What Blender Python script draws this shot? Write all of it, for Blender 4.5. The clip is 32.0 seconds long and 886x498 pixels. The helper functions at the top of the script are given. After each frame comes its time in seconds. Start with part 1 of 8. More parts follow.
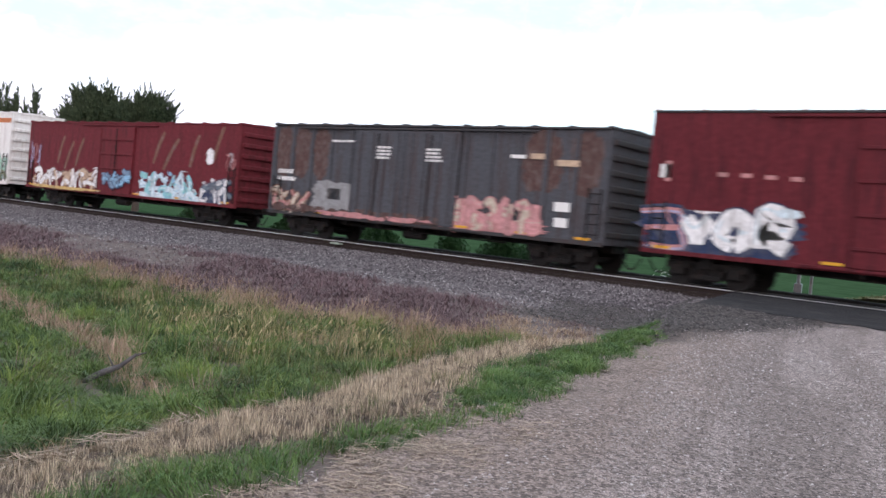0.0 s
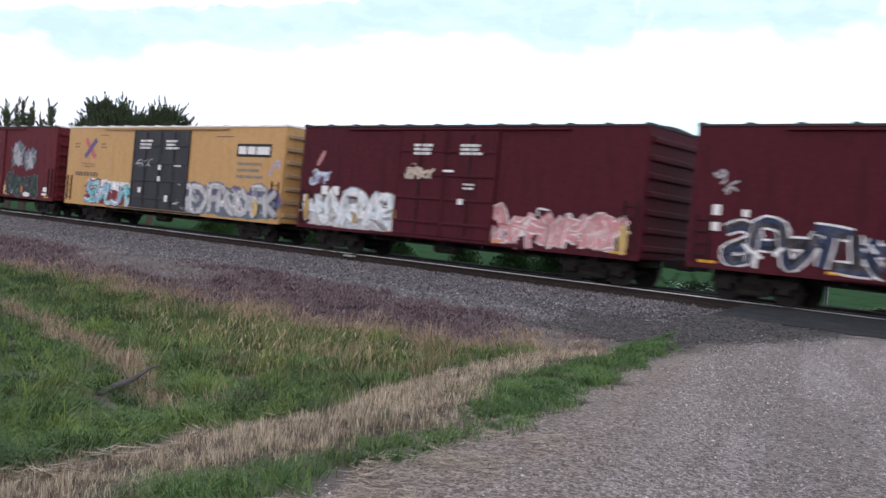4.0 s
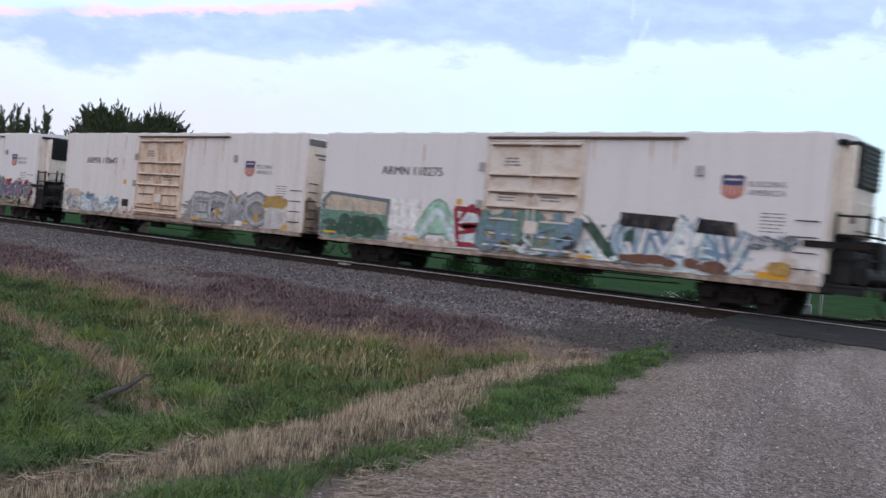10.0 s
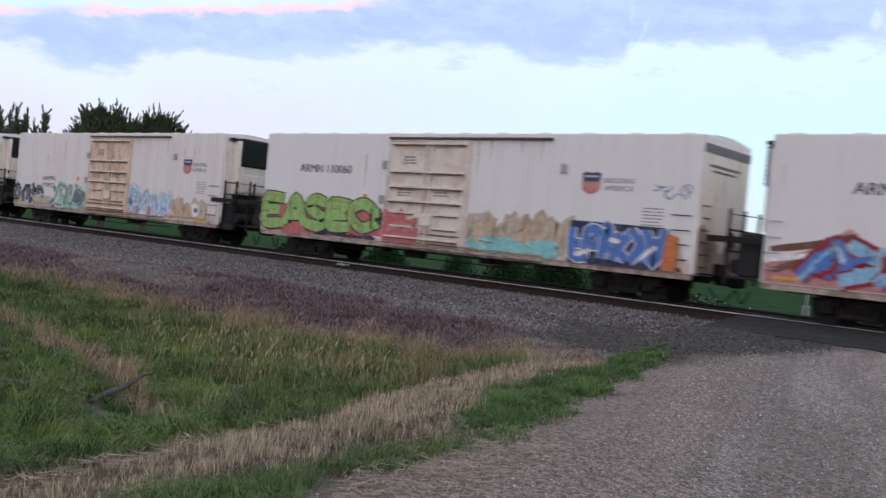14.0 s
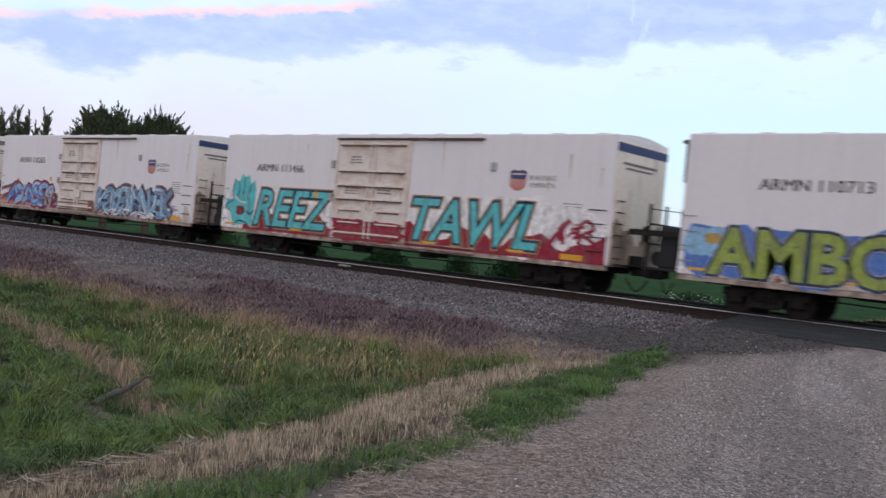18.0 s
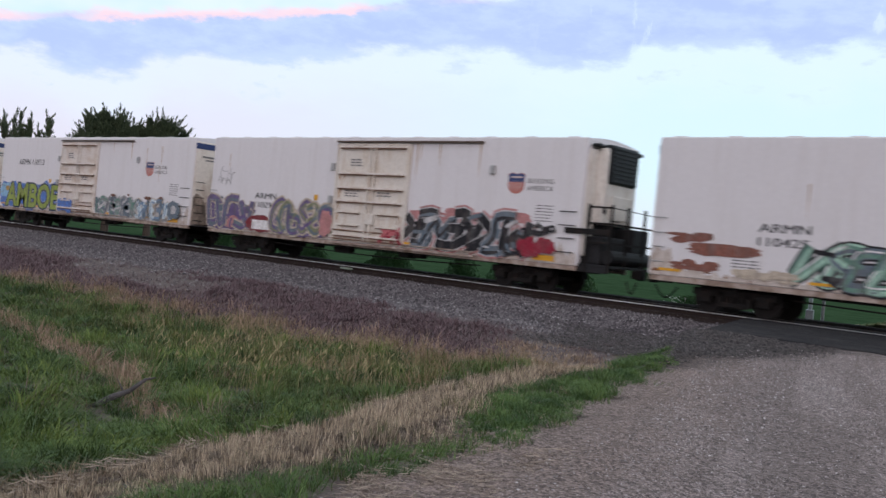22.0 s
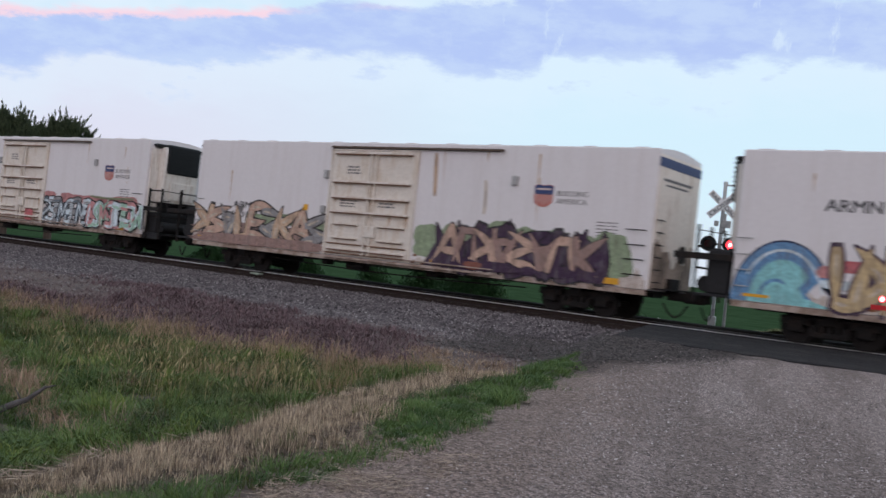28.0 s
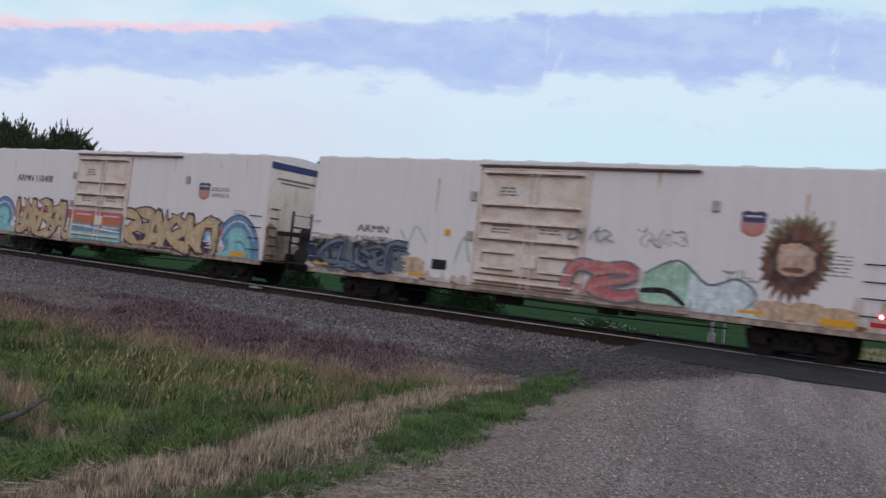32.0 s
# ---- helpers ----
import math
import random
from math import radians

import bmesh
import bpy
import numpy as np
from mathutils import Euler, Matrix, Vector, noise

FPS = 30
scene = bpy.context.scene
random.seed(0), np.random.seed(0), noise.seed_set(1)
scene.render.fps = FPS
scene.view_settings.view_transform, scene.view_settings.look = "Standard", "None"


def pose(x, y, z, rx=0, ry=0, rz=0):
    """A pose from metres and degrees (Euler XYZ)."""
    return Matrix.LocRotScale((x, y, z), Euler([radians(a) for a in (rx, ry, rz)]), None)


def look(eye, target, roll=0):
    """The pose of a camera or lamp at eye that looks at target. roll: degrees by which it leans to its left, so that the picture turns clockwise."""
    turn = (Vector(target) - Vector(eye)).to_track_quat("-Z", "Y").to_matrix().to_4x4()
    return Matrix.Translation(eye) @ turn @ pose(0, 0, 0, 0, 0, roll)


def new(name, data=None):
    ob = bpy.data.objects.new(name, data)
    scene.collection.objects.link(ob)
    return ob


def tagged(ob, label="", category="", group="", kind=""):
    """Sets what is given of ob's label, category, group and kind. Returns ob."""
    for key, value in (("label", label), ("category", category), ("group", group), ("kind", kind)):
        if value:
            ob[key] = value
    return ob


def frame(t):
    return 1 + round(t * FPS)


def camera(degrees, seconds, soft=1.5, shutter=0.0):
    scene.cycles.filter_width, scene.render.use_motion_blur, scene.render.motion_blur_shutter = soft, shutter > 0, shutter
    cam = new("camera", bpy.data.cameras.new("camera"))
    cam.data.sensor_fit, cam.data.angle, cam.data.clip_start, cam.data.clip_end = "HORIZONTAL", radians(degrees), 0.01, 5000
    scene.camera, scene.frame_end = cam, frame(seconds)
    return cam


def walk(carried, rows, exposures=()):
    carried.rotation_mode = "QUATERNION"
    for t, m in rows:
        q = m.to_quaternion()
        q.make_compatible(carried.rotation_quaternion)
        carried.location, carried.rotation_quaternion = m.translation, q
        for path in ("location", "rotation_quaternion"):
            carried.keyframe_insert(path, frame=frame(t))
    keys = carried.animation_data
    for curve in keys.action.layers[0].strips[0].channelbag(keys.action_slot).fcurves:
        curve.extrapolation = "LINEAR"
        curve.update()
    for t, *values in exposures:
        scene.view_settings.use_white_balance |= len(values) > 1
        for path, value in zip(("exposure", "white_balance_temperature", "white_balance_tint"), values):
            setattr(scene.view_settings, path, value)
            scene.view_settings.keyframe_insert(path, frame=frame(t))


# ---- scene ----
EYE = (0.0, 0.0, 1.205)


def aim(yaw, pitch, roll):
    """Camera pose at the fixed stand: yaw from +Y towards +X, pitch up, roll, in degrees."""
    a, b = radians(yaw), radians(pitch)
    way = Vector((math.sin(a) * math.cos(b), math.cos(a) * math.cos(b), math.sin(b)))
    return look(EYE, Vector(EYE) + way * 10, roll)


cam = camera(49.56, 32.0, soft=1.5, shutter=0.45)
walk(cam, [(t, aim(yaw, pitch, roll)) for t, yaw, pitch, roll in (
    (0, -40.61, -1.68, 5.53), (0.5, -40.74, -1.54, 5.84), (1, -40.82, -1.58, 5.94), (1.5, -40.95, -1.57, 5.69),
    (2, -41.11, -1.54, 5.49), (2.5, -41.22, -1.46, 5.52), (3, -41.30, -1.35, 5.50), (3.5, -41.44, -1.14, 5.29),
    (5.5, -41.47, -0.90, 5.35), (6, -41.51, -0.86, 5.21), (6.5, -41.56, -0.84, 5.22), (7, -41.58, -0.81, 5.30),
    (7.5, -41.46, -0.79, 5.46), (8, -41.32, -0.79, 5.51), (8.5, -41.22, -0.74, 5.42), (9, -41.23, -0.63, 5.56),
    (9.5, -41.24, -0.55, 5.55), (10, -41.21, -0.50, 5.55), (10.5, -41.14, -0.49, 5.53), (11, -41.09, -0.50, 5.52),
    (11.5, -41.13, -0.47, 5.74), (12, -41.13, -0.43, 5.50), (12.5, -41.16, -0.41, 5.70), (13, -41.18, -0.42, 5.66),
    (13.5, -41.16, -0.43, 5.74), (14, -41.13, -0.44, 5.71), (14.5, -41.08, -0.45, 5.82), (16.5, -41.11, -0.41, 5.81),
    (17, -41.13, -0.42, 5.88), (17.5, -41.15, -0.42, 5.55), (18, -41.23, -0.41, 5.50), (18.5, -41.28, -0.42, 5.51),
    (19, -41.29, -0.44, 5.70), (19.5, -41.30, -0.44, 6.01), (20, -41.35, -0.43, 6.15), (20.5, -41.37, -0.45, 6.33),
    (21, -41.33, -0.40, 5.95), (21.5, -41.31, -0.32, 5.77), (22, -41.35, -0.24, 5.63), (22.5, -41.39, -0.18, 5.56),
    (23, -41.25, -0.17, 5.77), (23.5, -40.74, -0.20, 6.03), (24, -39.90, -0.15, 6.04), (24.5, -38.65, -0.05, 5.99),
    (25, -37.45, 0.12, 6.09), (25.5, -36.54, 0.27, 6.05), (27.5, -35.83, 0.59, 6.00), (28, -36.17, 0.65, 6.05),
    (28.5, -36.50, 0.75, 5.97), (29, -36.69, 0.92, 6.06), (29.5, -36.77, 1.31, 6.34), (30, -36.78, 1.66, 6.57),
    (30.5, -36.73, 1.89, 6.66), (31, -36.45, 2.00, 6.48), (31.5, -36.28, 1.70, 6.52), (32, -36.24, 1.54, 6.45),
)], exposures=[(0.0, 0.76, 6500, 10), (3.5, 0.57, 6400, 9), (6.0, 0.26, 6230, 6.5), (8.0, 0.13, 6280, 7), (10.0, 0.06, 6350, 8), (14.0, 0.0, 6450, 9.5), (20.0, -0.02, 6500, 10), (25.0, -0.08, 6500, 10), (28.0, -0.18, 6480, 10), (32.0, -0.28, 6450, 10)])

# distance that the train has run along the track, second by second
RUN = (
    (0, 204.99), (1, 191.35), (2, 177.80), (3, 164.36), (4, 151.04), (5, 137.83),
    (6, 124.73), (7, 111.72), (8, 98.83), (9, 86.04), (10, 73.37), (11, 60.82),
    (12, 48.39), (13, 36.10), (14, 23.94), (15, 11.92), (16, 0.05), (17, -11.69),
    (18, -23.29), (19, -34.77), (20, -46.10), (21, -57.28), (22, -68.31), (23, -79.17),
    (24, -89.87), (25, -100.40), (26, -110.76), (27, -120.95), (28, -130.96), (29, -140.80),
    (30, -150.46), (31, -159.94), (32, -169.29),
)

# ---------------------------------------------------------------- sky and light
SUN_AZ, SUN_EL = 146.0, 16.0   # compass turn of the low light behind the camera, clockwise from +Y


def sky():
    w = bpy.data.worlds.new("evening_sky")
    scene.world = w
    w.use_nodes = True
    n, l = w.node_tree.nodes, w.node_tree.links
    n.clear()
    out, bg = n.new("ShaderNodeOutputWorld"), n.new("ShaderNodeBackground")
    l.new(bg.outputs[0], out.inputs[0])
    nishita = n.new("ShaderNodeTexSky")
    nishita.sky_type, nishita.sun_disc = "NISHITA", False
    nishita.sun_elevation, nishita.sun_rotation = radians(SUN_EL), radians(SUN_AZ)
    dim = n.new("ShaderNodeMix")
    dim.data_type, dim.blend_type = "RGBA", "MULTIPLY"
    dim.inputs[0].default_value = 1.0
    l.new(nishita.outputs[0], dim.inputs[6])
    dim.inputs[7].default_value = (0.10, 0.10, 0.10, 1)
    tc = n.new("ShaderNodeTexCoord")
    sep = n.new("ShaderNodeSeparateXYZ")
    l.new(tc.outputs["Generated"], sep.inputs[0])

    def noise_at(scale, size, detail, rough=0.55, off=(0, 0, 0)):
        m = n.new("ShaderNodeMapping")
        m.inputs["Scale"].default_value, m.inputs["Location"].default_value = scale, off
        l.new(tc.outputs["Generated"], m.inputs["Vector"])
        t = n.new("ShaderNodeTexNoise")
        t.inputs["Scale"].default_value, t.inputs["Detail"].default_value, t.inputs["Roughness"].default_value = size, detail, rough
        l.new(m.outputs[0], t.inputs["Vector"])
        return t.outputs[0]

    def math_(op, a, b, clamp=False):
        m = n.new("ShaderNodeMath")
        m.operation, m.use_clamp = op, clamp
        for i, v in enumerate((a, b)):
            if isinstance(v, (int, float)):
                m.inputs[i].default_value = v
            else:
                l.new(v, m.inputs[i])
        return m.outputs[0]

    def step(v, lo, hi):
        m = n.new("ShaderNodeMapRange")
        m.interpolation_type = "SMOOTHSTEP"
        l.new(v, m.inputs[0])
        m.inputs[1].default_value, m.inputs[2].default_value = lo, hi
        return m.outputs[0]

    def mix(f, a, b):
        m = n.new("ShaderNodeMix")
        m.data_type = "RGBA"
        for s, v in ((m.inputs[0], f), (m.inputs[6], a), (m.inputs[7], b)):
            if isinstance(v, tuple):
                s.default_value = (*v, 1)
            elif isinstance(v, (int, float)):
                s.default_value = v
            else:
                l.new(v, s)
        return m.outputs[2]

    el = sep.outputs[2]
    big = noise_at((1, 1, 2.2), 5.0, 4.0, 0.55, (3.1, 0.4, 0.0))
    fine = noise_at((1, 1, 2.6), 17.0, 7.0, 0.62, (0.7, 2.0, 0.5))
    wisp = noise_at((2.6, 2.6, 1.0), 16.0, 5.0, 0.6, (1.2, 0.3, 2.5))
    wob = math_("ADD", math_("MULTIPLY", math_("SUBTRACT", big, 0.5), 0.030), math_("MULTIPLY", math_("SUBTRACT", fine, 0.5), 0.055))
    bend = math_("POWER", math_("ABSOLUTE", math_("DIVIDE", math_("ADD", sep.outputs[0], 0.3), 0.61), 0.0), 2.0)

    def lobe(centre, half, drop):
        """A part of the cloud's underside that hangs lower."""
        away = math_("ABSOLUTE", math_("SUBTRACT", sep.outputs[0], centre), 0.0)
        return math_("MULTIPLY", math_("SUBTRACT", 1.0, step(away, half * 0.3, half)), drop)
    hang = math_("ADD", lobe(-0.872, 0.030, 0.019), math_("ADD", lobe(-0.555, 0.065, 0.017), lobe(-0.36, 0.05, 0.012)))
    # height over the cloud bank's underside and over its top; the bank sinks towards the far end of the line
    low = math_("ADD", math_("ADD", math_("SUBTRACT", el, 0.224), math_("MULTIPLY", bend, 0.084)), math_("ADD", wob, hang))
    top = math_("ADD", math_("ADD", math_("SUBTRACT", el, 0.282), math_("MULTIPLY", bend, 0.108)), math_("MULTIPLY", wob, 0.55))
    haze = mix(step(sep.outputs[0], -0.90, -0.45), (0.77, 0.76, 0.92), (0.70, 0.905, 1.03))
    haze = mix(step(el, 0.02, 0.10), mix(0.4, haze, (0.82, 0.72, 0.87)), haze)
    bright = mix(math_("MULTIPLY", step(low, -0.07, -0.005), 0.6), haze, (0.80, 0.93, 1.06))
    scrap = math_("MULTIPLY", math_("MULTIPLY", step(fine, 0.58, 0.70), step(low, -0.045, -0.012)), 0.55)
    bright = mix(scrap, bright, (0.60, 0.72, 1.0))
    deck = mix(step(fine, 0.36, 0.66), (0.48, 0.60, 0.97), (0.57, 0.70, 0.99))
    deck = mix(math_("MULTIPLY", math_("MULTIPLY", step(wisp, 0.60, 0.72), step(sep.outputs[0], -0.62, -0.5)), 0.6), deck, (0.78, 0.92, 1.04))
    lower = mix(step(low, -0.007, 0.009), bright, deck)
    lit = math_("MULTIPLY", step(big, 0.36, 0.56), math_("SUBTRACT", 1.0, step(sep.outputs[0], -0.72, -0.60)))
    rim = mix(math_("MULTIPLY", step(top, -0.007, -0.002), lit), lower, (1.02, 0.74, 0.84))
    upper = mix(step(top, -0.002, 0.006), rim, mix(step(big, 0.40, 0.62), (0.66, 0.87, 1.02), (0.80, 0.93, 1.04)))
    # the sky warms towards the sunset behind the camera
    sx, sy = math.sin(radians(SUN_AZ)), math.cos(radians(SUN_AZ))
    toward = math_("ADD", math_("MULTIPLY", sep.outputs[0], sx), math_("MULTIPLY", sep.outputs[1], sy))
    glow = mix(step(toward, -0.35, 0.9), upper, (0.98, 0.90, 0.98))
    cloudy = mix(0.10, glow, dim.outputs[2])
    l.new(cloudy, bg.inputs[0])
    bg.inputs[1].default_value = 1.13


sky()
sun = new("sun", bpy.data.lights.new("sun", "SUN"))
sun.data.energy, sun.data.angle, sun.data.color = 0.30, radians(25), (1.0, 0.89, 0.86)
a, b = radians(SUN_AZ), radians(SUN_EL)
sun.matrix_basis = look((math.sin(a) * 50 * math.cos(b), math.cos(a) * 50 * math.cos(b), 50 * math.sin(b)), (0, 0, 0))

# ---------------------------------------------------------------- materials
MATS = {}


def mat(name, color, rough=0.7, metal=0.0, spread=0.0, spot=None, spot_amount=0.0, spot_scale=(1, 1, 1), spot_size=3.0,
        bump=0.0, bump_size=40.0, island=0.0, second=None, emit=None, power=0.0, edge=(0.5, 0.62), grain=0.0, grain_size=90.0, gloss=0.22):
    """A surface with grain, an optional stain or wear colour with a shape of its own, and fine relief."""
    if name in MATS:
        return MATS[name]
    m = bpy.data.materials.new(name)
    m.use_nodes = True
    n, l = m.node_tree.nodes, m.node_tree.links
    p = n["Principled BSDF"]
    p.inputs["Roughness"].default_value, p.inputs["Metallic"].default_value = rough, metal
    p.inputs["Specular IOR Level"].default_value = gloss
    tc = n.new("ShaderNodeTexCoord")

    def tex(scale, size, detail=5.0, rgh=0.6):
        mp = n.new("ShaderNodeMapping")
        mp.inputs["Scale"].default_value = scale
        l.new(tc.outputs["Object"], mp.inputs["Vector"])
        t = n.new("ShaderNodeTexNoise")
        t.inputs["Scale"].default_value, t.inputs["Detail"].default_value, t.inputs["Roughness"].default_value = size, detail, rgh
        l.new(mp.outputs[0], t.inputs["Vector"])
        return t.outputs[0]

    def ramp(v, lo, hi, a=0.0, b=1.0):
        r = n.new("ShaderNodeMapRange")
        l.new(v, r.inputs[0])
        for i, x in enumerate((lo, hi, a, b)):
            r.inputs[1 + i].default_value = x
        return r.outputs[0]

    def mixc(f, a, b, mode="MIX"):
        x = n.new("ShaderNodeMix")
        x.data_type, x.blend_type = "RGBA", mode
        for s, v in ((x.inputs[0], f), (x.inputs[6], a), (x.inputs[7], b)):
            if isinstance(v, tuple):
                s.default_value = (*v, 1)
            elif isinstance(v, (int, float)):
                s.default_value = v
            else:
                l.new(v, s)
        return x.outputs[2]

    col = tuple(color)
    if second is not None:
        geo = n.new("ShaderNodeNewGeometry")
        col = mixc(ramp(geo.outputs["Random Per Island"], 0.0, 1.0), col, tuple(second))
    if island:
        geo = n.new("ShaderNodeNewGeometry")
        v = ramp(geo.outputs["Random Per Island"], 0, 1, 1 - island, 1 + island)
        g = n.new("ShaderNodeCombineColor")
        for i in range(3):
            l.new(v, g.inputs[i])
        col = mixc(1.0, col, g.outputs[0], "MULTIPLY")
    if spread:
        v = ramp(tex((1, 1, 1), 9.0, 6.0), 0.3, 0.7, 1 - spread, 1 + spread)
        g = n.new("ShaderNodeCombineColor")
        for i in range(3):
            l.new(v, g.inputs[i])
        col = mixc(1.0, col, g.outputs[0], "MULTIPLY")
    if grain:
        v = ramp(tex((1, 1, 1), grain_size, 3.0), 0.3, 0.7, 1 - grain, 1 + grain)
        g = n.new("ShaderNodeCombineColor")
        for i in range(3):
            l.new(v, g.inputs[i])
        col = mixc(1.0, col, g.outputs[0], "MULTIPLY")
    if spot is not None:
        f = ramp(tex(spot_scale, spot_size, 6.0, 0.65), edge[0], edge[1], 0.0, spot_amount)
        col = mixc(f, col, tuple(spot))
    if isinstance(col, tuple):
        p.inputs["Base Color"].default_value = (*col, 1)
    else:
        l.new(col, p.inputs["Base Color"])
    if bump:
        bn = n.new("ShaderNodeBump")
        bn.inputs["Strength"].default_value, bn.inputs["Distance"].default_value = bump, 0.02
        l.new(tex((1, 1, 1), bump_size, 6.0), bn.inputs["Height"])
        l.new(bn.outputs[0], p.inputs["Normal"])
    if emit is not None:
        p.inputs["Emission Color"].default_value, p.inputs["Emission Strength"].default_value = (*emit, 1), power
    MATS[name] = m
    return m


STREAK = (4.5, 4.5, 0.25)
WHITE = mat("reefer_white_paint", (0.66, 0.645, 0.665), 0.5, spread=0.03, spot=(0.52, 0.485, 0.475), spot_amount=0.34, spot_scale=(1.9, 1.9, 0.13), spot_size=1.3, edge=(0.50, 0.74), bump=0.05)
WHITE_OLD = mat("reefer_grimy_white_paint", (0.65, 0.625, 0.63), 0.55, spread=0.05, spot=(0.49, 0.42, 0.375), spot_amount=0.42, spot_scale=(1.9, 1.9, 0.13), spot_size=1.3, edge=(0.48, 0.72), bump=0.06)
DOORW = mat("rust_stained_cream_door", (0.62, 0.57, 0.53), 0.55, spread=0.10, spot=(0.42, 0.29, 0.20), spot_amount=0.6, spot_scale=(0.8, 0.8, 1.1), spot_size=1.7, edge=(0.46, 0.66), bump=0.08)
DOORC = mat("cream_door", (0.63, 0.59, 0.54), 0.55, spread=0.10, spot=(0.45, 0.32, 0.20), spot_amount=0.4, spot_scale=(2.5, 2.5, 0.4), spot_size=2.0, bump=0.06)
DOORR = mat("heavily_rusted_cream_door", (0.60, 0.50, 0.42), 0.6, spread=0.12, spot=(0.40, 0.23, 0.13), spot_amount=0.75, spot_scale=(1.6, 1.6, 0.7), spot_size=1.8, edge=(0.44, 0.62), bump=0.1)
# Rust of the door rails, also used as the shade line under each rib.
RUST_AND_SHADE = mat("rust_line", (0.16, 0.095, 0.065), 0.85, spread=0.3, spot=(0.30, 0.21, 0.15), spot_amount=0.7, spot_size=2.0)
GRIME = mat("rusty_white_end", (0.78, 0.72, 0.66), 0.6, spread=0.10, spot=(0.45, 0.34, 0.26), spot_amount=0.5, spot_scale=(1, 1.6, 0.5), spot_size=1.3, bump=0.06)
SILLM = mat("rust_stained_sill", (0.40, 0.33, 0.29), 0.75, spread=0.2, spot=(0.17, 0.115, 0.085), spot_amount=0.8, spot_scale=(1.5, 1, 1), spot_size=2.0, edge=(0.42, 0.6))
RUST = mat("rust", (0.19, 0.085, 0.045), 0.85, spread=0.3, bump=0.3)
STAIN = mat("running_rust_stain", (0.47, 0.36, 0.27), 0.8, spread=0.3, spot=(0.36, 0.22, 0.13), spot_amount=0.7, spot_size=5.0)
DIRT = mat("splashed_dirt", (0.56, 0.51, 0.48), 0.8, spread=0.1, spot=(0.31, 0.235, 0.19), spot_amount=0.8, spot_scale=(3, 3, 1.0), spot_size=2.4, edge=(0.40, 0.66))
ENDSOOT = mat("soot_on_car_end", (0.46, 0.37, 0.31), 0.85, spread=0.2, spot=(0.10, 0.080, 0.070), spot_amount=0.9, spot_scale=(1, 1.4, 0.6), spot_size=1.6, edge=(0.38, 0.62))
OXIDE = mat("faded_oxide_red_paint", (0.130, 0.022, 0.029), 0.65, gloss=0.08, spread=0.22, spot=(0.055, 0.016, 0.016), spot_amount=0.7, spot_scale=STREAK, spot_size=1.8, bump=0.06)
RED = mat("weathered_red_paint", (0.108, 0.019, 0.025), 0.6, gloss=0.08, spread=0.22, spot=(0.047, 0.013, 0.017), spot_amount=0.8, spot_scale=STREAK, spot_size=1.8, bump=0.06)
MAROON = mat("maroon_brown_paint", (0.066, 0.012, 0.019), 0.6, gloss=0.08, spread=0.18, spot=(0.040, 0.010, 0.014), spot_amount=0.8, spot_scale=STREAK, spot_size=1.8, bump=0.06)
GREY = mat("dull_blue_grey_paint", (0.070, 0.073, 0.084), 0.65, gloss=0.1, spread=0.25, spot=(0.062, 0.044, 0.044), spot_amount=0.75, spot_scale=STREAK, spot_size=1.8, bump=0.08)
GREYD = mat("dark_grey_steel", (0.045, 0.046, 0.050), 0.65, gloss=0.1, spread=0.1, spot=(0.08, 0.04, 0.03), spot_amount=0.6, spot_scale=STREAK, spot_size=1.8)
YELLOW = mat("golden_yellow_paint", (0.47, 0.285, 0.115), 0.5, spread=0.12, spot=(0.33, 0.17, 0.06), spot_amount=0.4, spot_scale=STREAK, spot_size=1.8, bump=0.05)
CREAM = mat("cream_white_paint", (0.72, 0.70, 0.68), 0.5, spread=0.08, spot=(0.4, 0.33, 0.3), spot_amount=0.4, spot_scale=STREAK, spot_size=1.6)
BLACK = mat("black_paint", (0.016, 0.016, 0.018), 0.6, spread=0.2)
BLACKDOOR = mat("faded_black_door", (0.022, 0.023, 0.027), 0.5, spread=0.15, spot=(0.05, 0.045, 0.045), spot_amount=0.6, spot_scale=STREAK, spot_size=2.0)
SOOT = mat("oily_dark_steel", (0.010, 0.009, 0.009), 0.75, 0.0, spread=0.3, spot=(0.028, 0.018, 0.014), spot_amount=0.6, spot_size=4.0, bump=0.2)
WHEELM = mat("dark_worn_wheel_steel", (0.012, 0.010, 0.010), 0.7, 0.1, spread=0.3)
GRILLE = mat("dark_cooling_grille", (0.012, 0.014, 0.016), 0.5, spread=0.2)
GALV = mat("dull_grey_steel", (0.35, 0.35, 0.35), 0.5, 0.5, spread=0.15)
BLUESTRIPE = mat("dark_blue_stripe_paint", (0.035, 0.055, 0.15), 0.5, spread=0.1)
FADESTRIPE = mat("faded_grey_stripe_paint", (0.16, 0.16, 0.18), 0.6, spread=0.15)
LETTER = mat("charcoal_lettering", (0.055, 0.055, 0.06), 0.6)
LETTERG = mat("grey_lettering", (0.16, 0.155, 0.16), 0.6)
LETTERW = mat("white_lettering", (0.70, 0.69, 0.68), 0.6)
SAFETY = mat("yellow_reflector", (0.62, 0.32, 0.03), 0.4, spread=0.1)
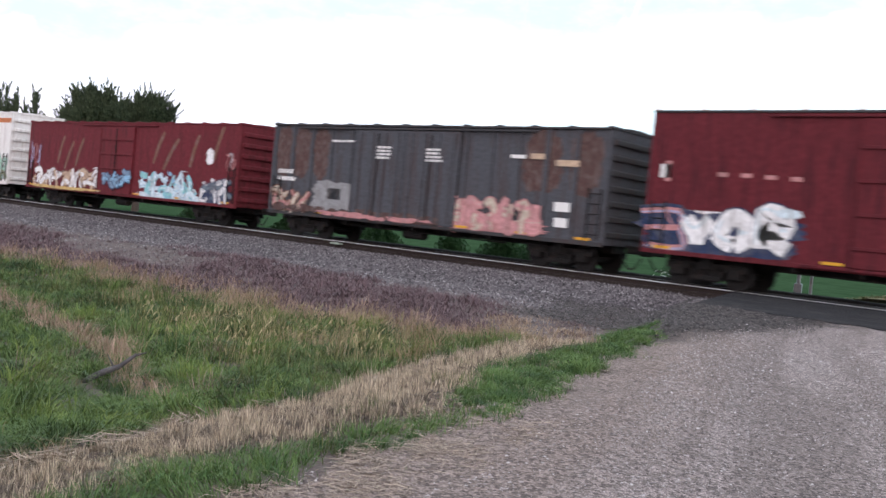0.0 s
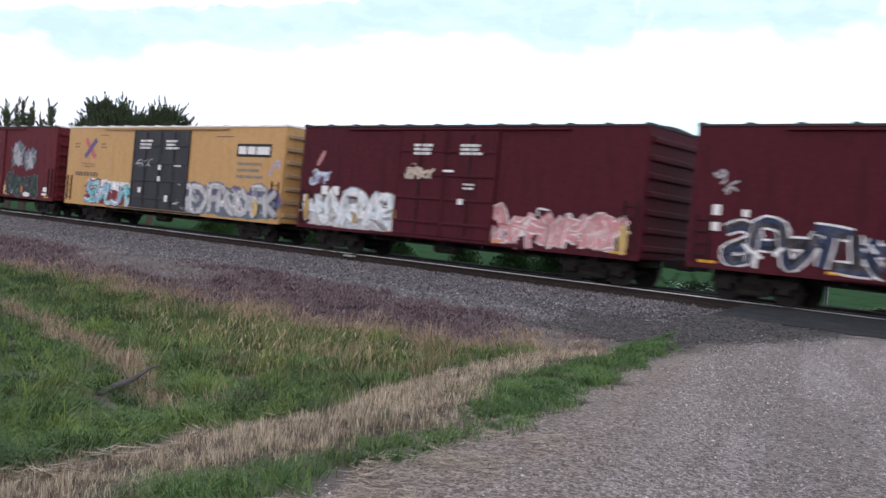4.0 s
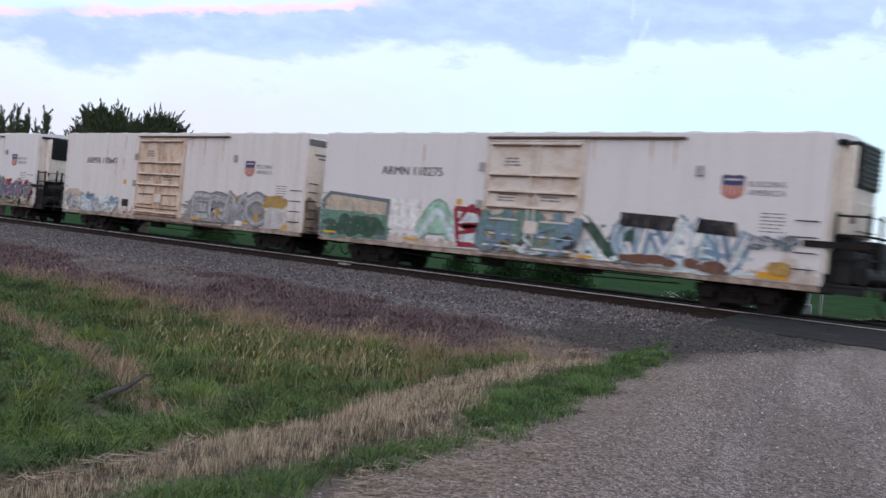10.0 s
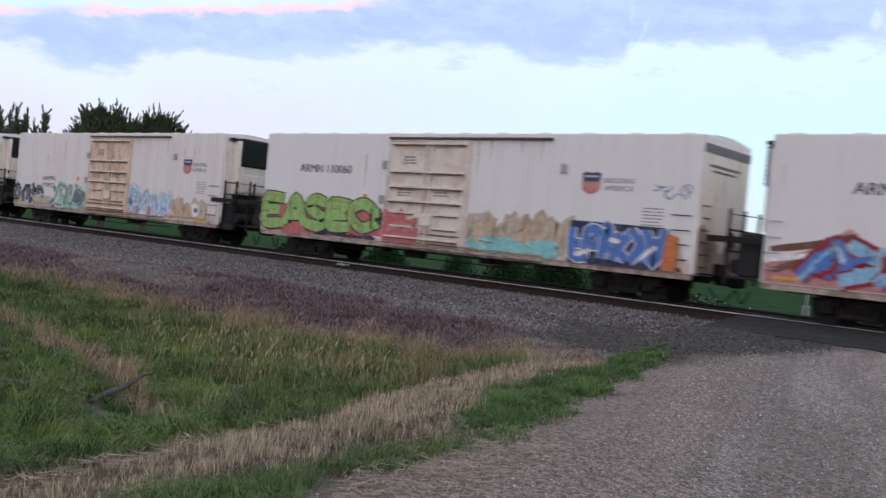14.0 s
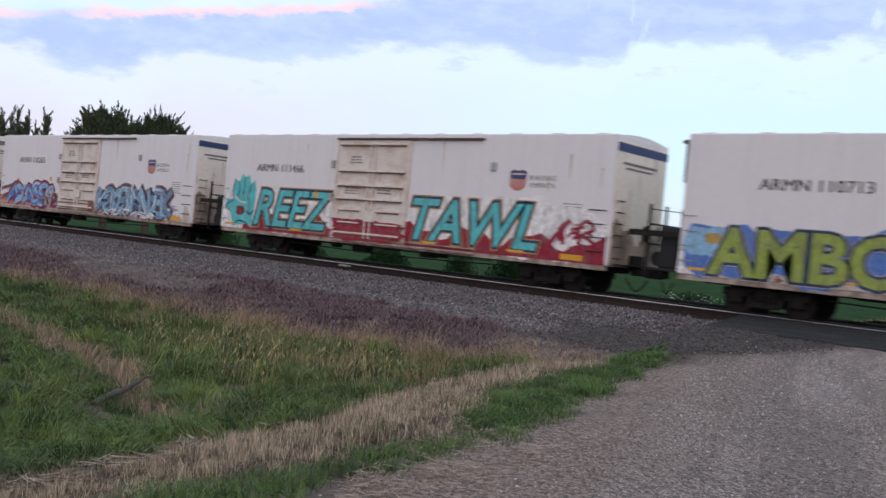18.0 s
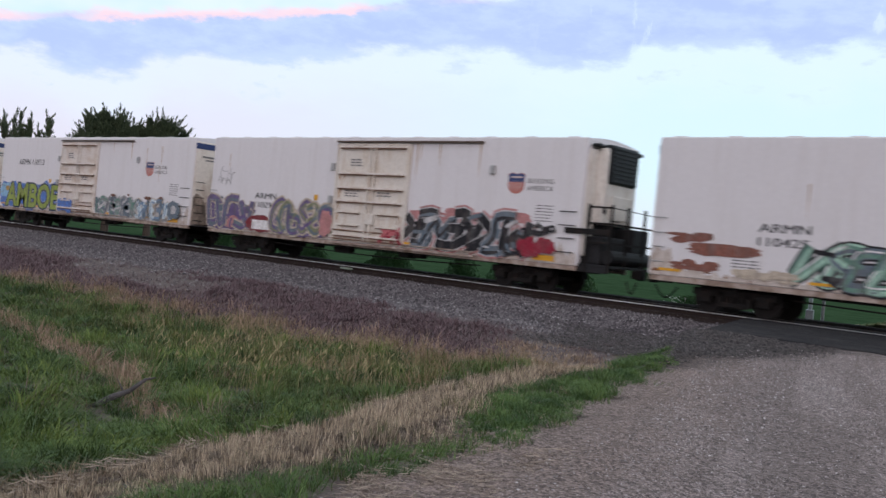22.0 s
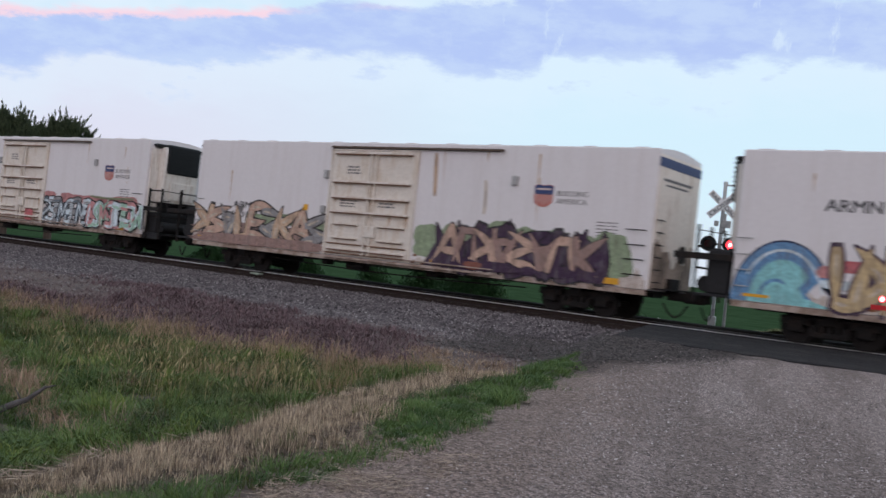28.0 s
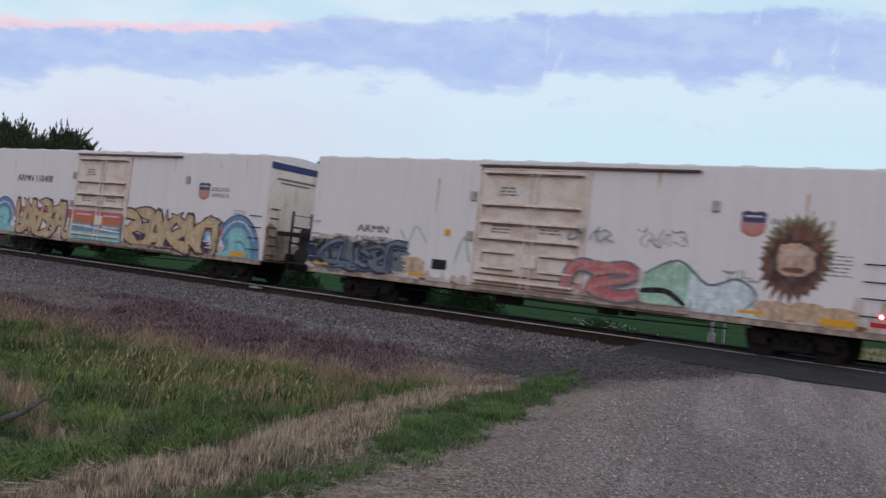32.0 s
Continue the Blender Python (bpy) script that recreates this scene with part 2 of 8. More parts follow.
PAINTS = {
    "moss": (0.25, 0.33, 0.20), "azure": (0.10, 0.25, 0.46), "rosebrown": (0.30, 0.19, 0.165),
    "white": (0.74, 0.73, 0.74), "black": (0.018, 0.018, 0.022), "silver": (0.40, 0.40, 0.42), "teal": (0.06, 0.50, 0.53), "navy": (0.02, 0.035, 0.09),
    "gold": (0.44, 0.27, 0.06), "sand": (0.50, 0.37, 0.19), "peach": (0.50, 0.33, 0.25), "red": (0.28, 0.008, 0.032), "darkred": (0.20, 0.02, 0.03), "blue": (0.06, 0.17, 0.52), "sky": (0.22, 0.45, 0.66), "lime": (0.27, 0.35, 0.05),
    "pink": (0.55, 0.24, 0.25), "coral": (0.50, 0.115, 0.13), "green": (0.27, 0.46, 0.13), "mint": (0.33, 0.56, 0.44), "olive": (0.20, 0.22, 0.12),
    "purple": (0.13, 0.09, 0.22), "plum": (0.055, 0.030, 0.065), "tan": (0.52, 0.36, 0.24), "brown": (0.16, 0.07, 0.045), "darkrust": (0.085, 0.043, 0.038), "palegrey": (0.50, 0.49, 0.50), "rustbrown": (0.23, 0.085, 0.06), "yellow": (0.60, 0.40, 0.12),
    "orange": (0.52, 0.15, 0.035), "grey": (0.25, 0.25, 0.26), "slate": (0.12, 0.16, 0.20), "seagreen": (0.12, 0.25, 0.20), "darkgreen": (0.035, 0.085, 0.06), "ice": (0.55, 0.66, 0.72),
    "lilac": (0.33, 0.33, 0.50), "beige": (0.50, 0.42, 0.33), "rose": (0.48, 0.20, 0.20), "aqua": (0.20, 0.52, 0.55), "denim": (0.15, 0.25, 0.38),
}


def spray(c):
    """Weathered spray paint: chalky fading, worn spots and dirt that has run down over it."""
    name = "spray_paint_" + c
    if name in MATS:
        return MATS[name]
    v = PAINTS[c]
    grey = sum(v) / 3
    m = mat(name, tuple(0.86 * a + 0.14 * grey for a in v), 0.65, spread=0.22, grain=0.22, grain_size=16, spot=tuple(0.66 * a + 0.085 for a in v), spot_amount=0.75, spot_scale=(1.6, 1.6, 0.8), spot_size=3.2, gloss=0.12)
    n, l = m.node_tree.nodes, m.node_tree.links
    p = n["Principled BSDF"]
    plain = p.inputs["Base Color"].links[0].from_socket
    tc, mp, t, r, x = n.new("ShaderNodeTexCoord"), n.new("ShaderNodeMapping"), n.new("ShaderNodeTexNoise"), n.new("ShaderNodeMapRange"), n.new("ShaderNodeMix")
    mp.inputs["Scale"].default_value = (3.2, 3.2, 0.7)
    t.inputs["Scale"].default_value, t.inputs["Detail"].default_value = 2.2, 6.0
    for k, a in ((1, 0.50), (2, 0.70), (3, 0.0), (4, 0.5)):
        r.inputs[k].default_value = a
    x.data_type, x.blend_type = "RGBA", "MIX"
    x.inputs[7].default_value = (0.115, 0.092, 0.085, 1)
    l.new(tc.outputs["Object"], mp.inputs["Vector"]), l.new(mp.outputs[0], t.inputs["Vector"]), l.new(t.outputs[0], r.inputs[0])
    l.new(r.outputs[0], x.inputs[0]), l.new(plain, x.inputs[6]), l.new(x.outputs[2], p.inputs["Base Color"])
    return m


EARTH = mat("dry_earth", (0.115, 0.086, 0.078), 0.95, grain=0.4, grain_size=40, spread=0.25, spot=(0.089, 0.065, 0.061), spot_amount=0.7, spot_size=0.8, bump=0.4, bump_size=25)
GRAVELM = mat("grey_road_gravel", (0.240, 0.194, 0.184), 0.95, spread=0.16, grain=0.95, grain_size=100, bump=0.9, bump_size=80, gloss=0.1)


def road_wear():
    """Wheel bands along the road, and the dark brown grit that lies over it before the crossing."""
    n, l = GRAVELM.node_tree.nodes, GRAVELM.node_tree.links
    p = n["Principled BSDF"]
    plain = p.inputs["Base Color"].links[0].from_socket
    tc = n.new("ShaderNodeTexCoord")

    def noise(turn, scale, size):
        m = n.new("ShaderNodeMapping")
        m.vector_type = "TEXTURE"
        m.inputs["Rotation"].default_value, m.inputs["Scale"].default_value = (0, 0, turn), scale
        l.new(tc.outputs["Object"], m.inputs["Vector"])
        t = n.new("ShaderNodeTexNoise")
        t.inputs["Scale"].default_value, t.inputs["Detail"].default_value = size, 5.0
        l.new(m.outputs[0], t.inputs["Vector"])
        return t.outputs[0]

    def ramp(v, lo, hi, a, b):
        r = n.new("ShaderNodeMapRange")
        r.interpolation_type = "SMOOTHSTEP"
        l.new(v, r.inputs[0])
        for i, x in enumerate((lo, hi, a, b)):
            r.inputs[1 + i].default_value = x
        return r.outputs[0]

    def add(a, k, b):
        m = n.new("ShaderNodeMath")
        m.operation = "MULTIPLY_ADD"
        l.new(a, m.inputs[0])
        m.inputs[1].default_value = k
        if isinstance(b, (int, float)):
            m.inputs[2].default_value = b
        else:
            l.new(b, m.inputs[2])
        return m.outputs[0]

    def mix(f, a, b):
        x = n.new("ShaderNodeMix")
        x.data_type = "RGBA"
        l.new(f, x.inputs[0]), l.new(a, x.inputs[6])
        x.inputs[7].default_value = (*b, 1)
        return x.outputs[2]

    bands = noise(0.33, (1.0, 9.0, 1.0), 1.15)
    col = mix(ramp(bands, 0.40, 0.56, 0.85, 0.0), plain, (0.168, 0.134, 0.125))
    col = mix(ramp(bands, 0.52, 0.64, 0.0, 0.65), col, (0.250, 0.207, 0.198))
    sep = n.new("ShaderNodeSeparateXYZ")
    l.new(tc.outputs["Object"], sep.inputs[0])
    # brown silt of the shoulder, by distance from the road's edge
    bow = add(sep.outputs[1], 0.0025, 0.29)
    way = n.new("ShaderNodeMath")
    way.operation = "MULTIPLY_ADD"
    l.new(bow, way.inputs[0]), l.new(sep.outputs[1], way.inputs[1]), l.new(sep.outputs[0], way.inputs[2])
    inward = add(noise(0.3, (1.0, 3.0, 1.0), 1.6), 1.6, way.outputs[0])
    col = mix(ramp(inward, -1.45, 0.05, 0.80, 0.0), col, (0.205, 0.154, 0.136))
    reach = add(sep.outputs[0], -1.0, sep.outputs[1])
    spill = add(noise(0.0, (1, 1, 1), 0.9), 5.0, add(way.outputs[0], -2.0, reach))
    col = mix(ramp(spill, 25.6, 29.5, 0.0, 0.88), col, (0.042, 0.035, 0.034))
    # each stone of the packed gravel has a shade of its own, at two sizes
    for size, low, high in ((38.0, 0.58, 1.48), (85.0, 0.66, 1.38)):
        cells = n.new("ShaderNodeTexVoronoi")
        cells.inputs["Scale"].default_value = size
        l.new(tc.outputs["Object"], cells.inputs["Vector"])
        one = n.new("ShaderNodeSeparateColor")
        l.new(cells.outputs["Color"], one.inputs[0])
        shade = n.new("ShaderNodeCombineColor")
        for i in range(3):
            l.new(ramp(one.outputs[0], 0.0, 1.0, low, high), shade.inputs[i])
        x = n.new("ShaderNodeMix")
        x.data_type, x.blend_type = "RGBA", "MULTIPLY"
        x.inputs[0].default_value = 1.0
        l.new(col, x.inputs[6]), l.new(shade.outputs[0], x.inputs[7])
        col = x.outputs[2]
    l.new(col, p.inputs["Base Color"])


road_wear()
STONEM = mat("loose_gravel", (0.060, 0.046, 0.043), 0.9, second=(0.42, 0.355, 0.345))
STONEP = mat("pale_pebbles", (0.30, 0.255, 0.245), 0.9, second=(0.62, 0.55, 0.54))
BALLASTM = mat("crushed_rock_bed", (0.062, 0.054, 0.057), 0.95, grain=0.6, grain_size=22, spread=0.3, bump=1.0, bump_size=30)
BALLSTONE = mat("crushed_ballast_rock", (0.030, 0.025, 0.028), 0.9, second=(0.195, 0.168, 0.174))
ASPHALT = mat("worn_asphalt", (0.027, 0.026, 0.028), 0.9, spread=0.25, grain=0.4, grain_size=40, spot=(0.055, 0.049, 0.048), spot_amount=0.6, spot_scale=(0.5, 1.5, 1), spot_size=1.4, bump=0.6, bump_size=80, gloss=0.08)
RAILSIDE = mat("rusty_rail_side", (0.030, 0.021, 0.019), 0.8, 0.2, spread=0.2)
RAILTOP = mat("polished_rail_head", (0.95, 0.93, 0.92), 0.45, 0.5)
WOOD = mat("creosoted_timber", (0.05, 0.04, 0.034), 0.9, spread=0.3, bump=0.4)
GRASS = mat("green_grass", (0.080, 0.108, 0.028), 0.7, spot=(0.030, 0.054, 0.017), spot_amount=0.8, spot_size=1.3, edge=(0.46, 0.58), second=(0.185, 0.180, 0.080))
GRASSD = mat("deep_green_grass", (0.050, 0.100, 0.025), 0.7, spot=(0.020, 0.046, 0.014), spot_amount=0.85, spot_size=1.1, edge=(0.44, 0.60), second=(0.150, 0.205, 0.052))
STRAW = mat("dry_straw", (0.14, 0.108, 0.082), 0.8, second=(0.70, 0.58, 0.43), spot=(0.110, 0.082, 0.064), spot_amount=0.45, spot_size=2.2, edge=(0.52, 0.66))
TAWNY = mat("tawny_dead_grass", (0.24, 0.170, 0.115), 0.85, second=(0.46, 0.345, 0.245))
LUSH = mat("fresh_green_grass", (0.050, 0.112, 0.028), 0.7, spot=(0.026, 0.064, 0.020), spot_amount=0.7, spot_size=2.2, edge=(0.47, 0.58), second=(0.140, 0.200, 0.062))
SEED = mat("rosy_seed_heads", (0.235, 0.155, 0.115), 0.85, second=(0.43, 0.305, 0.225))
WEED = mat("dead_purple_brown_weeds", (0.090, 0.058, 0.063), 0.9, second=(0.195, 0.135, 0.145))
FIELD = mat("green_crop_rows", (0.036, 0.067, 0.033), 0.95, spread=0.25, spot=(0.022, 0.045, 0.020), spot_amount=0.7, spot_scale=(1.0, 1.0, 1.0), spot_size=0.5, edge=(0.46, 0.60), bump=0.5, bump_size=8, gloss=0.0)
VERGE = mat("yellow_green_verge", (0.10, 0.13, 0.045), 0.85, second=(0.20, 0.20, 0.085))
LEAF = mat("dark_leaves", (0.026, 0.040, 0.024), 0.7, second=(0.075, 0.100, 0.052))
LEAFB = mat("bush_leaves", (0.030, 0.085, 0.028), 0.6, second=(0.06, 0.13, 0.045))
THATCH = mat("brown_thatch", (0.105, 0.069, 0.045), 0.9, second=(0.243, 0.178, 0.110))
BARK = mat("grey_brown_bark", (0.075, 0.058, 0.048), 0.9, spread=0.25, bump=0.5)
PETAL = mat("white_petals", (0.75, 0.76, 0.70), 0.6)

# ---------------------------------------------------------------- mesh tools
def box(bm, x0, x1, y0, y1, z0, z1, bevel=0.0):
    vs = bmesh.ops.create_cube(bm, size=1.0)["verts"]
    for v in vs:
        v.co = Vector((x0 + (v.co.x + 0.5) * (x1 - x0), y0 + (v.co.y + 0.5) * (y1 - y0), z0 + (v.co.z + 0.5) * (z1 - z0)))
    if bevel:
        es = list({e for v in vs for e in v.link_edges})
        bmesh.ops.bevel(bm, geom=es, offset=bevel, segments=2, affect="EDGES", profile=0.5)
    return bm


def rod(bm, p, q, r, n=8, r2=None):
    p, q = Vector(p), Vector(q)
    d = q - p
    m = Matrix.Translation((p + q) / 2) @ d.to_track_quat("Z", "Y").to_matrix().to_4x4()
    bmesh.ops.create_cone(bm, cap_ends=True, segments=n, radius1=r, radius2=r if r2 is None else r2, depth=d.length, matrix=m)
    return bm


def sheet(bm, pts, y, index=0):
    """A flat painted face on a side that looks towards -y, from (x, z) points."""
    clean = []
    for p in pts:
        if not clean or abs(p[0] - clean[-1][0]) + abs(p[1] - clean[-1][1]) > 1e-4:
            clean.append(p)
    if abs(clean[0][0] - clean[-1][0]) + abs(clean[0][1] - clean[-1][1]) < 1e-4:
        clean.pop()
    area = sum(a[0] * b[1] - b[0] * a[1] for a, b in zip(clean, clean[1:] + clean[:1]))
    if area < 0:
        clean.reverse()
    f = bm.faces.new([bm.verts.new((x, y, z)) for x, z in clean])
    f.material_index = index
    return f


def mesh_of(name, bm, materials, smooth=False):
    me = bpy.data.meshes.new(name)
    bm.normal_update()
    bm.to_mesh(me)
    bm.free()
    for m in materials if isinstance(materials, (list, tuple)) else (materials,):
        me.materials.append(m)
    if smooth:
        me.polygons.foreach_set("use_smooth", [True] * len(me.polygons))
    return me


def part(name, bm, material, parent, label="", smooth=False, kind=""):
    """One mesh under a thing or a part."""
    me = bm if isinstance(bm, bpy.types.Mesh) else mesh_of(name, bm, material, smooth)
    ob = new(name, me)
    ob.parent = parent
    return tagged(ob, label, kind=kind)


def thing(name, label, category, group="", at=(0, 0, 0)):
    ob = new(name)
    ob.empty_display_size = 0.2
    ob.location = at
    return tagged(ob, label, category, group)


def B():
    return bmesh.new()


def bars(verts, tris, name, material):
    """A mesh from arrays of vertices and triangles."""
    me = bpy.data.meshes.new(name)
    verts, tris = np.asarray(verts, np.float32), np.asarray(tris, np.int32)
    me.vertices.add(len(verts))
    me.vertices.foreach_set("co", verts.ravel())
    me.loops.add(len(tris) * 3)
    me.loops.foreach_set("vertex_index", tris.ravel())
    me.polygons.add(len(tris))
    me.polygons.foreach_set("loop_start", np.arange(0, len(tris) * 3, 3, dtype=np.int32))
    me.polygons.foreach_set("loop_total", np.full(len(tris), 3, np.int32))
    me.materials.append(material)
    me.update()
    me.validate()
    return me


def blades(spots, heights, widths, lean, rng, name, material, curl=0.35, clump=0.32, gather=0.45, stiff=False):
    """Grass in tufts: each blade a bent tapering strip of three triangles that shares its tuft's lean and growth."""
    n = len(spots)
    spots = spots.copy()
    ci, cj = np.floor(spots[:, 0] / clump).astype(int), np.floor(spots[:, 1] / clump).astype(int)

    def roll(k):
        h = np.sin(ci * 127.1 + cj * 311.7 + k * 74.7) * 43758.5453
        return h - np.floor(h)
    cx, cy = (ci + 0.15 + 0.7 * roll(1)) * clump, (cj + 0.15 + 0.7 * roll(2)) * clump
    pull = gather * rng.uniform(0.3, 1.2, n)
    dx, dy = spots[:, 0] - cx, spots[:, 1] - cy
    spots[:, 0] -= dx * pull
    spots[:, 1] -= dy * pull
    heights = heights * (0.55 + 0.75 * roll(3))
    turn = rng.uniform(0, 2 * np.pi, n)
    side = np.stack([np.cos(turn), np.sin(turn), np.zeros(n)], 1) * (widths / 2)[:, None]
    way = rng.normal(0, 1, (n, 2)) * lean + np.stack([roll(4) - 0.5, roll(5) - 0.5], 1) * 1.4 * lean + np.stack([dx, dy], 1) / clump * 1.5 * lean
    mid = spots + np.stack([way[:, 0] * heights * 0.35, way[:, 1] * heights * 0.35, heights * 0.55], 1)
    tip = spots + np.stack([way[:, 0] * heights * (0.7 + curl), way[:, 1] * heights * (0.7 + curl), heights * (1 - 0.45 * np.abs(way).max(1).clip(0, 1.6))], 1)
    if stiff:
        mid = (spots + tip) / 2
    v = np.stack([spots - side, spots + side, mid - side * 0.75, mid + side * 0.75, tip], 1).reshape(-1, 3)
    k = (np.arange(n) * 5)[:, None, None]
    t = (np.array([[0, 1, 3], [0, 3, 2], [2, 3, 4]])[None] + k).reshape(-1, 3)
    return bars(v, t, name, material)


def stones(spots, sizes, rng, name, material, flat=0.65, bedded=False):
    """Loose angular stones, each a knocked-about octahedron."""
    n = len(spots)
    base = np.array([[1, 0, 0], [-1, 0, 0], [0, 1, 0], [0, -1, 0], [0, 0, 1], [0, 0, -1]], float)
    v = base[None] * rng.uniform(0.6, 1.3, (n, 6, 1)) + rng.normal(0, 0.18, (n, 6, 3))
    a = rng.uniform(0, 2 * np.pi, n)
    c, s = np.cos(a)[:, None], np.sin(a)[:, None]
    v = np.stack([v[..., 0] * c - v[..., 1] * s, v[..., 0] * s + v[..., 1] * c, v[..., 2] * flat], -1) * sizes[:, None, None] + spots[:, None]
    f = np.array([[0, 2, 4], [2, 1, 4], [1, 3, 4], [3, 0, 4], [2, 0, 5], [1, 2, 5], [3, 1, 5], [0, 3, 5]])
    if bedded:
        f = f[:4]
    t = (f[None] + (np.arange(n) * 6)[:, None, None]).reshape(-1, 3)
    return bars(v.reshape(-1, 3), t, name, material)


def letters(text, bold=0.0, shear=0.0):
    """The outline of a word in the built-in font as triangles: points (x, z) and faces."""
    cu = bpy.data.curves.new("word", "FONT")
    cu.body, cu.offset, cu.shear, cu.resolution_u = text, bold, shear, 3
    ob = new("word", cu)
    dg = bpy.context.evaluated_depsgraph_get()
    me = ob.evaluated_get(dg).to_mesh()
    pts = [(v.co.x, v.co.y) for v in me.vertices]
    faces = [tuple(p.vertices) for p in me.polygons]
    ob.evaluated_get(dg).to_mesh_clear()
    bpy.data.objects.remove(ob)
    bpy.data.curves.remove(cu)
    return pts, faces


def word(bm, text, x0, x1, z0, z1, y, index=0, bold=0.0, shear=0.0, extra=0.0, slope=0.0):
    """Letter faces that fill the box x0..x1, z0..z1; extra: additional weight for an outline of the same word."""
    thin = bold <= 0.02 and not extra and not shear
    base, _ = letters(text, 0.0 if thin else bold, shear)
    xs, zs = [p[0] for p in base], [p[1] for p in base]
    sx, sz = (x1 - x0) / (max(xs) - min(xs)), (z1 - z0) / (max(zs) - min(zs))
    pts, faces = letters(text, bold + extra, shear) if extra else (base, _)
    # plain lettering gains weight by a second coat, shifted sideways
    for dx, dy in ((-1.3 * bold, 0.0), (1.3 * bold, 0.0004)) if thin and bold else ((0.0, 0.0),):
        vs = [bm.verts.new((x0 + (px + dx - min(xs)) * sx, y - dy, z0 + (pz - min(zs)) * sz + slope * (px - min(xs)) * sx)) for px, pz in pts]
        for f in faces:
            try:
                face = bm.faces.new([vs[i] for i in f])
                face.material_index = index
                face.normal_update()
                if face.normal.y > 0:
                    face.normal_flip()
            except ValueError:
                pass
    return bm


def curve_points(pts, n=5):
    """Points of a smooth line through pts."""
    p = [pts[0]] + list(pts) + [pts[-1]]
    out = []
    for i in range(1, len(p) - 2):
        for k in range(n):
            t = k / n
            out.append(tuple(0.5 * (2 * p[i][j] + (p[i + 1][j] - p[i - 1][j]) * t + (2 * p[i - 1][j] - 5 * p[i][j] + 4 * p[i + 1][j] - p[i + 2][j]) * t * t
                                    + (3 * p[i][j] - p[i - 1][j] - 3 * p[i + 1][j] + p[i + 2][j]) * t ** 3) for j in (0, 1)))
    out.append(tuple(pts[-1]))
    return out


def stroke(bm, pts, width, y, index, smooth=4, cap=0.45):
    """A thick painted line."""
    line = curve_points(pts, smooth) if smooth else list(pts)
    n = len(line)
    left, right = [], []
    for i, p in enumerate(line):
        a, b = line[max(i - 1, 0)], line[min(i + 1, n - 1)]
        dx, dz = b[0] - a[0], b[1] - a[1]
        d = math.hypot(dx, dz) or 1.0
        w = width / 2 * (cap + (1 - cap) * min(1.0, 4.0 * min(i, n - 1 - i) / n + 0.35))
        left.append((p[0] - dz / d * w, p[1] + dx / d * w))
        right.append((p[0] + dz / d * w, p[1] - dx / d * w))
    for i in range(n - 1):
        quad = [left[i], left[i + 1], right[i + 1], right[i]]
        try:
            sheet(bm, quad, y, index)
        except (ValueError, IndexError):
            pass
    bmesh.ops.remove_doubles(bm, verts=bm.verts[:], dist=0.0002) if len(bm.verts) < 60 else None


def blob(cx, cz, w, h, seed, n=26, rough=0.10, power=2.6):
    rnd = random.Random(seed)
    ph = [rnd.uniform(0, 6.28) for _ in range(4)]
    out = []
    for i in range(n):
        a = 2 * math.pi * i / n
        k = 1 + rough * (math.sin(3 * a + ph[0]) + 0.7 * math.sin(5 * a + ph[1]) + 0.6 * math.sin(8 * a + ph[2]))
        c, s = math.cos(a), math.sin(a)
        r = (abs(c) ** power + abs(s) ** power) ** (-1 / power) * k
        out.append((cx + c * r * w / 2, cz + s * r * h / 2))
    return out

# ---------------------------------------------------------------- the lie of the land
TRACK_Y, SIDE = 27.2, 1.6          # middle of the track; half the width of the cars
RAIL_NEAR, RAIL_FAR = 26.46, 27.96


def smooth(v, lo, hi):
    t = np.clip((np.asarray(v, float) - lo) / (hi - lo), 0, 1)
    return t * t * (3 - 2 * t)


def road_edge(y):
    """x of the road's edge on the ditch side."""
    y = np.asarray(y, float)
    near = -2.65 - 0.29 * y - 0.0025 * y * y
    return np.where(y < 26, near, np.maximum(near, -10.6 - 0.02 * (y - 26)))


def hum(x, y, size, seed=0.0):
    x, y = np.asarray(x) / size + seed, np.asarray(y) / size - seed
    return (np.sin(x * 1.7 + 1.3 * np.sin(y * 0.9)) + np.sin(y * 2.1 + 1.1 * np.sin(x * 1.3 + 2)) + 0.6 * np.sin(x * 3.7 + y * 2.9)) / 2.6


def ground_z(x, y):
    x, y = np.asarray(x, float), np.asarray(y, float)
    road = -0.36 + 0.27 * smooth(y, 9, 23)
    s = road_edge(y) - x
    ditch = -0.42 * smooth(s, 0.5, 4.0) - 0.12 * smooth(s, 4, 9)
    left = np.minimum(road + ditch, 0)
    bed = -0.90 + 0.26 * smooth(y, 10.5, 20.0)
    z = np.where(s > 0, np.maximum(left * (1 - smooth(y, 11, 15)) + bed * smooth(y, 11, 15), bed - 0.05), road)
    blend = smooth(s, 0.0, 1.6)
    z = road * (1 - blend) + z * blend
    z = z - 0.30 * smooth(y, 22.2, 23.2)
    ramp = smooth(x, -10.6, -9.0) * (1 - smooth(x, 8, 14))
    far = -0.45 - 0.52 * smooth(y, 30.4, 34.0) * (1 - ramp) + ramp * (0.27 * (1 - smooth(y, 40, 90)) - 0.30 * smooth(y, 36, 90))
    z = np.where(y > 27, far, z)
    right = -0.36 + 0.16 * smooth(y, 15, 24)
    z = np.where((y <= 27) & (x > 6), np.minimum(z, right), z)
    z = z + 0.02 * hum(x, y, 1.7) * smooth(np.abs(y - 27), 3, 8) + 0.012 * hum(x, y, 0.55, 3.0) * (s > 0.4)
    return z


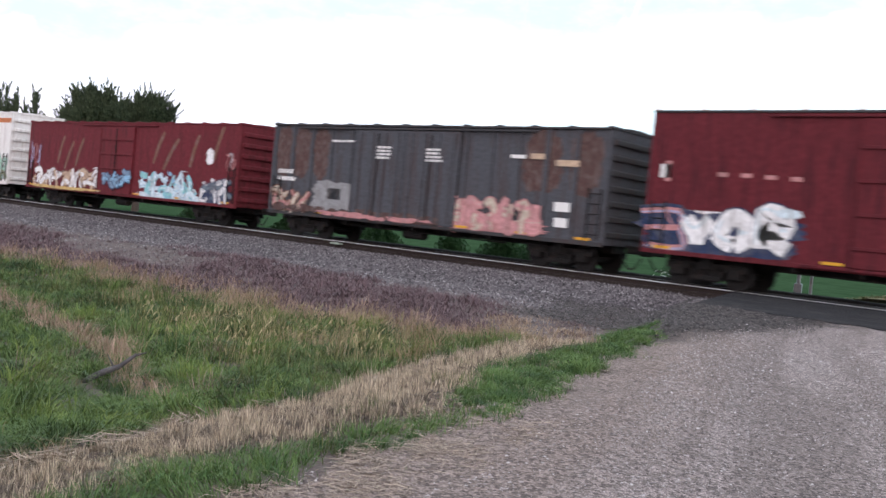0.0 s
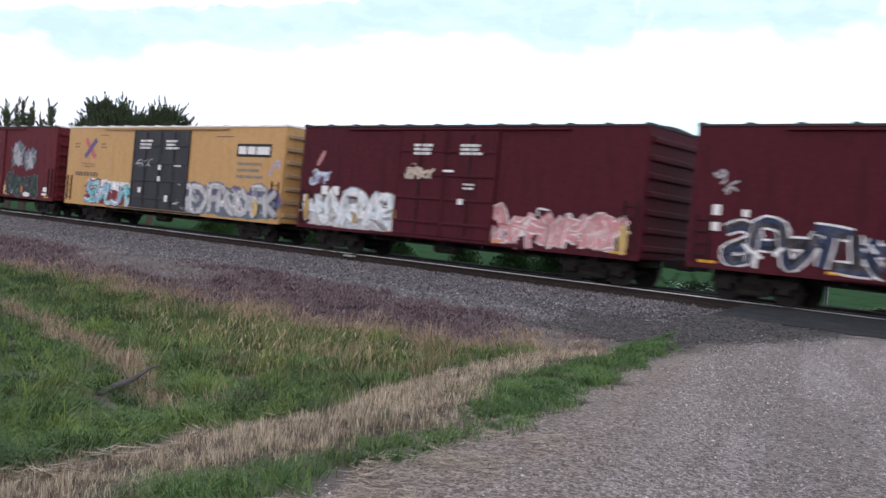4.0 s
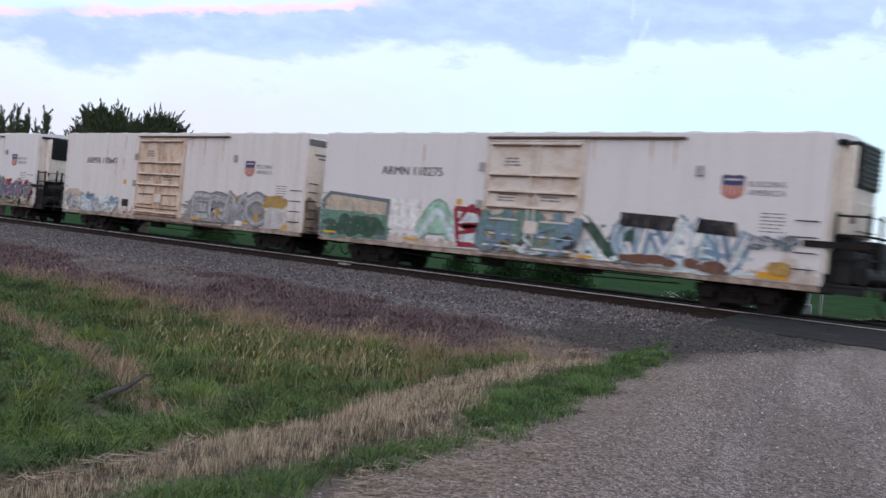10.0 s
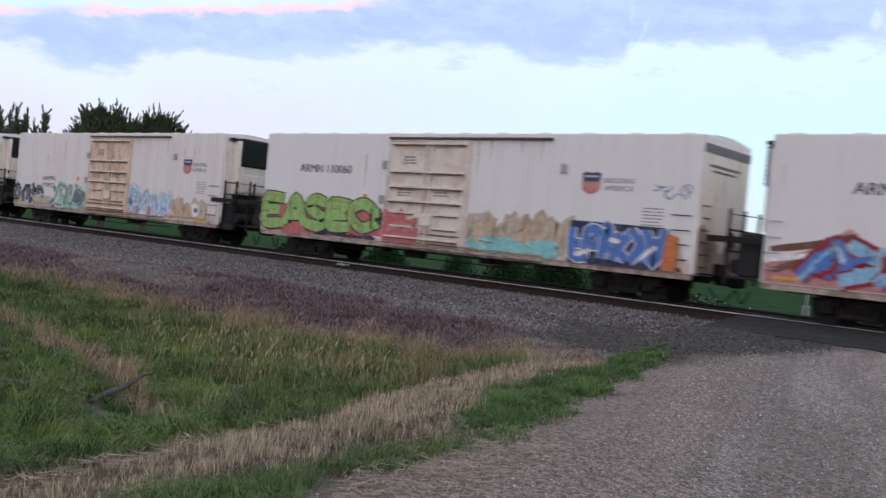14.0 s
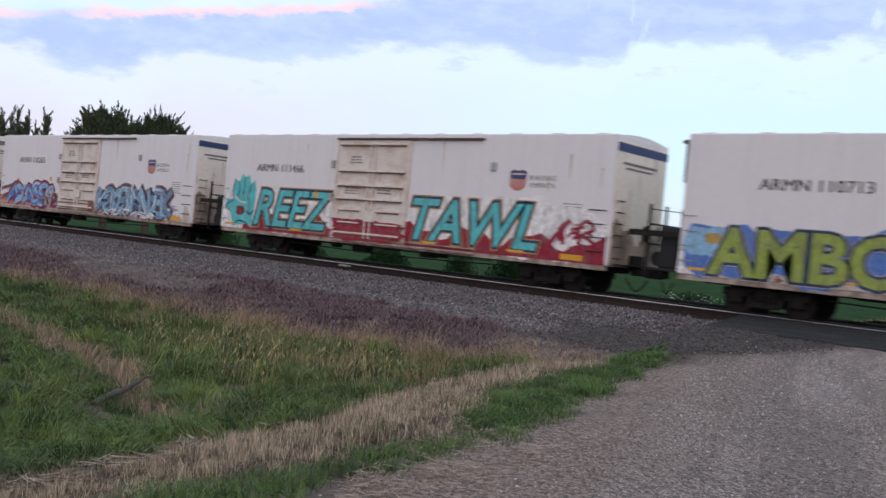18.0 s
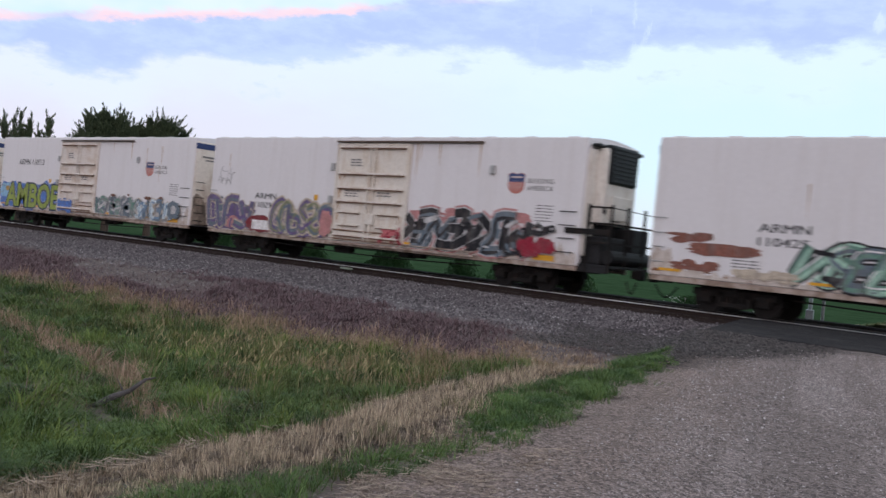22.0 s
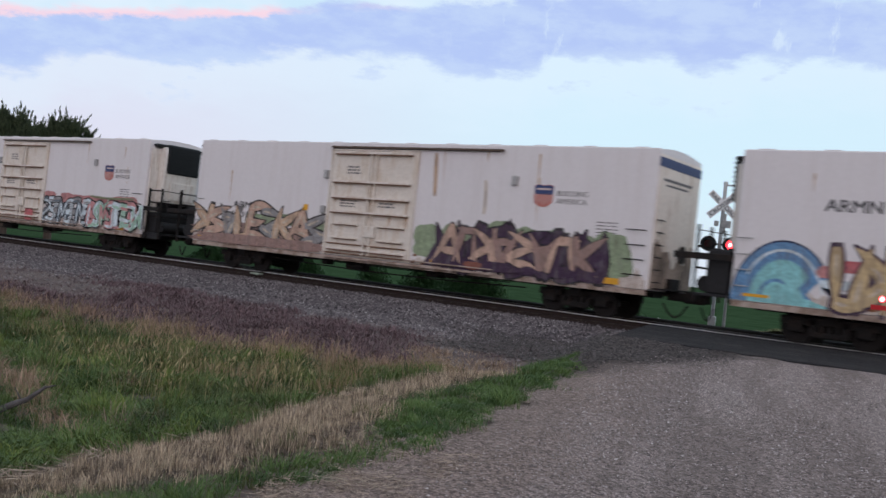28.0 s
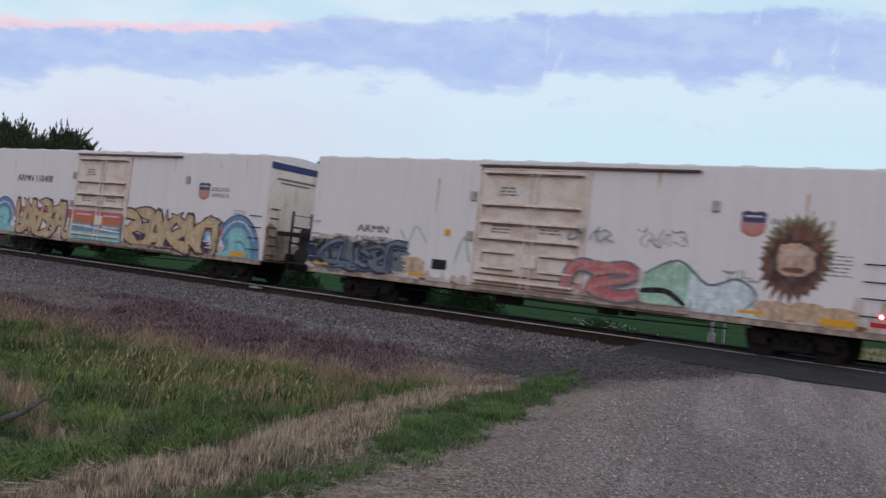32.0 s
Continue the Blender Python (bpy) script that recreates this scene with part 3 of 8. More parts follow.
def axis(points):
    out = []
    for a, b, step in points:
        out.extend(np.arange(a, b, step))
    out.append(points[-1][1])
    return np.array(out)


def surface(name, xs, ys, zfun, material, lift=0.0, keep=None):
    gx, gy = np.meshgrid(xs, ys)
    gz = zfun(gx, gy) + lift
    v = np.stack([gx.ravel(), gy.ravel(), gz.ravel()], 1)
    nx, ny = len(xs), len(ys)
    i, j = np.meshgrid(np.arange(nx - 1), np.arange(ny - 1))
    q = (j * nx + i).ravel()
    if keep is not None:
        q = q[keep((gx[:-1, :-1] + gx[1:, 1:]).ravel() / 2, (gy[:-1, :-1] + gy[1:, 1:]).ravel() / 2)]
    t = np.concatenate([np.stack([q, q + 1, q + nx + 1], 1), np.stack([q, q + nx + 1, q + nx], 1)])
    me = bars(v, t, name, material)
    me.polygons.foreach_set("use_smooth", [True] * len(me.polygons))
    return new(name, me)


XS = axis([(-4000, -400, 400), (-400, -100, 30), (-100, -32, 3), (-32, 4, 0.3), (4, 12, 1), (12, 100, 8), (100, 400, 40), (400, 4000, 400)])
YS = axis([(-400, -40, 40), (-40, 0, 4), (0, 34, 0.3), (34, 60, 2), (60, 200, 15), (200, 800, 100), (800, 4400, 600)])
ground = tagged(surface("ground", XS, YS, ground_z, EARTH), "bare dry earth of the ditch and embankment", "ground", kind="structure")

# crop field beyond the track
fx = axis([(-4000, -400, 300), (-400, -80, 20), (-80, 20, 1.0), (20, 400, 20), (400, 4000, 300)])
fy = axis([(34.0, 60, 0.8), (60, 200, 10), (200, 800, 60), (800, 4300, 500)])
tagged(surface("field", fx, fy, lambda x, y: ground_z(x, y) + 0.10 + 0.10 * np.sin(y * 2.1) * smooth(60 - y, 0, 20) + 0.05 * hum(x, y, 2.0), FIELD), "level field of low green crop beyond the track", "field", kind="structure")

# gravel road to the crossing
ROAD_W = 6.6
rx = np.linspace(-0.25, ROAD_W, 40)
ry = axis([(-40, 0, 2), (0, 20.6, 0.25)])


def road_mesh():
    u, v = np.meshgrid(rx, ry)
    ragged = 0.16 * hum(v, u, 0.5, 1.0) + 0.10 * hum(v, u, 0.17, 5.0)
    x = road_edge(v) + u + ragged * (1 - smooth(u, 0.0, 0.8))
    z = ground_z(x, v) + 0.012 + 0.035 * smooth(u, 0.0, 0.8) - 0.012 * (smooth(u, 1.2, 1.7) - smooth(u, 2.2, 2.7)) - 0.012 * (smooth(u, 3.4, 3.9) - smooth(u, 4.4, 4.9))
    nx, ny = len(rx), len(ry)
    i, j = np.meshgrid(np.arange(nx - 1), np.arange(ny - 1))
    q = (j * nx + i).ravel()
    t = np.concatenate([np.stack([q, q + 1, q + nx + 1], 1), np.stack([q, q + nx + 1, q + nx], 1)])
    me = bars(np.stack([x.ravel(), v.ravel(), z.ravel()], 1), t, "road", GRAVELM)
    me.polygons.foreach_set("use_smooth", [True] * len(me.polygons))
    return me


road = tagged(new("road", road_mesh()), "light grey gravel road leading up to the crossing", "road", kind="structure")

rng = np.random.default_rng(7)


def scatter(n, x0, x1, y0, y1, weight):
    x, y = rng.uniform(x0, x1, n), rng.uniform(y0, y1, n)
    k = rng.uniform(0, 1, n) < weight(x, y)
    return x[k], y[k]


def near(x, y, reach):
    return np.clip(reach / np.maximum(np.hypot(x, y), 1.0), 0, 1)


# loose stones on the road
def pebbles(name, label, count, mean, most, material, thin, reach=17.0):
    u, v = rng.uniform(-1.0, ROAD_W - 0.3, count), 1.5 + 18.6 * rng.uniform(0, 1, count) ** 1.25
    k = rng.uniform(0, 1, count) < np.clip(thin / (v + 1.0), 0.04, 0.85) * (0.35 + 0.65 * smooth(hum(u, v * 0.10, 0.5, 2.0) + 0.6 * hum(u, v, 0.35, 6.0), -0.6, 0.6)) * smooth(u + 0.2 * hum(v, u, 0.4), -0.9, 0.1) * (v < reach) * (1 - 0.85 * smooth(v - road_edge(v) - 3 * u + 5.3 + 1.0 * hum(u, v, 0.9), 24.0, 27.5))
    u, v = u[k], v[k]
    x = road_edge(v) + u
    sz = rng.gamma(1.6, mean / 1.6, len(x)).clip(0.0028, most) * (0.72 + 0.030 * v)
    tagged(new(name, stones(np.stack([x, v, ground_z(x, v) + 0.040 * smooth(u, 0, .8) + 0.0075], 1), sz, rng, name, material, bedded=True)), label, "gravel", kind="stuff")


pebbles("road_grit", "dark and grey grit loose on the gravel road", 230000, 0.0052, 0.017, STONEM, 7.0)
pebbles("road_pebbles", "pale pebbles scattered over the gravel road", 60000, 0.0046, 0.015, STONEP, 8.5, 18.5)

# ballast bed and its crushed rock
bx = axis([(-1500, -130, 60), (-130, -60, 5), (-60, 6, 0.5), (6, 60, 6), (60, 1500, 120)])
by = axis([(19.2, 31.0, 0.25)])


def ballast_z(x, y):
    top = -0.17 + 0.0 * x
    nearside = top - 0.14 * smooth(-y, -26.6, -26.0) - 0.37 * smooth(-y, -24.9, -20.6)
    farside = top - 0.45 * smooth(y, 29.6, 31.0)
    z = np.where(y < 27, nearside, farside)
    dip = 0.10 * (smooth(x, -13.5, -11.5) * (1 - smooth(x, -2.5, -0.5)))
    edge = smooth(-y, -20.6, -19.3)
    return (z - dip * (y < 26)) * (1 - edge) + (ground_z(x, y) - 0.05) * edge + 0.015 * hum(x, y, 0.6)


tagged(surface("ballast", bx, by, ballast_z, BALLASTM, 0.02), "bed of grey crushed rock under the track", "ballast", kind="structure")
x, y = scatter(170000, -75, -8, 18.6, 26.25, lambda x, y: np.clip(24 / (-x + 8), 0.12, 1) * (0.15 + 0.85 * smooth(y + 0.9 * hum(x, y, 1.5), 18.8, 20.6)) * (1 - 0.97 * smooth(x + 0.3 * hum(x, y, 0.5) + 0.28 * (y - 20), -10.6, -9.6)))
bed_z = lambda x, y: np.where(y > 19.3, np.maximum(ballast_z(x, y) + 0.02, ground_z(x, y)), ground_z(x, y))
rock = rng.gamma(4.0, 0.0078, len(x)).clip(0.016, 0.07)
tagged(new("ballast_rocks", stones(np.stack([x, y, bed_z(x, y) + 0.006], 1), rock, rng, "ballast_rocks", BALLSTONE, 0.8, bedded=True)), "angular crushed rock heaped along the track", "rocks", kind="stuff")
x, y = scatter(15000, -60, -8.5, 18.0, 26.2, lambda x, y: np.clip(22 / (-x + 8), 0.12, 1) * (0.25 + 0.75 * smooth(y + 0.9 * hum(x, y, 1.5), 18.5, 21.0)) * (0.3 + 0.7 * smooth(hum(x, y, 0.8, 4), -0.4, 0.4)) * (1 - 0.97 * smooth(x + 0.3 * hum(x, y, 0.5) + 0.28 * (y - 20), -10.6, -9.6)))
tagged(new("pale_rocks", stones(np.stack([x, y, bed_z(x, y) + 0.022], 1), rng.uniform(0.015, 0.040, len(x)), rng, "pale_rocks", mat("pale_ballast_rock", (0.16, 0.145, 0.148), 0.9, second=(0.38, 0.35, 0.35)), 0.8, bedded=True)), "pale chips among the crushed rock", "rocks", kind="stuff")
x, y = scatter(34000, -40, -5.5, 12.0, 21.5, lambda x, y: np.clip(14 / (-x + 4), 0.1, 1) * smooth(y + 0.9 * hum(x, y, 2.0), 12.5, 18.5) * 0.7 * ((road_edge(y) - x) > 0.1))
tagged(new("spilled_rocks", stones(np.stack([x, y, ground_z(x, y) + 0.010], 1), rng.gamma(3.0, 0.009, len(x)).clip(0.012, 0.06), rng, "spilled_rocks", mat("spilled_rock", (0.050, 0.040, 0.042), 0.9, second=(0.24, 0.21, 0.21)), 0.8, bedded=True)), "crushed rock spilled down the embankment", "rocks", kind="stuff")


# dark grit and crumbled asphalt washed down from the crossing
def top_z(x, y):
    return np.where(y > 19.2, np.maximum(ground_z(x, y), ballast_z(x, y) + 0.02), ground_z(x, y))


x, y = scatter(150000, -17, -1.0, 12.0, 22.5, lambda x, y: np.clip(smooth(y + 1.2 * hum(x, y, 1.4) - x - 2.0 * np.maximum(x - road_edge(y) - 2.65, -2.65), 23.8, 28.5), 0, 1) * 0.9 * (1 - smooth(road_edge(y) - x + 1.2 * hum(x, y, 1.1, 2), 2.5, 5.0)) * np.where(x > -9.8 - 0.29 * (y - 19.7), y < 19.9, (y < 22.0) & (road_edge(y) - x > -9)) * np.where(y < 17, (road_edge(y) - x) < 0.4, 1))
tagged(new("dark_grit", stones(np.stack([x, y, top_z(x, y) + 0.050], 1), rng.gamma(2.0, 0.0085, len(x)).clip(0.007, 0.045), rng, "dark_grit", mat("crumbled_dark_grit", (0.018, 0.015, 0.015), 0.95, second=(0.110, 0.094, 0.091)), 0.5, bedded=True)), "dark grit spilled over the road before the crossing", "grit", kind="stuff")


# rails and sleepers
def rail(y, head):
    prof = [(-0.075, -0.172), (0.075, -0.172), (0.075, -0.160), (0.012, -0.140), (0.010, -0.050), (0.036, -0.036), (0.036, -0.012), (0.022, 0.0), (-0.022, 0.0), (-0.036, -0.009), (-0.037, -0.017), (-0.036, -0.036), (-0.010, -0.050), (-0.012, -0.140), (-0.075, -0.160)]
    bm = B()
    xs = [-1500, -300, -100, -60, -40, -20, 0, 20, 60, 300, 1500]
    rings = [[bm.verts.new((x, y + a, b)) for a, b in prof] for x in xs]
    for r0, r1 in zip(rings, rings[1:]):
        for i in range(len(prof)):
            f = bm.faces.new((r0[i], r0[(i + 1) % len(prof)], r1[(i + 1) % len(prof)], r1[i]))
            f.material_index = 1 if i in (7, 8, 9) else 0
    bmesh.ops.recalc_face_normals(bm, faces=bm.faces[:])
    return tagged(new("rail", mesh_of("rail", bm, (RAILSIDE, head))), "rust-brown steel rail with a polished head", "rail", "rails of the track", "structure")


# The far head's dark colour holds the shade under the train.
rail(RAIL_NEAR, RAILTOP), rail(RAIL_FAR, mat("dull_rail_head", (0.10, 0.09, 0.085), 0.6, 0.3))


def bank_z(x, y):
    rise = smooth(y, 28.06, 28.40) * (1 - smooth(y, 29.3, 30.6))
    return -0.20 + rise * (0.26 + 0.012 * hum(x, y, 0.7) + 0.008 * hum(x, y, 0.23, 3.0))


tagged(surface("rail_foot_dirt", axis([(-900, -130, 40), (-130, -60, 4), (-60, -11.2, 0.4)]), axis([(25.98, 26.41, 0.07)]), lambda x, y: -0.165 - 0.12 * smooth(-y, -26.3, -25.98) + 0.008 * hum(x, y, 0.3), mat("oily_brown_dirt", (0.040, 0.031, 0.029), 0.95, spread=0.3, grain=0.4, grain_size=25, bump=0.6, bump_size=30, gloss=0.03)), "oil-browned dirt banked against the rail", "dirt", kind="structure")
# Near-black colour puts the train's shade on the bed; the bank is added.
SHADE_BED = mat("oily_black_cinder", (0.020, 0.018, 0.018), 0.95, spread=0.3, grain=0.5, grain_size=25, bump=0.6, bump_size=30, gloss=0.03)
tagged(surface("cinder_bank", axis([(-900, -130, 40), (-130, -60, 4), (-60, 6, 0.5), (6, 60, 6), (60, 900, 80)]), axis([(28.05, 30.7, 0.11)]), bank_z, SHADE_BED), "low bank of oily black cinders beyond the far rail", "bank", kind="structure")
tagged(surface("track_bed", axis([(-900, -130, 40), (-130, -60, 4), (-60, 6, 0.5), (6, 60, 6), (60, 900, 80)]), axis([(26.54, 27.90, 0.17)]), lambda x, y: -0.125 + 0.015 * hum(x, y, 0.5), SHADE_BED, keep=lambda x, y: ~((x > -11.9) & (x < -3.0))), "oil-blackened bed between the rails", "track bed", kind="structure")
sl = B()
for i in range(-230, 40):
    x = i * 0.53
    if not -11.6 < x < -3.0:
        box(sl, x - 0.115, x + 0.115, TRACK_Y - 0.98, TRACK_Y + 1.2, -0.34, -0.160 + random.uniform(-0.008, 0.004), 0)
tagged(new("sleepers", mesh_of("sleepers", sl, WOOD)), "dark creosoted timber sleepers half buried in rock", "sleepers", kind="stuff")
marker = thing("rail_anchor_plate", "small pale plate lying beside the rail", "plate", at=(-28.0, 26.15, -0.13))
part("plate", box(B(), -0.25, 0.25, -0.12, 0.12, 0.0, 0.07, 0.01), mat("pale_green_plate", (0.30, 0.36, 0.30), 0.6, spread=0.2), marker)

# asphalt panels of the crossing
CROSS_L, CROSS_R = -11.0, -3.6


def crossing_panel(name, y0, y1, z0, z1, skew0, skew1, label):
    bm = B()
    n = 40
    top, low = [], []
    for i in range(n + 1):
        a = i / n
        rag = (0.22 * float(hum(a * 8, y0, 0.7)) + 0.12 * float(hum(a * 8, y0, 0.2))) if y0 < 25 else 0.0
        xa, xb = CROSS_L + skew0 + (CROSS_R - CROSS_L) * a, CROSS_L + skew1 + (CROSS_R - CROSS_L) * a
        top.append((bm.verts.new((xa, y0 + rag, z0)), bm.verts.new((xb, y1, z1))))
        low.append((bm.verts.new((xa, y0 + rag - 0.05, z0 - 0.08)), bm.verts.new((xb, y1, z1 - 0.16))))
    for (a, b), (c, d), (e, f), (g, h) in zip(top, top[1:], low, low[1:]):
        bm.faces.new((a, c, d, b)), bm.faces.new((e, g, c, a)), bm.faces.new((b, d, h, f))
    bmesh.ops.recalc_face_normals(bm, faces=bm.faces[:])
    return tagged(new(name, mesh_of(name, bm, ASPHALT)), label, "crossing", "asphalt of the level crossing", "structure")


crossing_panel("crossing_1", 19.75, RAIL_NEAR - 0.06, -0.062, -0.010, 1.5, -0.5, "dark worn asphalt apron up to the rail")
crossing_panel("crossing_2", RAIL_NEAR + 0.11, RAIL_FAR - 0.11, -0.015, -0.015, -0.5, -0.7, "dark asphalt between the two rails")
crossing_panel("crossing_3", RAIL_FAR + 0.06, 31.5, -0.012, -0.14, -0.7, -1.2, "dark asphalt apron beyond the track")

# ---------------------------------------------------------------- the train
CARS = []          # (thing, x of its left end at the middle of the run)
SHARE = {}


def shared(key, build, material, smooth=False):
    if key not in SHARE:
        SHARE[key] = mesh_of(key, build(), material, smooth)
    return SHARE[key]


def bogie(car, cx):
    def side():
        bm = B()
        for y in (0.0,):
            box(bm, -1.28, 1.28, y - 0.07, y + 0.07, 0.50, 0.72, 0.03)
            for s in (-1, 1):
                box(bm, s * 0.88 - 0.20, s * 0.88 + 0.20, y - 0.10, y + 0.10, 0.30, 0.66, 0.04)
            box(bm, -0.42, 0.42, y - 0.08, y + 0.08, 0.20, 0.36, 0.04)
            box(bm, -0.50, -0.36, y - 0.07, y + 0.07, 0.24, 0.66), box(bm, 0.36, 0.50, y - 0.07, y + 0.07, 0.24, 0.66)
        return bm

    def springs():
        bm = B()
        for x in (-0.22, 0.0, 0.22):
            rod(bm, (x, 0, 0.34), (x, 0, 0.56), 0.085, 10)
        return bm

    def wheel():
        bm = B()
        for y in (-0.76, 0.76):
            s = -1 if y < 0 else 1
            rod(bm, (0, y, 0), (0, y + s * 0.10, 0), 0.43, 28)
            rod(bm, (0, y - s * 0.03, 0), (0, y, 0), 0.455, 28)
            rod(bm, (0, y + s * 0.10, 0), (0, y + s * 0.26, 0), 0.13, 12)
        rod(bm, (0, -0.8, 0), (0, 0.8, 0), 0.09, 10)
        return bm

    b = part("bogie", shared("bolster", lambda: box(B(), -0.20, 0.20, -1.15, 1.15, 0.52, 0.86, 0.03), SOOT), None, car, "soot-black cast steel bogie")
    b.location = (cx, 0, 0)
    for y in (-1.02, 1.02):
        part("side_frame", shared("side_frame", side, SOOT), None, b).location = (0, y, 0)
        part("springs", shared("springs", springs, SOOT), None, b).location = (0, y, 0)
    for x in (-0.88, 0.88):
        w = part("wheelset", shared("wheelset", wheel, WHEELM), None, b, "dark steel wheelset")
        w.location = (x, 0, 0.43)
    return b


def coupler(car, x, way, reach):
    def build():
        bm = B()
        box(bm, 0, reach, -0.11, 0.11, 0.72, 0.98, 0.03)
        box(bm, reach - 0.16, reach + 0.10, -0.17, 0.17, 0.68, 1.02, 0.05)
        for i in range(8):
            a0, a1 = i / 8, (i + 1) / 8
            z = lambda a: 0.62 - 0.42 * math.sin(a * math.pi) * 0.9
            rod(bm, (reach * a0 * 1.1, -0.34, z(a0)), (reach * a1 * 1.1, -0.34, z(a1)), 0.028, 6)
        return bm
    c = part("coupler", shared("coupler%.2f" % reach, build, SOOT), None, car, "black knuckle coupler with hanging air hose")
    c.location, c.rotation_euler = (x, 0, 0), (0, 0, 0 if way > 0 else math.pi)
    return c


def ladder(car, x0, x1, z0, z1, y, n, material, name="ladder"):
    def build():
        bm = B()
        for x in (0.0, x1 - x0):
            box(bm, x - 0.02, x + 0.02, -0.05, 0.0, 0, z1 - z0)
        for i in range(n):
            z = (z1 - z0) * (i + 0.5) / n
            rod(bm, (0, -0.05, z), (x1 - x0, -0.05, z), 0.016, 6)
        return bm
    o = part(name, shared("%s%.2f%.2f%d%s" % (name, x1 - x0, z1 - z0, n, material.name), build, material), None, car)
    o.location = (x0, y, z0)
    return o


def grab_irons(car, x0, x1, zs, material, y=-SIDE):
    def build():
        bm = B()
        w = x1 - x0
        rod(bm, (0, -0.07, 0), (w, -0.07, 0), 0.017, 6), rod(bm, (0, 0, 0.0), (0, -0.08, 0), 0.017, 6), rod(bm, (w, 0, 0), (w, -0.08, 0), 0.017, 6)
        return bm
    for z in zs:
        o = part("grab_iron", shared("grab%.2f%s" % (x1 - x0, material.name), build, material), None, car)
        o.location = (x0, y, z)


# marks of which unreadable spray-painted pieces are made, in a unit box
MARKS = (
    ((0.20, 0.0), (0.28, 0.5), (0.16, 1.0)), ((0.80, 0.02), (0.70, 0.5), (0.86, 0.98)), ((0.0, 0.30), (0.45, 0.42), (1.0, 0.34)),
    ((0.02, 0.98), (0.5, 0.80), (1.02, 0.92)), ((0.05, 0.05), (0.4, 0.35), (0.95, 0.12)), ((0.1, 0.1), (0.5, 0.62), (0.98, 0.70)),
    ((0.9, 0.95), (0.45, 0.55), (0.62, 0.05)), ((0.15, 0.80), (0.6, 0.98), (0.85, 0.60), (0.45, 0.45)), ((0.2, 0.55), (0.05, 0.2), (0.5, 0.02), (0.95, 0.25)),
    ((0.5, 0.1), (0.35, 0.5), (0.75, 0.72), (1.05, 1.0)), ((-0.1, 0.6), (0.3, 0.66), (0.55, 0.95)), ((0.3, 0.25), (0.7, 0.30), (0.72, 0.62), (0.32, 0.70)),
)


def wild(bm, y, idx, box_, n, fills, line, seed, weight=0.30, tilt=0.0, line_w=0.12, shine=None):
    """A dense row of interlocking painted bars, hooks and wedges with stray marks over them; idx maps a colour to its slot."""
    rnd = random.Random(seed)
    x0, x1, z0, z1 = box_
    n = max(1, round(n * 1.5))
    w, tall, layer = (x1 - x0) / n, z1 - z0, 0

    def lay(pts, width, c):
        nonlocal layer
        stroke(bm, pts, width, y - layer * 0.0006, idx(c), smooth=3, cap=0.8)
        layer += 1

    thin = weight < 0.22
    for i in range(n):
        gx, gw = x0 + w * i - w * 0.2, w * 1.4
        hz = tall * rnd.uniform(0.78, 1.0)
        lean = tilt + rnd.uniform(-0.25, 0.25)
        picks = rnd.sample(MARKS, 3 if not thin else 2)
        sets = []
        for g in picks:
            k = rnd.uniform(0.75, 1.05)
            sets.append(([(gx + gw * (0.5 + (px - 0.5) * k + lean * (pz - 0.5)) + rnd.uniform(-0.1, 0.1) * gw, z0 + (0.04 + 0.92 * pz) * hz + rnd.uniform(-0.08, 0.08) * tall) for px, pz in g],
                         weight * min(gw, tall) * rnd.uniform(0.45, 0.95)))
        if line:
            for pts, tk in sets:
                lay(pts, tk + line_w, line)
        for q, (pts, tk) in enumerate(sets):
            lay(pts, tk, fills[(i + (q == 2)) % len(fills)])
        if not thin:
            pts, tk = sets[0]
            lay([(px - tk * 0.16, pz + tk * 0.14) for px, pz in pts], tk * 0.16, shine or rnd.choice(fills))
            if line:
                pts, tk = sets[1]
                lay([(px + tk * 0.2, pz - tk * 0.15) for px, pz in pts], tk * 0.14, line)
    if not thin:
        for k in range(int((x1 - x0) * 3.2)):
            px, pz, s = rnd.uniform(x0, x1), rnd.uniform(z0, z1 - 0.08 * tall), rnd.uniform(0.04, 0.13)
            c = rnd.choice(list(fills) + [line or fills[0], shine or fills[-1]])
            if rnd.random() < 0.6:
                lay([(px, pz), (px + rnd.uniform(-0.3, 0.3), pz + rnd.uniform(-0.2, 0.3)), (px + rnd.uniform(-0.4, 0.5), pz + rnd.uniform(-0.15, 0.3))], s * 0.6, c)
            else:
                sheet(bm, blob(px, pz, s * 2.4, s * 1.8, seed + k, n=12, rough=0.22), y - layer * 0.0006, idx(c))
                layer += 1
    return layer


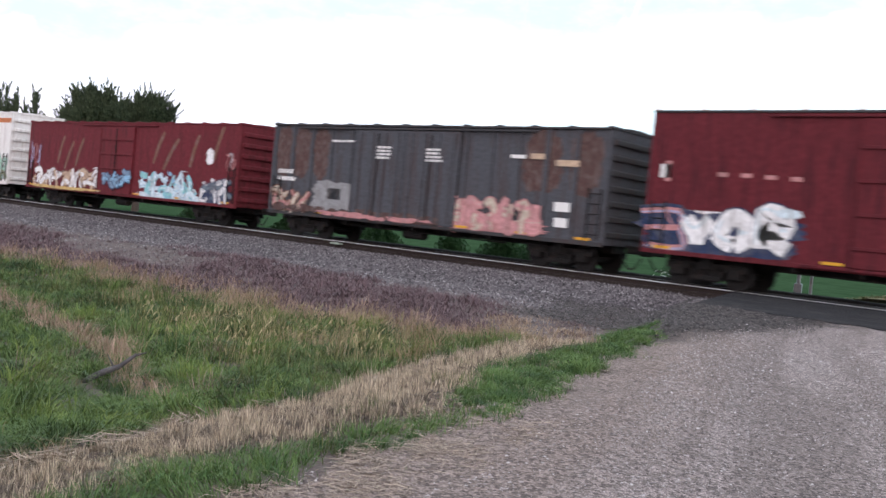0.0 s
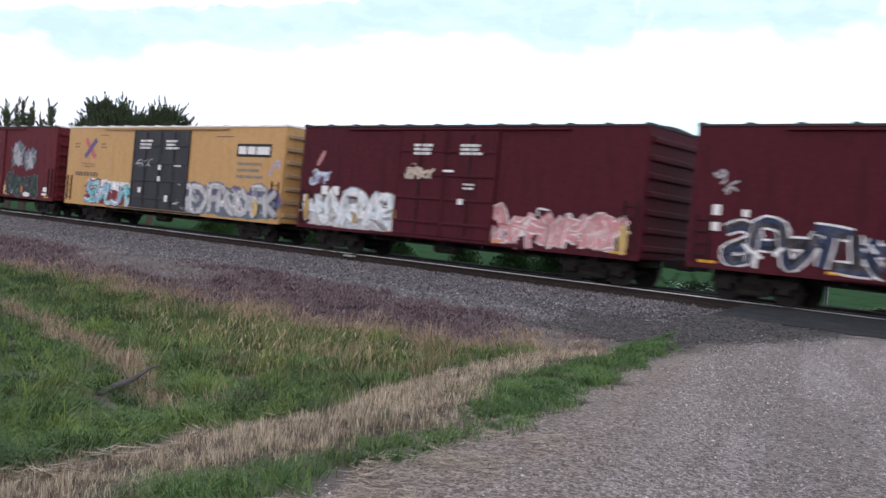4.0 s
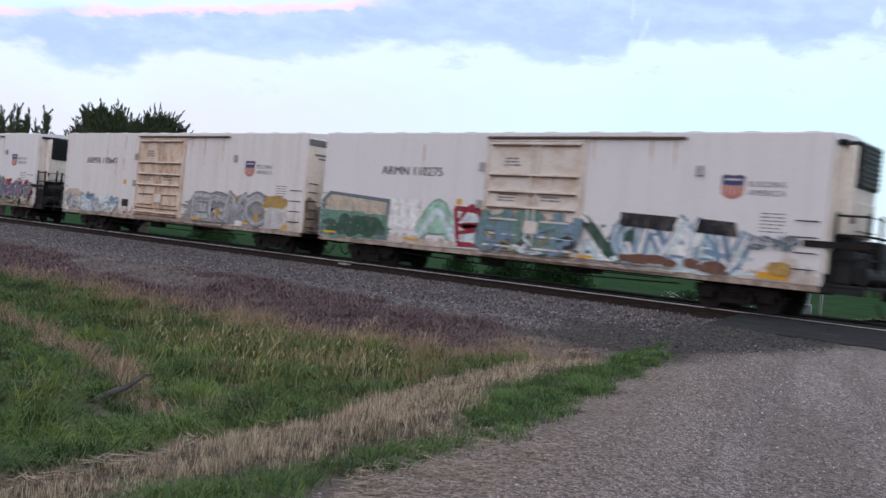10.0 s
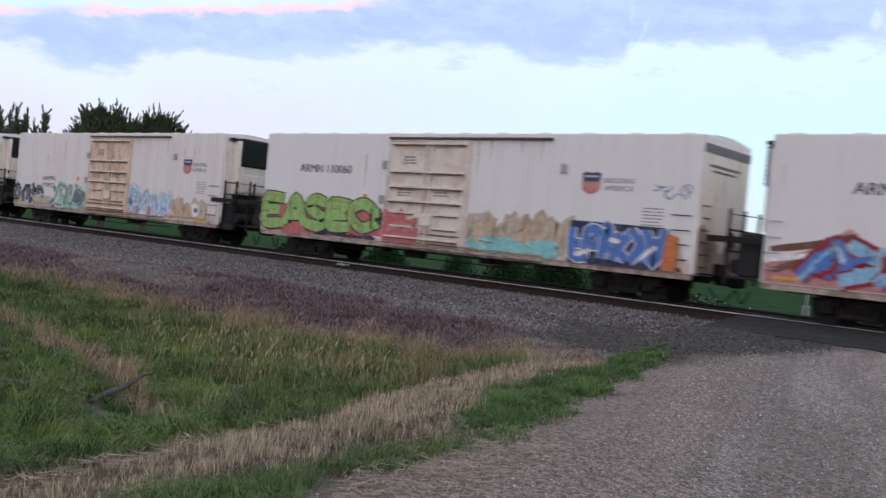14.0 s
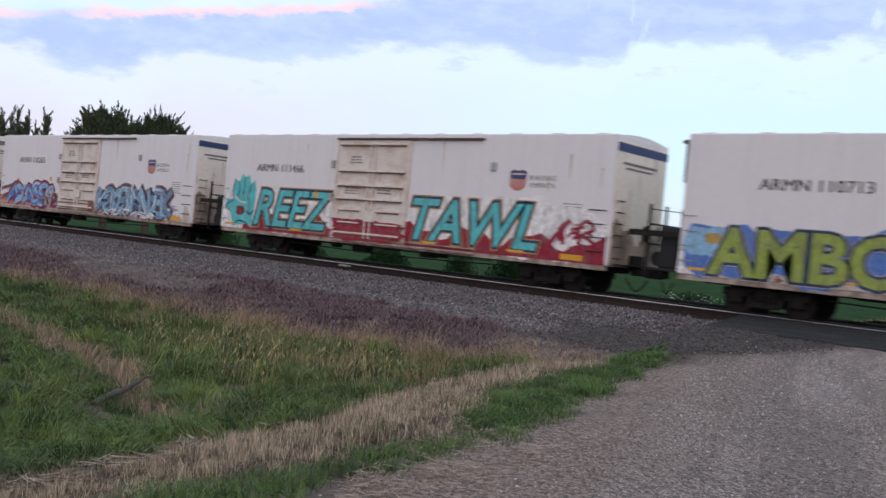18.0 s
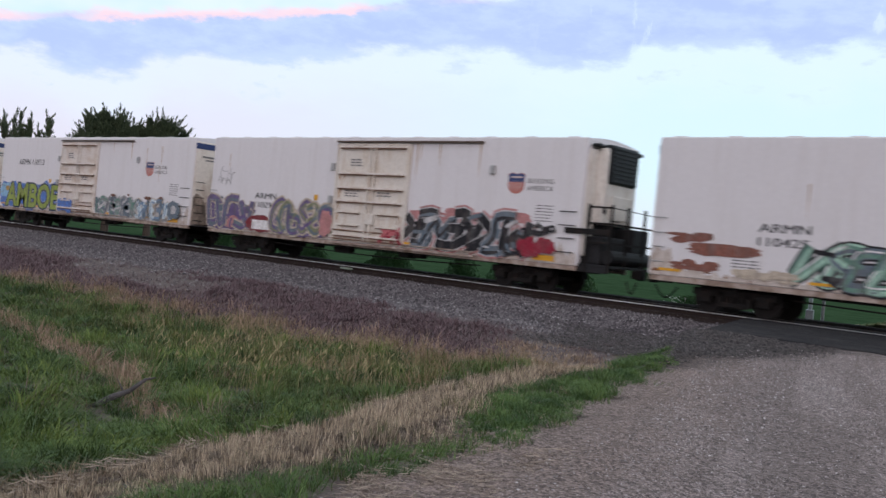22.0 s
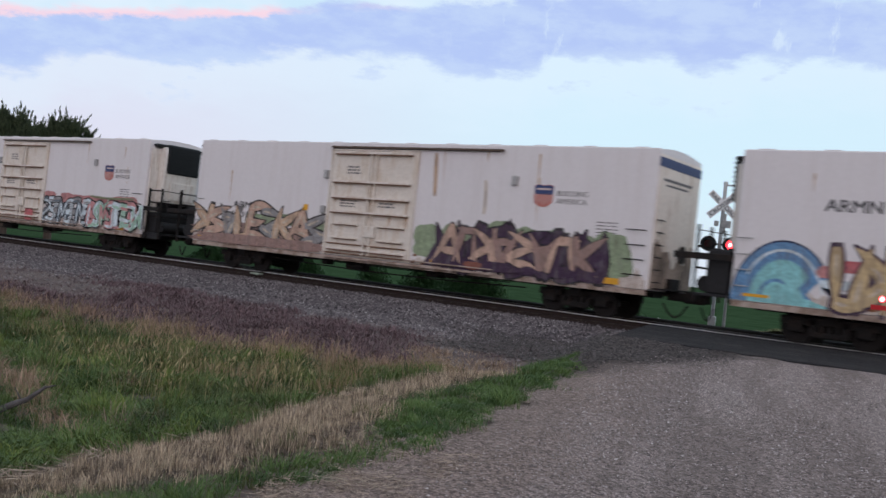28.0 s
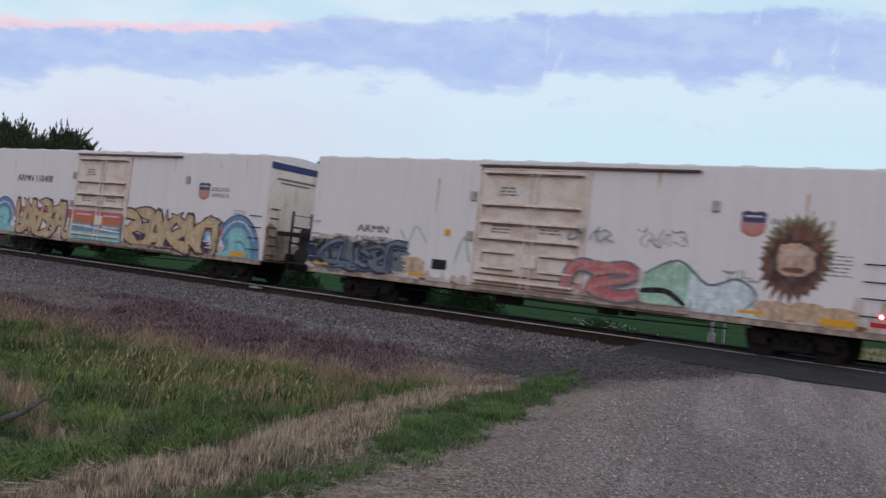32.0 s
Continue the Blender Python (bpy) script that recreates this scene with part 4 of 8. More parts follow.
# strokes of block letters, in a unit box
PEN = {
    "A": (((0, 0), (0.25, 0.6), (0.5, 1), (0.75, 0.6), (1, 0)), ((0.2, 0.35), (0.8, 0.35))), "B": (((0.1, 0), (0.1, 1)), ((0.1, 1), (0.8, 0.95), (0.85, 0.6), (0.15, 0.52), (0.9, 0.45), (0.95, 0.08), (0.1, 0))),
    "C": (((0.95, 0.85), (0.5, 1), (0.08, 0.7), (0.08, 0.3), (0.5, 0), (0.95, 0.15)),), "D": (((0.1, 0), (0.1, 1), (0.7, 0.92), (0.95, 0.5), (0.7, 0.08), (0.1, 0)),),
    "E": (((0.95, 0.98), (0.12, 1), (0.1, 0.5), (0.12, 0), (1, 0.03)), ((0.1, 0.52), (0.8, 0.52))), "F": (((1, 0.98), (0.12, 1), (0.1, 0)), ((0.1, 0.55), (0.75, 0.55))),
    "G": (((0.9, 0.9), (0.45, 1), (0.06, 0.65), (0.1, 0.2), (0.5, 0), (0.92, 0.15), (0.92, 0.5), (0.5, 0.5)),), "H": (((0.08, 0), (0.12, 1)), ((0.92, 0), (0.9, 1)), ((0.1, 0.5), (0.9, 0.52))),
    "I": (((0.5, 0), (0.5, 1)),), "K": (((0.1, 0), (0.1, 1)), ((0.95, 1), (0.2, 0.48), (1, 0))), "L": (((0.12, 1), (0.1, 0), (1, 0.05)),),
    "M": (((0, 0), (0.1, 1), (0.5, 0.35), (0.9, 1), (1, 0)),), "N": (((0.05, 0), (0.08, 1), (0.92, 0), (0.95, 1)),), "O": (((0.5, 0), (0.05, 0.3), (0.08, 0.75), (0.5, 1), (0.92, 0.75), (0.95, 0.3), (0.5, 0)),),
    "P": (((0.1, 0), (0.1, 1), (0.85, 0.95), (0.9, 0.5), (0.15, 0.45)),), "R": (((0.1, 0), (0.1, 1), (0.85, 0.95), (0.85, 0.55), (0.2, 0.48), (1, 0)),), "S": (((0.95, 0.88), (0.4, 1), (0.08, 0.75), (0.5, 0.5), (0.92, 0.28), (0.55, 0), (0.03, 0.12)),),
    "T": (((0, 0.97), (1, 1)), ((0.5, 1), (0.48, 0))), "U": (((0.08, 1), (0.1, 0.3), (0.5, 0), (0.9, 0.3), (0.92, 1)),), "V": (((0, 1), (0.5, 0), (1, 1)),), "W": (((0, 1), (0.22, 0), (0.5, 0.7), (0.78, 0), (1, 1)),),
    "X": (((0, 0), (1, 1)), ((0, 1), (1, 0))), "Y": (((0, 1), (0.5, 0.5), (1, 1)), ((0.5, 0.5), (0.45, 0))), "Z": (((0.02, 0.97), (0.97, 1), (0.05, 0), (1, 0.04)),),
}


def pen(bm, y, idx, glyphs, box_, fills, line, seed, weight=0.20, line_w=0.11, slant=0.0, shine=None, wobble=0.05, swell=1.04, halo=None, plain=False):
    """Sprayed shapes that crowd into one another, each with a halo, an outline, a fill and a streak of shine. plain: upright letters that can be
    read; otherwise the strokes are turned over, bent and overlapped until they are only shapes."""
    rnd = random.Random(seed)
    x0, x1, z0, z1 = box_
    if not plain and len(glyphs) > 2:
        glyphs = (glyphs + glyphs[::-1])[:round(len(glyphs) * 1.6)]
        weight *= 0.84
    tall, w = z1 - z0, (x1 - x0) / len(glyphs)
    tk, layer, sets = weight * tall, 0, []
    for i, ch in enumerate(glyphs):
        hz, drop = tall * rnd.uniform(0.88, 1.04), rnd.uniform(0, 0.05) * tall
        flip, over = (False, False) if plain else (rnd.random() < 0.55, rnd.random() < 0.5)
        lean, bend = (0.0, 0.0) if plain else (rnd.uniform(-0.3, 0.3), rnd.uniform(-0.25, 0.25))
        turn = lambda u, v: ((1 - u if flip else u) + lean * (v - 0.5) + bend * math.sin(3.1 * v), (1 - v if over else v) + 0.5 * bend * (u - 0.5))
        wide = swell if plain else swell * rnd.uniform(1.1, 1.4)
        jit = lambda: rnd.uniform(-wobble, wobble) * w * (1 if plain else 1.8)
        sets.append([[(x0 + w * (i + 0.5 + (u - 0.5) * wide) + slant * (v - 0.5) * tall + jit(), max(z0 + tk * 0.5 + drop + v * (hz - tk), 0.99 + tk * 0.5) + jit() * 0.3) for u, v in (turn(*q) for q in part_)] for part_ in PEN[ch]])
    for extra, c in ((line_w * 2.4, halo), (line_w, line)):
        if c:
            for lines in sets:
                for pts in lines:
                    stroke(bm, pts, tk + extra * 2, y - layer * 0.0006, idx(c), smooth=3, cap=0.85)
                    layer += 1
    for i, lines in enumerate(sets):
        if line and i:
            for pts in lines:
                stroke(bm, pts, tk + line_w, y - layer * 0.0006, idx(line), smooth=3, cap=0.85)
                layer += 1
        for pts in lines:
            stroke(bm, pts, tk, y - layer * 0.0006, idx(fills[i % len(fills)]), smooth=3, cap=0.85)
            layer += 1
        if len(fills) > 1:
            pts = [(px, pz - tk * 0.2) for px, pz in lines[0]]
            stroke(bm, pts, tk * 0.4, y - layer * 0.0006, idx(fills[(i + 1) % len(fills)]), smooth=3, cap=0.4)
            layer += 1
        if shine:
            stroke(bm, [(px - tk * 0.22, pz + tk * 0.2) for px, pz in lines[0][:3]], tk * 0.16, y - layer * 0.0006, idx(shine), smooth=3, cap=0.3)
            layer += 1
    if not plain:
        for k in range(int((x1 - x0) * 2.2)):
            px, pz, c = rnd.uniform(x0, x1), rnd.uniform(z0 + 0.1, z1 - 0.15), rnd.choice(list(fills) + [line or fills[0]])
            a, d = rnd.uniform(0, 3.14), rnd.uniform(0.15, 0.4)
            stroke(bm, [(px - d * math.cos(a), max(0.99, pz - d * 0.7 * math.sin(a))), (px + rnd.uniform(-0.1, 0.1), pz), (px + d * math.cos(a), pz + d * 0.7 * math.sin(a))], tk * rnd.uniform(0.25, 0.6), y - layer * 0.0006, idx(c), smooth=3, cap=0.5)
            layer += 1
    for k in range(int((x1 - x0) * 2.4)):
        px, pz, c = rnd.uniform(x0, x1), rnd.uniform(z0 + 0.05, z1), rnd.choice(list(fills) + [line or fills[0], shine or fills[-1]])
        sheet(bm, blob(px, pz, rnd.uniform(0.06, 0.22), rnd.uniform(0.05, 0.16), seed + k, n=10, rough=0.25), y - layer * 0.0006, idx(c))
        layer += 1
    return layer


def ragged(cx, cz, w, h, seed, power):
    """The outline of a sprayed or flaked patch: a soft box with notches and runs."""
    rnd = random.Random(seed)
    n = max(30, int((w + h) * 14))
    ph = [rnd.uniform(0, 6.28) for _ in range(5)]
    out = []
    for i in range(n):
        a = 2 * math.pi * i / n
        k = 1 + 0.05 * math.sin(3 * a + ph[0]) + 0.05 * math.sin(7 * a + ph[1]) + 0.045 * math.sin(13 * a + ph[2]) + 0.035 * math.sin(23 * a + ph[3]) + rnd.uniform(-0.05, 0.05)
        c, s = math.cos(a), math.sin(a)
        r = (abs(c) ** power + abs(s) ** power) ** (-1 / power) * k
        out.append((cx + c * r * w / 2, cz + s * r * h / 2))
    return out


BLADES = {
    "U": ((0.08, 1.08, 0.30, 0.02), (0.22, 0.10, 0.98, 0.04), (0.72, 0.0, 0.92, 1.12)),
    "K": ((0.12, -0.05, 0.22, 1.12), (0.20, 0.50, 1.02, 1.05), (0.25, 0.58, 1.10, -0.06)),
    "S": ((1.02, 0.98, 0.02, 0.78), (0.0, 0.70, 0.95, 0.38), (0.98, 0.45, -0.10, -0.02)),
    "A": ((0.52, 1.12, -0.02, -0.06), (0.50, 1.10, 1.04, -0.05), (0.18, 0.34, 0.92, 0.40)),
    "E": ((0.15, 1.08, 0.12, -0.02), (0.10, 0.95, 1.05, 1.02), (0.12, 0.52, 0.85, 0.58), (0.10, 0.08, 1.10, -0.04)),
}


def spiked(bm, y, idx, glyphs, bx_, fills, line, seed, weight=0.26, line_w=0.07, slant=0.0, shine=None):
    """Pointed letters out of bent, tapering strokes, outlined; the number of layers they take."""
    rnd = random.Random(seed)
    x0, x1, z0, z1 = bx_
    w = (x1 - x0) / len(glyphs)
    rows = []
    for i, g in enumerate(glyphs):
        lift, mirror, upset = rnd.uniform(-0.06, 0.06), rnd.random() < 0.5, rnd.random() < 0.4
        for a, b, c, d in BLADES[g]:
            a, c = (1 - a, 1 - c) if mirror else (a, c)
            b, d = (1 - b, 1 - d) if upset else (b, d)
            z = [z0 + (z1 - z0) * min(1.1, max(0.0, v + lift)) for v in (b, d)]
            x = [x0 + w * (i + 1.5 * v - 0.25) + slant * (q - z0) for v, q in zip((a, c), z)]
            rows.append((Vector((x[0], z[0])), Vector((x[1], z[1])), rnd.uniform(-0.10, 0.10), weight * rnd.uniform(0.85, 1.25), fills[i % len(fills)]))

    def leaf(p, q, bend, wide):
        along = q - p
        side = Vector((-along.y, along.x)).normalized()
        ks = [k / 9 for k in range(10)]
        mid = [p + along * k + side * bend * math.sin(k * math.pi) for k in ks]
        half = [wide * 0.5 * (0.14 + 0.86 * math.sin(math.pi * min(1.0, 0.12 + 0.88 * k) ** 0.75)) for k in ks]
        return [tuple(m + side * h) for m, h in zip(mid, half)] + [tuple(m - side * h) for m, h in reversed(list(zip(mid, half)))]

    k = 0
    for p, q, bend, wide, fill in rows if line else ():
        out = (q - p).normalized() * line_w * 1.6
        sheet(bm, leaf(p - out, q + out, bend, wide + 2 * line_w), y - k * 0.0003, idx(line))
        k += 1
    for p, q, bend, wide, fill in rows:
        sheet(bm, leaf(p, q, bend, wide), y - k * 0.0003, idx(fill))
        k += 1
        if shine:
            sheet(bm, leaf(p.lerp(q, 0.12), p.lerp(q, 0.5), bend * 0.5, wide * 0.3), y - k * 0.0003, idx(shine))
            k += 1
    return k * 3 // 8 + 1


def art(car, items, y=-SIDE - 0.006, label="spray-painted graffiti"):
    """One painted piece on a car's side out of several layers:
    ('cloud', colour, x0, x1, z0, z1, seed), ('wild', box, n, fills, line, seed, more), ('pen' or 'blades', letters, box, fills, line, seed, more), ('word', text, box, fill, line, more), ('poly', colour, points)."""
    bm, used, layer = B(), [], 0

    def idx(c):
        if c not in used:
            used.append(c)
        return used.index(c)

    for it in items:
        yy = y - layer * 0.0008
        if it[0] == "cloud":
            _, c, x0, x1, z0, z1, seed = it
            big = (x1 - x0) > 2.4
            sheet(bm, ragged((x0 + x1) / 2, (z0 + z1) / 2, x1 - x0, z1 - z0, seed, 5 if big else 3), yy, idx(c))
            layer += 1
        elif it[0] == "flakes":
            _, c, x0, x1, z0, z1, seed = it
            rnd = random.Random(seed)
            for i in range(int(5 + 4 * (x1 - x0))):
                w, h = min((x1 - x0) * rnd.uniform(0.15, 0.5), rnd.uniform(0.35, 0.9)), (z1 - z0) * rnd.uniform(0.25, 0.7)
                sheet(bm, ragged(rnd.uniform(x0 + w / 2, x1 - w / 2), rnd.uniform(z0 + h / 2, z1 - h / 2), w, h, seed * 31 + i, 2), y - layer * 0.0008, idx(c))
                layer += 1
        elif it[0] == "puffs":
            _, c, x0, x1, z0, z1, n, seed = it
            rnd = random.Random(seed)
            for i in range(n):
                w = (x1 - x0) / n
                sheet(bm, blob(x0 + w * (i + 0.5), (z0 + z1) / 2 + rnd.uniform(-0.1, 0.1), w * 1.5, (z1 - z0) * rnd.uniform(0.8, 1.1), seed + i, rough=0.08), y - layer * 0.0008, idx(c))
                layer += 1
        elif it[0] == "wild":
            _, bx_, n, fills, line, seed, more = it
            layer += wild(bm, yy, idx, bx_, n, fills, line, seed, **more)
        elif it[0] == "pen":
            _, glyphs, bx_, fills, line, seed, more = it
            layer += pen(bm, yy, idx, glyphs, bx_, fills, line, seed, **more)
        elif it[0] == "blades":
            _, glyphs, bx_, fills, line, seed, more = it
            layer += spiked(bm, yy, idx, glyphs, bx_, fills, line, seed, **more)
        elif it[0] == "word":
            _, text, (x0, x1, z0, z1), fill, line, more = it
            for c, extra in list(line) + [(fill, 0.0)]:
                word(bm, text, x0, x1, z0, z1, y - layer * 0.0008, idx(c), extra=extra, **more)
                layer += 1
        elif it[0] == "poly":
            sheet(bm, it[2], yy, idx(it[1]))
            layer += 1
        elif it[0] == "line":
            stroke(bm, it[2], it[3], yy, idx(it[1]))
            layer += 1
    return part("graffiti", bm, [spray(c) for c in used], car, label)


def rects(car, name, material, rows, y=-SIDE - 0.004, label=""):
    bm = B()
    for x0, x1, z0, z1 in rows:
        sheet(bm, [(x0, z0), (x1, z0), (x1, z1), (x0, z1)], y)
    return part(name, bm, material, car, label, kind="stuff" if len(rows) > 4 else "")


def lines_of_text(x0, x1, z1, n, h, gap, seed=0):
    """Bars that stand for small unreadable writing."""
    rnd = random.Random(seed)
    out = []
    for i in range(n):
        x = x0
        end = x0 + (x1 - x0) * rnd.uniform(0.75, 1.0)
        while x < end - 0.02:
            w = min(rnd.uniform(0.10, 0.28), end - x)
            out.append((x, x + w, z1 - i * gap - h, z1 - i * gap))
            x += w + 0.05
    return out


def lettered(car, text, x0, x1, z0, z1, material=None, bold=0.018, name="lettering", y=-SIDE - 0.005):
    bm = B()
    word(bm, text, x0, x1, z0, z1, y, bold=bold)
    return part(name, bm, material or LETTER, car)


def emblem(car, cx, cz, w, h):
    """Plain shield: blue top over a red field with pale bars."""
    s = [(-0.5, 0.42), (-0.28, 0.5), (0.0, 0.44), (0.28, 0.5), (0.5, 0.42), (0.47, 0.16), (0.5, -0.06), (0.44, -0.3), (0.24, -0.44), (0.0, -0.5), (-0.24, -0.44), (-0.44, -0.3), (-0.5, -0.06), (-0.47, 0.16)]
    bm = B()
    sheet(bm, [(cx + a * w, cz + b * h) for a, b in s], -SIDE - 0.005, 0)
    sheet(bm, [(cx + a * w * 0.96, cz + (b * 0.96 if b > 0.2 else 0.06) * h) for a, b in s if b > 0.1], -SIDE - 0.007, 1)
    for k in range(-2, 3):
        z0 = -0.36 + 0.05 * abs(k) ** 1.5
        sheet(bm, [(cx + w * (k * 0.185 - 0.022), cz + h * z0), (cx + w * (k * 0.185 + 0.022), cz + h * z0), (cx + w * (k * 0.185 + 0.022), cz + h * 0.12), (cx + w * (k * 0.185 - 0.022), cz + h * 0.12)], -SIDE - 0.007, 2)
    sheet(bm, [(cx - w * 0.34, cz + h * 0.25), (cx + w * 0.34, cz + h * 0.25), (cx + w * 0.34, cz + h * 0.33), (cx - w * 0.34, cz + h * 0.33)], -SIDE - 0.009, 2)
    return part("emblem", bm, (mat("faded_red_decal", (0.43, 0.16, 0.14), 0.6, spread=0.15), mat("navy_decal", (0.05, 0.07, 0.17), 0.6, spread=0.2), mat("pale_decal", (0.55, 0.45, 0.42), 0.6)), car, "red and blue shield-shaped emblem")


REEFER_LEN = 19.98


def reefer(left, number, unit, label, low=False, old=False, stripe=True, clean_door=False):
    """Mechanical refrigerator car. unit: on which end the cooling machine and its platform are, 'R' or 'L'."""
    car = thing("refrigerator_car", label, "railcar", "cars of the passing train", (left, TRACK_Y, 0))
    CARS.append((car, left))
    shift = 1.04 if unit == "R" else 0.0        # the door stands off the middle, towards the cooling machine
    L, skin, door = REEFER_LEN, (WHITE_OLD if old else WHITE), (DOORC if clean_door else DOORR if old else DOORW)

    def body():
        bm = B()
        box(bm, 0, L, -SIDE, SIDE, 0.95, 5.06, 0.045)
        return bm
    part("body", shared("reefer_body" + skin.name, body, skin), None, car, "rust-streaked white body" if old else "white insulated body")

    for i in range(1, 17):                                     # upright seams between side sheets
        x = L * i / 17
        if not 7.2 + shift < x < 11.4 + shift:
            part("seam", shared("reefer_seam" + skin.name, lambda: box(B(), -0.010, 0.010, -SIDE - 0.002, -SIDE + 0.02, 1.1, 4.80), skin), None, car).location = (x, 0, 0)

    def roof():
        bm = B()
        n = 8
        for x0, x1 in ((0.02, L - 0.02),):
            a = [bm.verts.new((x0, -SIDE * 0.985 + 2 * SIDE * 0.985 * k / n, 5.03 + 0.13 * math.sin(math.pi * k / n))) for k in range(n + 1)]
            b = [bm.verts.new((x1, v.co.y, v.co.z)) for v in a]
            for k in range(n):
                bm.faces.new((a[k], b[k], b[k + 1], a[k + 1]))
            bm.faces.new([bm.verts.new(v.co) for v in reversed(a)]), bm.faces.new([bm.verts.new(v.co) for v in b])
        for i in range(12):
            x = 0.6 + i * (L - 1.2) / 11
            box(bm, x - 0.22, x + 0.22, -SIDE * 0.98, SIDE * 0.98, 5.03, 5.085, 0.015)
        bmesh.ops.recalc_face_normals(bm, faces=bm.faces[:])
        return bm
    part("roof", shared("reefer_roof", roof, WHITE), None, car, "shallow white arched roof")

    def sill():
        bm = B()
        box(bm, 0.05, L - 0.05, -SIDE + 0.02, -SIDE + 0.12, 0.80, 0.955), box(bm, 0.05, L - 0.05, SIDE - 0.12, SIDE - 0.02, 0.80, 0.955)
        return bm
    part("side_sill", shared("reefer_sill", sill, SILLM), None, car)

    def frame_under():
        bm = B()
        box(bm, 0.3, L - 0.3, -0.35, 0.35, 0.74, 0.94), box(bm, 0.2, L - 0.2, -1.45, 1.45, 0.88, 0.945)
        for x in (6.0, 8.4, 11.0, 13.4):
            box(bm, x - 0.08, x + 0.08, -1.4, 1.4, 0.76, 0.92)
        rod(bm, (8.0, -0.9, 0.66), (8.9, -0.9, 0.66), 0.17, 12)
        box(bm, 11.7, 12.2, -1.15, -0.6, 0.58, 0.88, 0.05), box(bm, 12.5, 12.8, -1.15, -0.7, 0.62, 0.88, 0.04), box(bm, 6.9, 7.2, -1.2, -0.8, 0.60, 0.88, 0.04)
        for k in range(12):
            a0, a1 = k / 12, (k + 1) / 12
            sag = lambda a: 0.62 - 0.10 * math.sin(math.pi * a)
            rod(bm, (4.2 + 11.5 * a0, -1.1, sag(a0)), (4.2 + 11.5 * a1, -1.1, sag(a1)), 0.022, 6)
        rod(bm, (5.0, -1.25, 0.74), (15.2, -1.25, 0.72), 0.018, 6)
        return bm
    part("underframe", shared("reefer_under", frame_under, SOOT), None, car, "black underframe with air tank and brake rods")
    bogie(car, 2.52), bogie(car, 17.46)

    # plug door: leaf with pressed panels, ribs, lock rods, tracks
    d = part("door", shared("reefer_door" + door.name, lambda: box(B(), 7.42, 11.22, -SIDE - 0.055, -SIDE + 0.02, 0.99, 4.74, 0.015), door), None, car, "rust-stained plug door")
    d.location = (shift, 0, 0)

    rib = mat("pale_door_rib", (0.66, 0.61, 0.57), 0.55, spread=0.1, spot=(0.40, 0.28, 0.19), spot_amount=0.5, spot_size=2.5)
    # A dark strip below each rib paints in its shade, along with rust.
    for z in (4.66, 3.63, 3.07, 2.55, 1.22):
        part("door_rib", shared("reefer_doorrib", lambda: box(B(), 7.55, 11.1, -SIDE - 0.17, -SIDE - 0.05, -0.030, 0.035, 0.008), rib), None, d).location = (0, 0, z)
        part("rib_rust", shared("reefer_ribrust", lambda: box(B(), 7.58, 11.07, -SIDE - 0.15, -SIDE - 0.05, -0.075, -0.032), RUST_AND_SHADE), None, d, "dark rusty underside of the rib").location = (0, 0, z)
    for x0, x1, z in ((7.75, 9.0, 2.12), (9.85, 11.1, 2.12), (7.75, 9.0, 1.62), (9.85, 11.1, 1.62)):
        part("door_rib", shared("reefer_doorrib_short" + door.name, lambda: box(B(), 0, 1.15, -SIDE - 0.14, -SIDE - 0.05, -0.030, 0.030, 0.006), door), None, d).location = (x0, 0, z)
        part("rib_rust", shared("reefer_ribrust_short", lambda: box(B(), 0.02, 1.13, -SIDE - 0.125, -SIDE - 0.05, -0.060, -0.032), RUST_AND_SHADE), None, d, "dark rusty underside of the rib").location = (x0, 0, z)
    for z in (1.40, 1.06):
        part("door_rail", shared("reefer_doorrail", lambda: rod(B(), (7.50, -SIDE - 0.10, 0), (11.15, -SIDE - 0.10, 0), 0.028, 8), RUST_AND_SHADE), None, d, "rusty lower door rail").location = (0, 0, z)

    def doorframe():
        bm = B()
        for x in (7.36, 11.28):
            box(bm, x - 0.05, x + 0.05, -SIDE - 0.07, -SIDE + 0.0, 0.97, 4.80, 0.01)
        box(bm, 7.3, 11.34, -SIDE - 0.07, -SIDE, 4.745, 4.80, 0.01)
        return bm
    part("door_frame", shared("reefer_doorframe" + door.name, doorframe, door), None, d)
    for x in (9.28, 9.55):
        part("lock_rod", shared("lock_rod%.2f%s" % (x, door.name), lambda: rod(B(), (x, -SIDE - 0.135, 1.05), (x, -SIDE - 0.135, 4.70), 0.032, 8), door), None, d, "upright lock rod")
    part("lock_box", shared("lock_box", lambda: box(B(), 9.2, 9.75, -SIDE - 0.16, -SIDE - 0.08, 1.70, 2.10, 0.02), DOORC), None, d)
    part("door_label", shared("door_label", lambda: _rect_bm(lines_of_text(8.15, 8.85, 4.20, 3, 0.06, 0.11, 1) + lines_of_text(7.95, 8.75, 2.98, 3, 0.05, 0.10, 2) + lines_of_text(9.75, 10.55, 2.95, 2, 0.06, 0.11, 3), -SIDE - 0.060), LETTERG), None, d, kind="stuff")
    part("door_track", shared("reefer_track", lambda: box(B(), 7.3, 14.7, -SIDE - 0.13, -SIDE + 0.0, 4.835, 4.905, 0.012), mat("dark_track_steel", (0.10, 0.075, 0.06), 0.7, 0.2, spread=0.2)), None, car, "dark upper door track").location = (shift, 0, 0)

    def lowtrack():
        bm = B()
        box(bm, 7.3, 14.7, -SIDE - 0.11, -SIDE + 0.0, 0.87, 0.95, 0.01), box(bm, 7.3, 14.7, -SIDE - 0.09, -SIDE, 1.04, 1.08)
        return bm
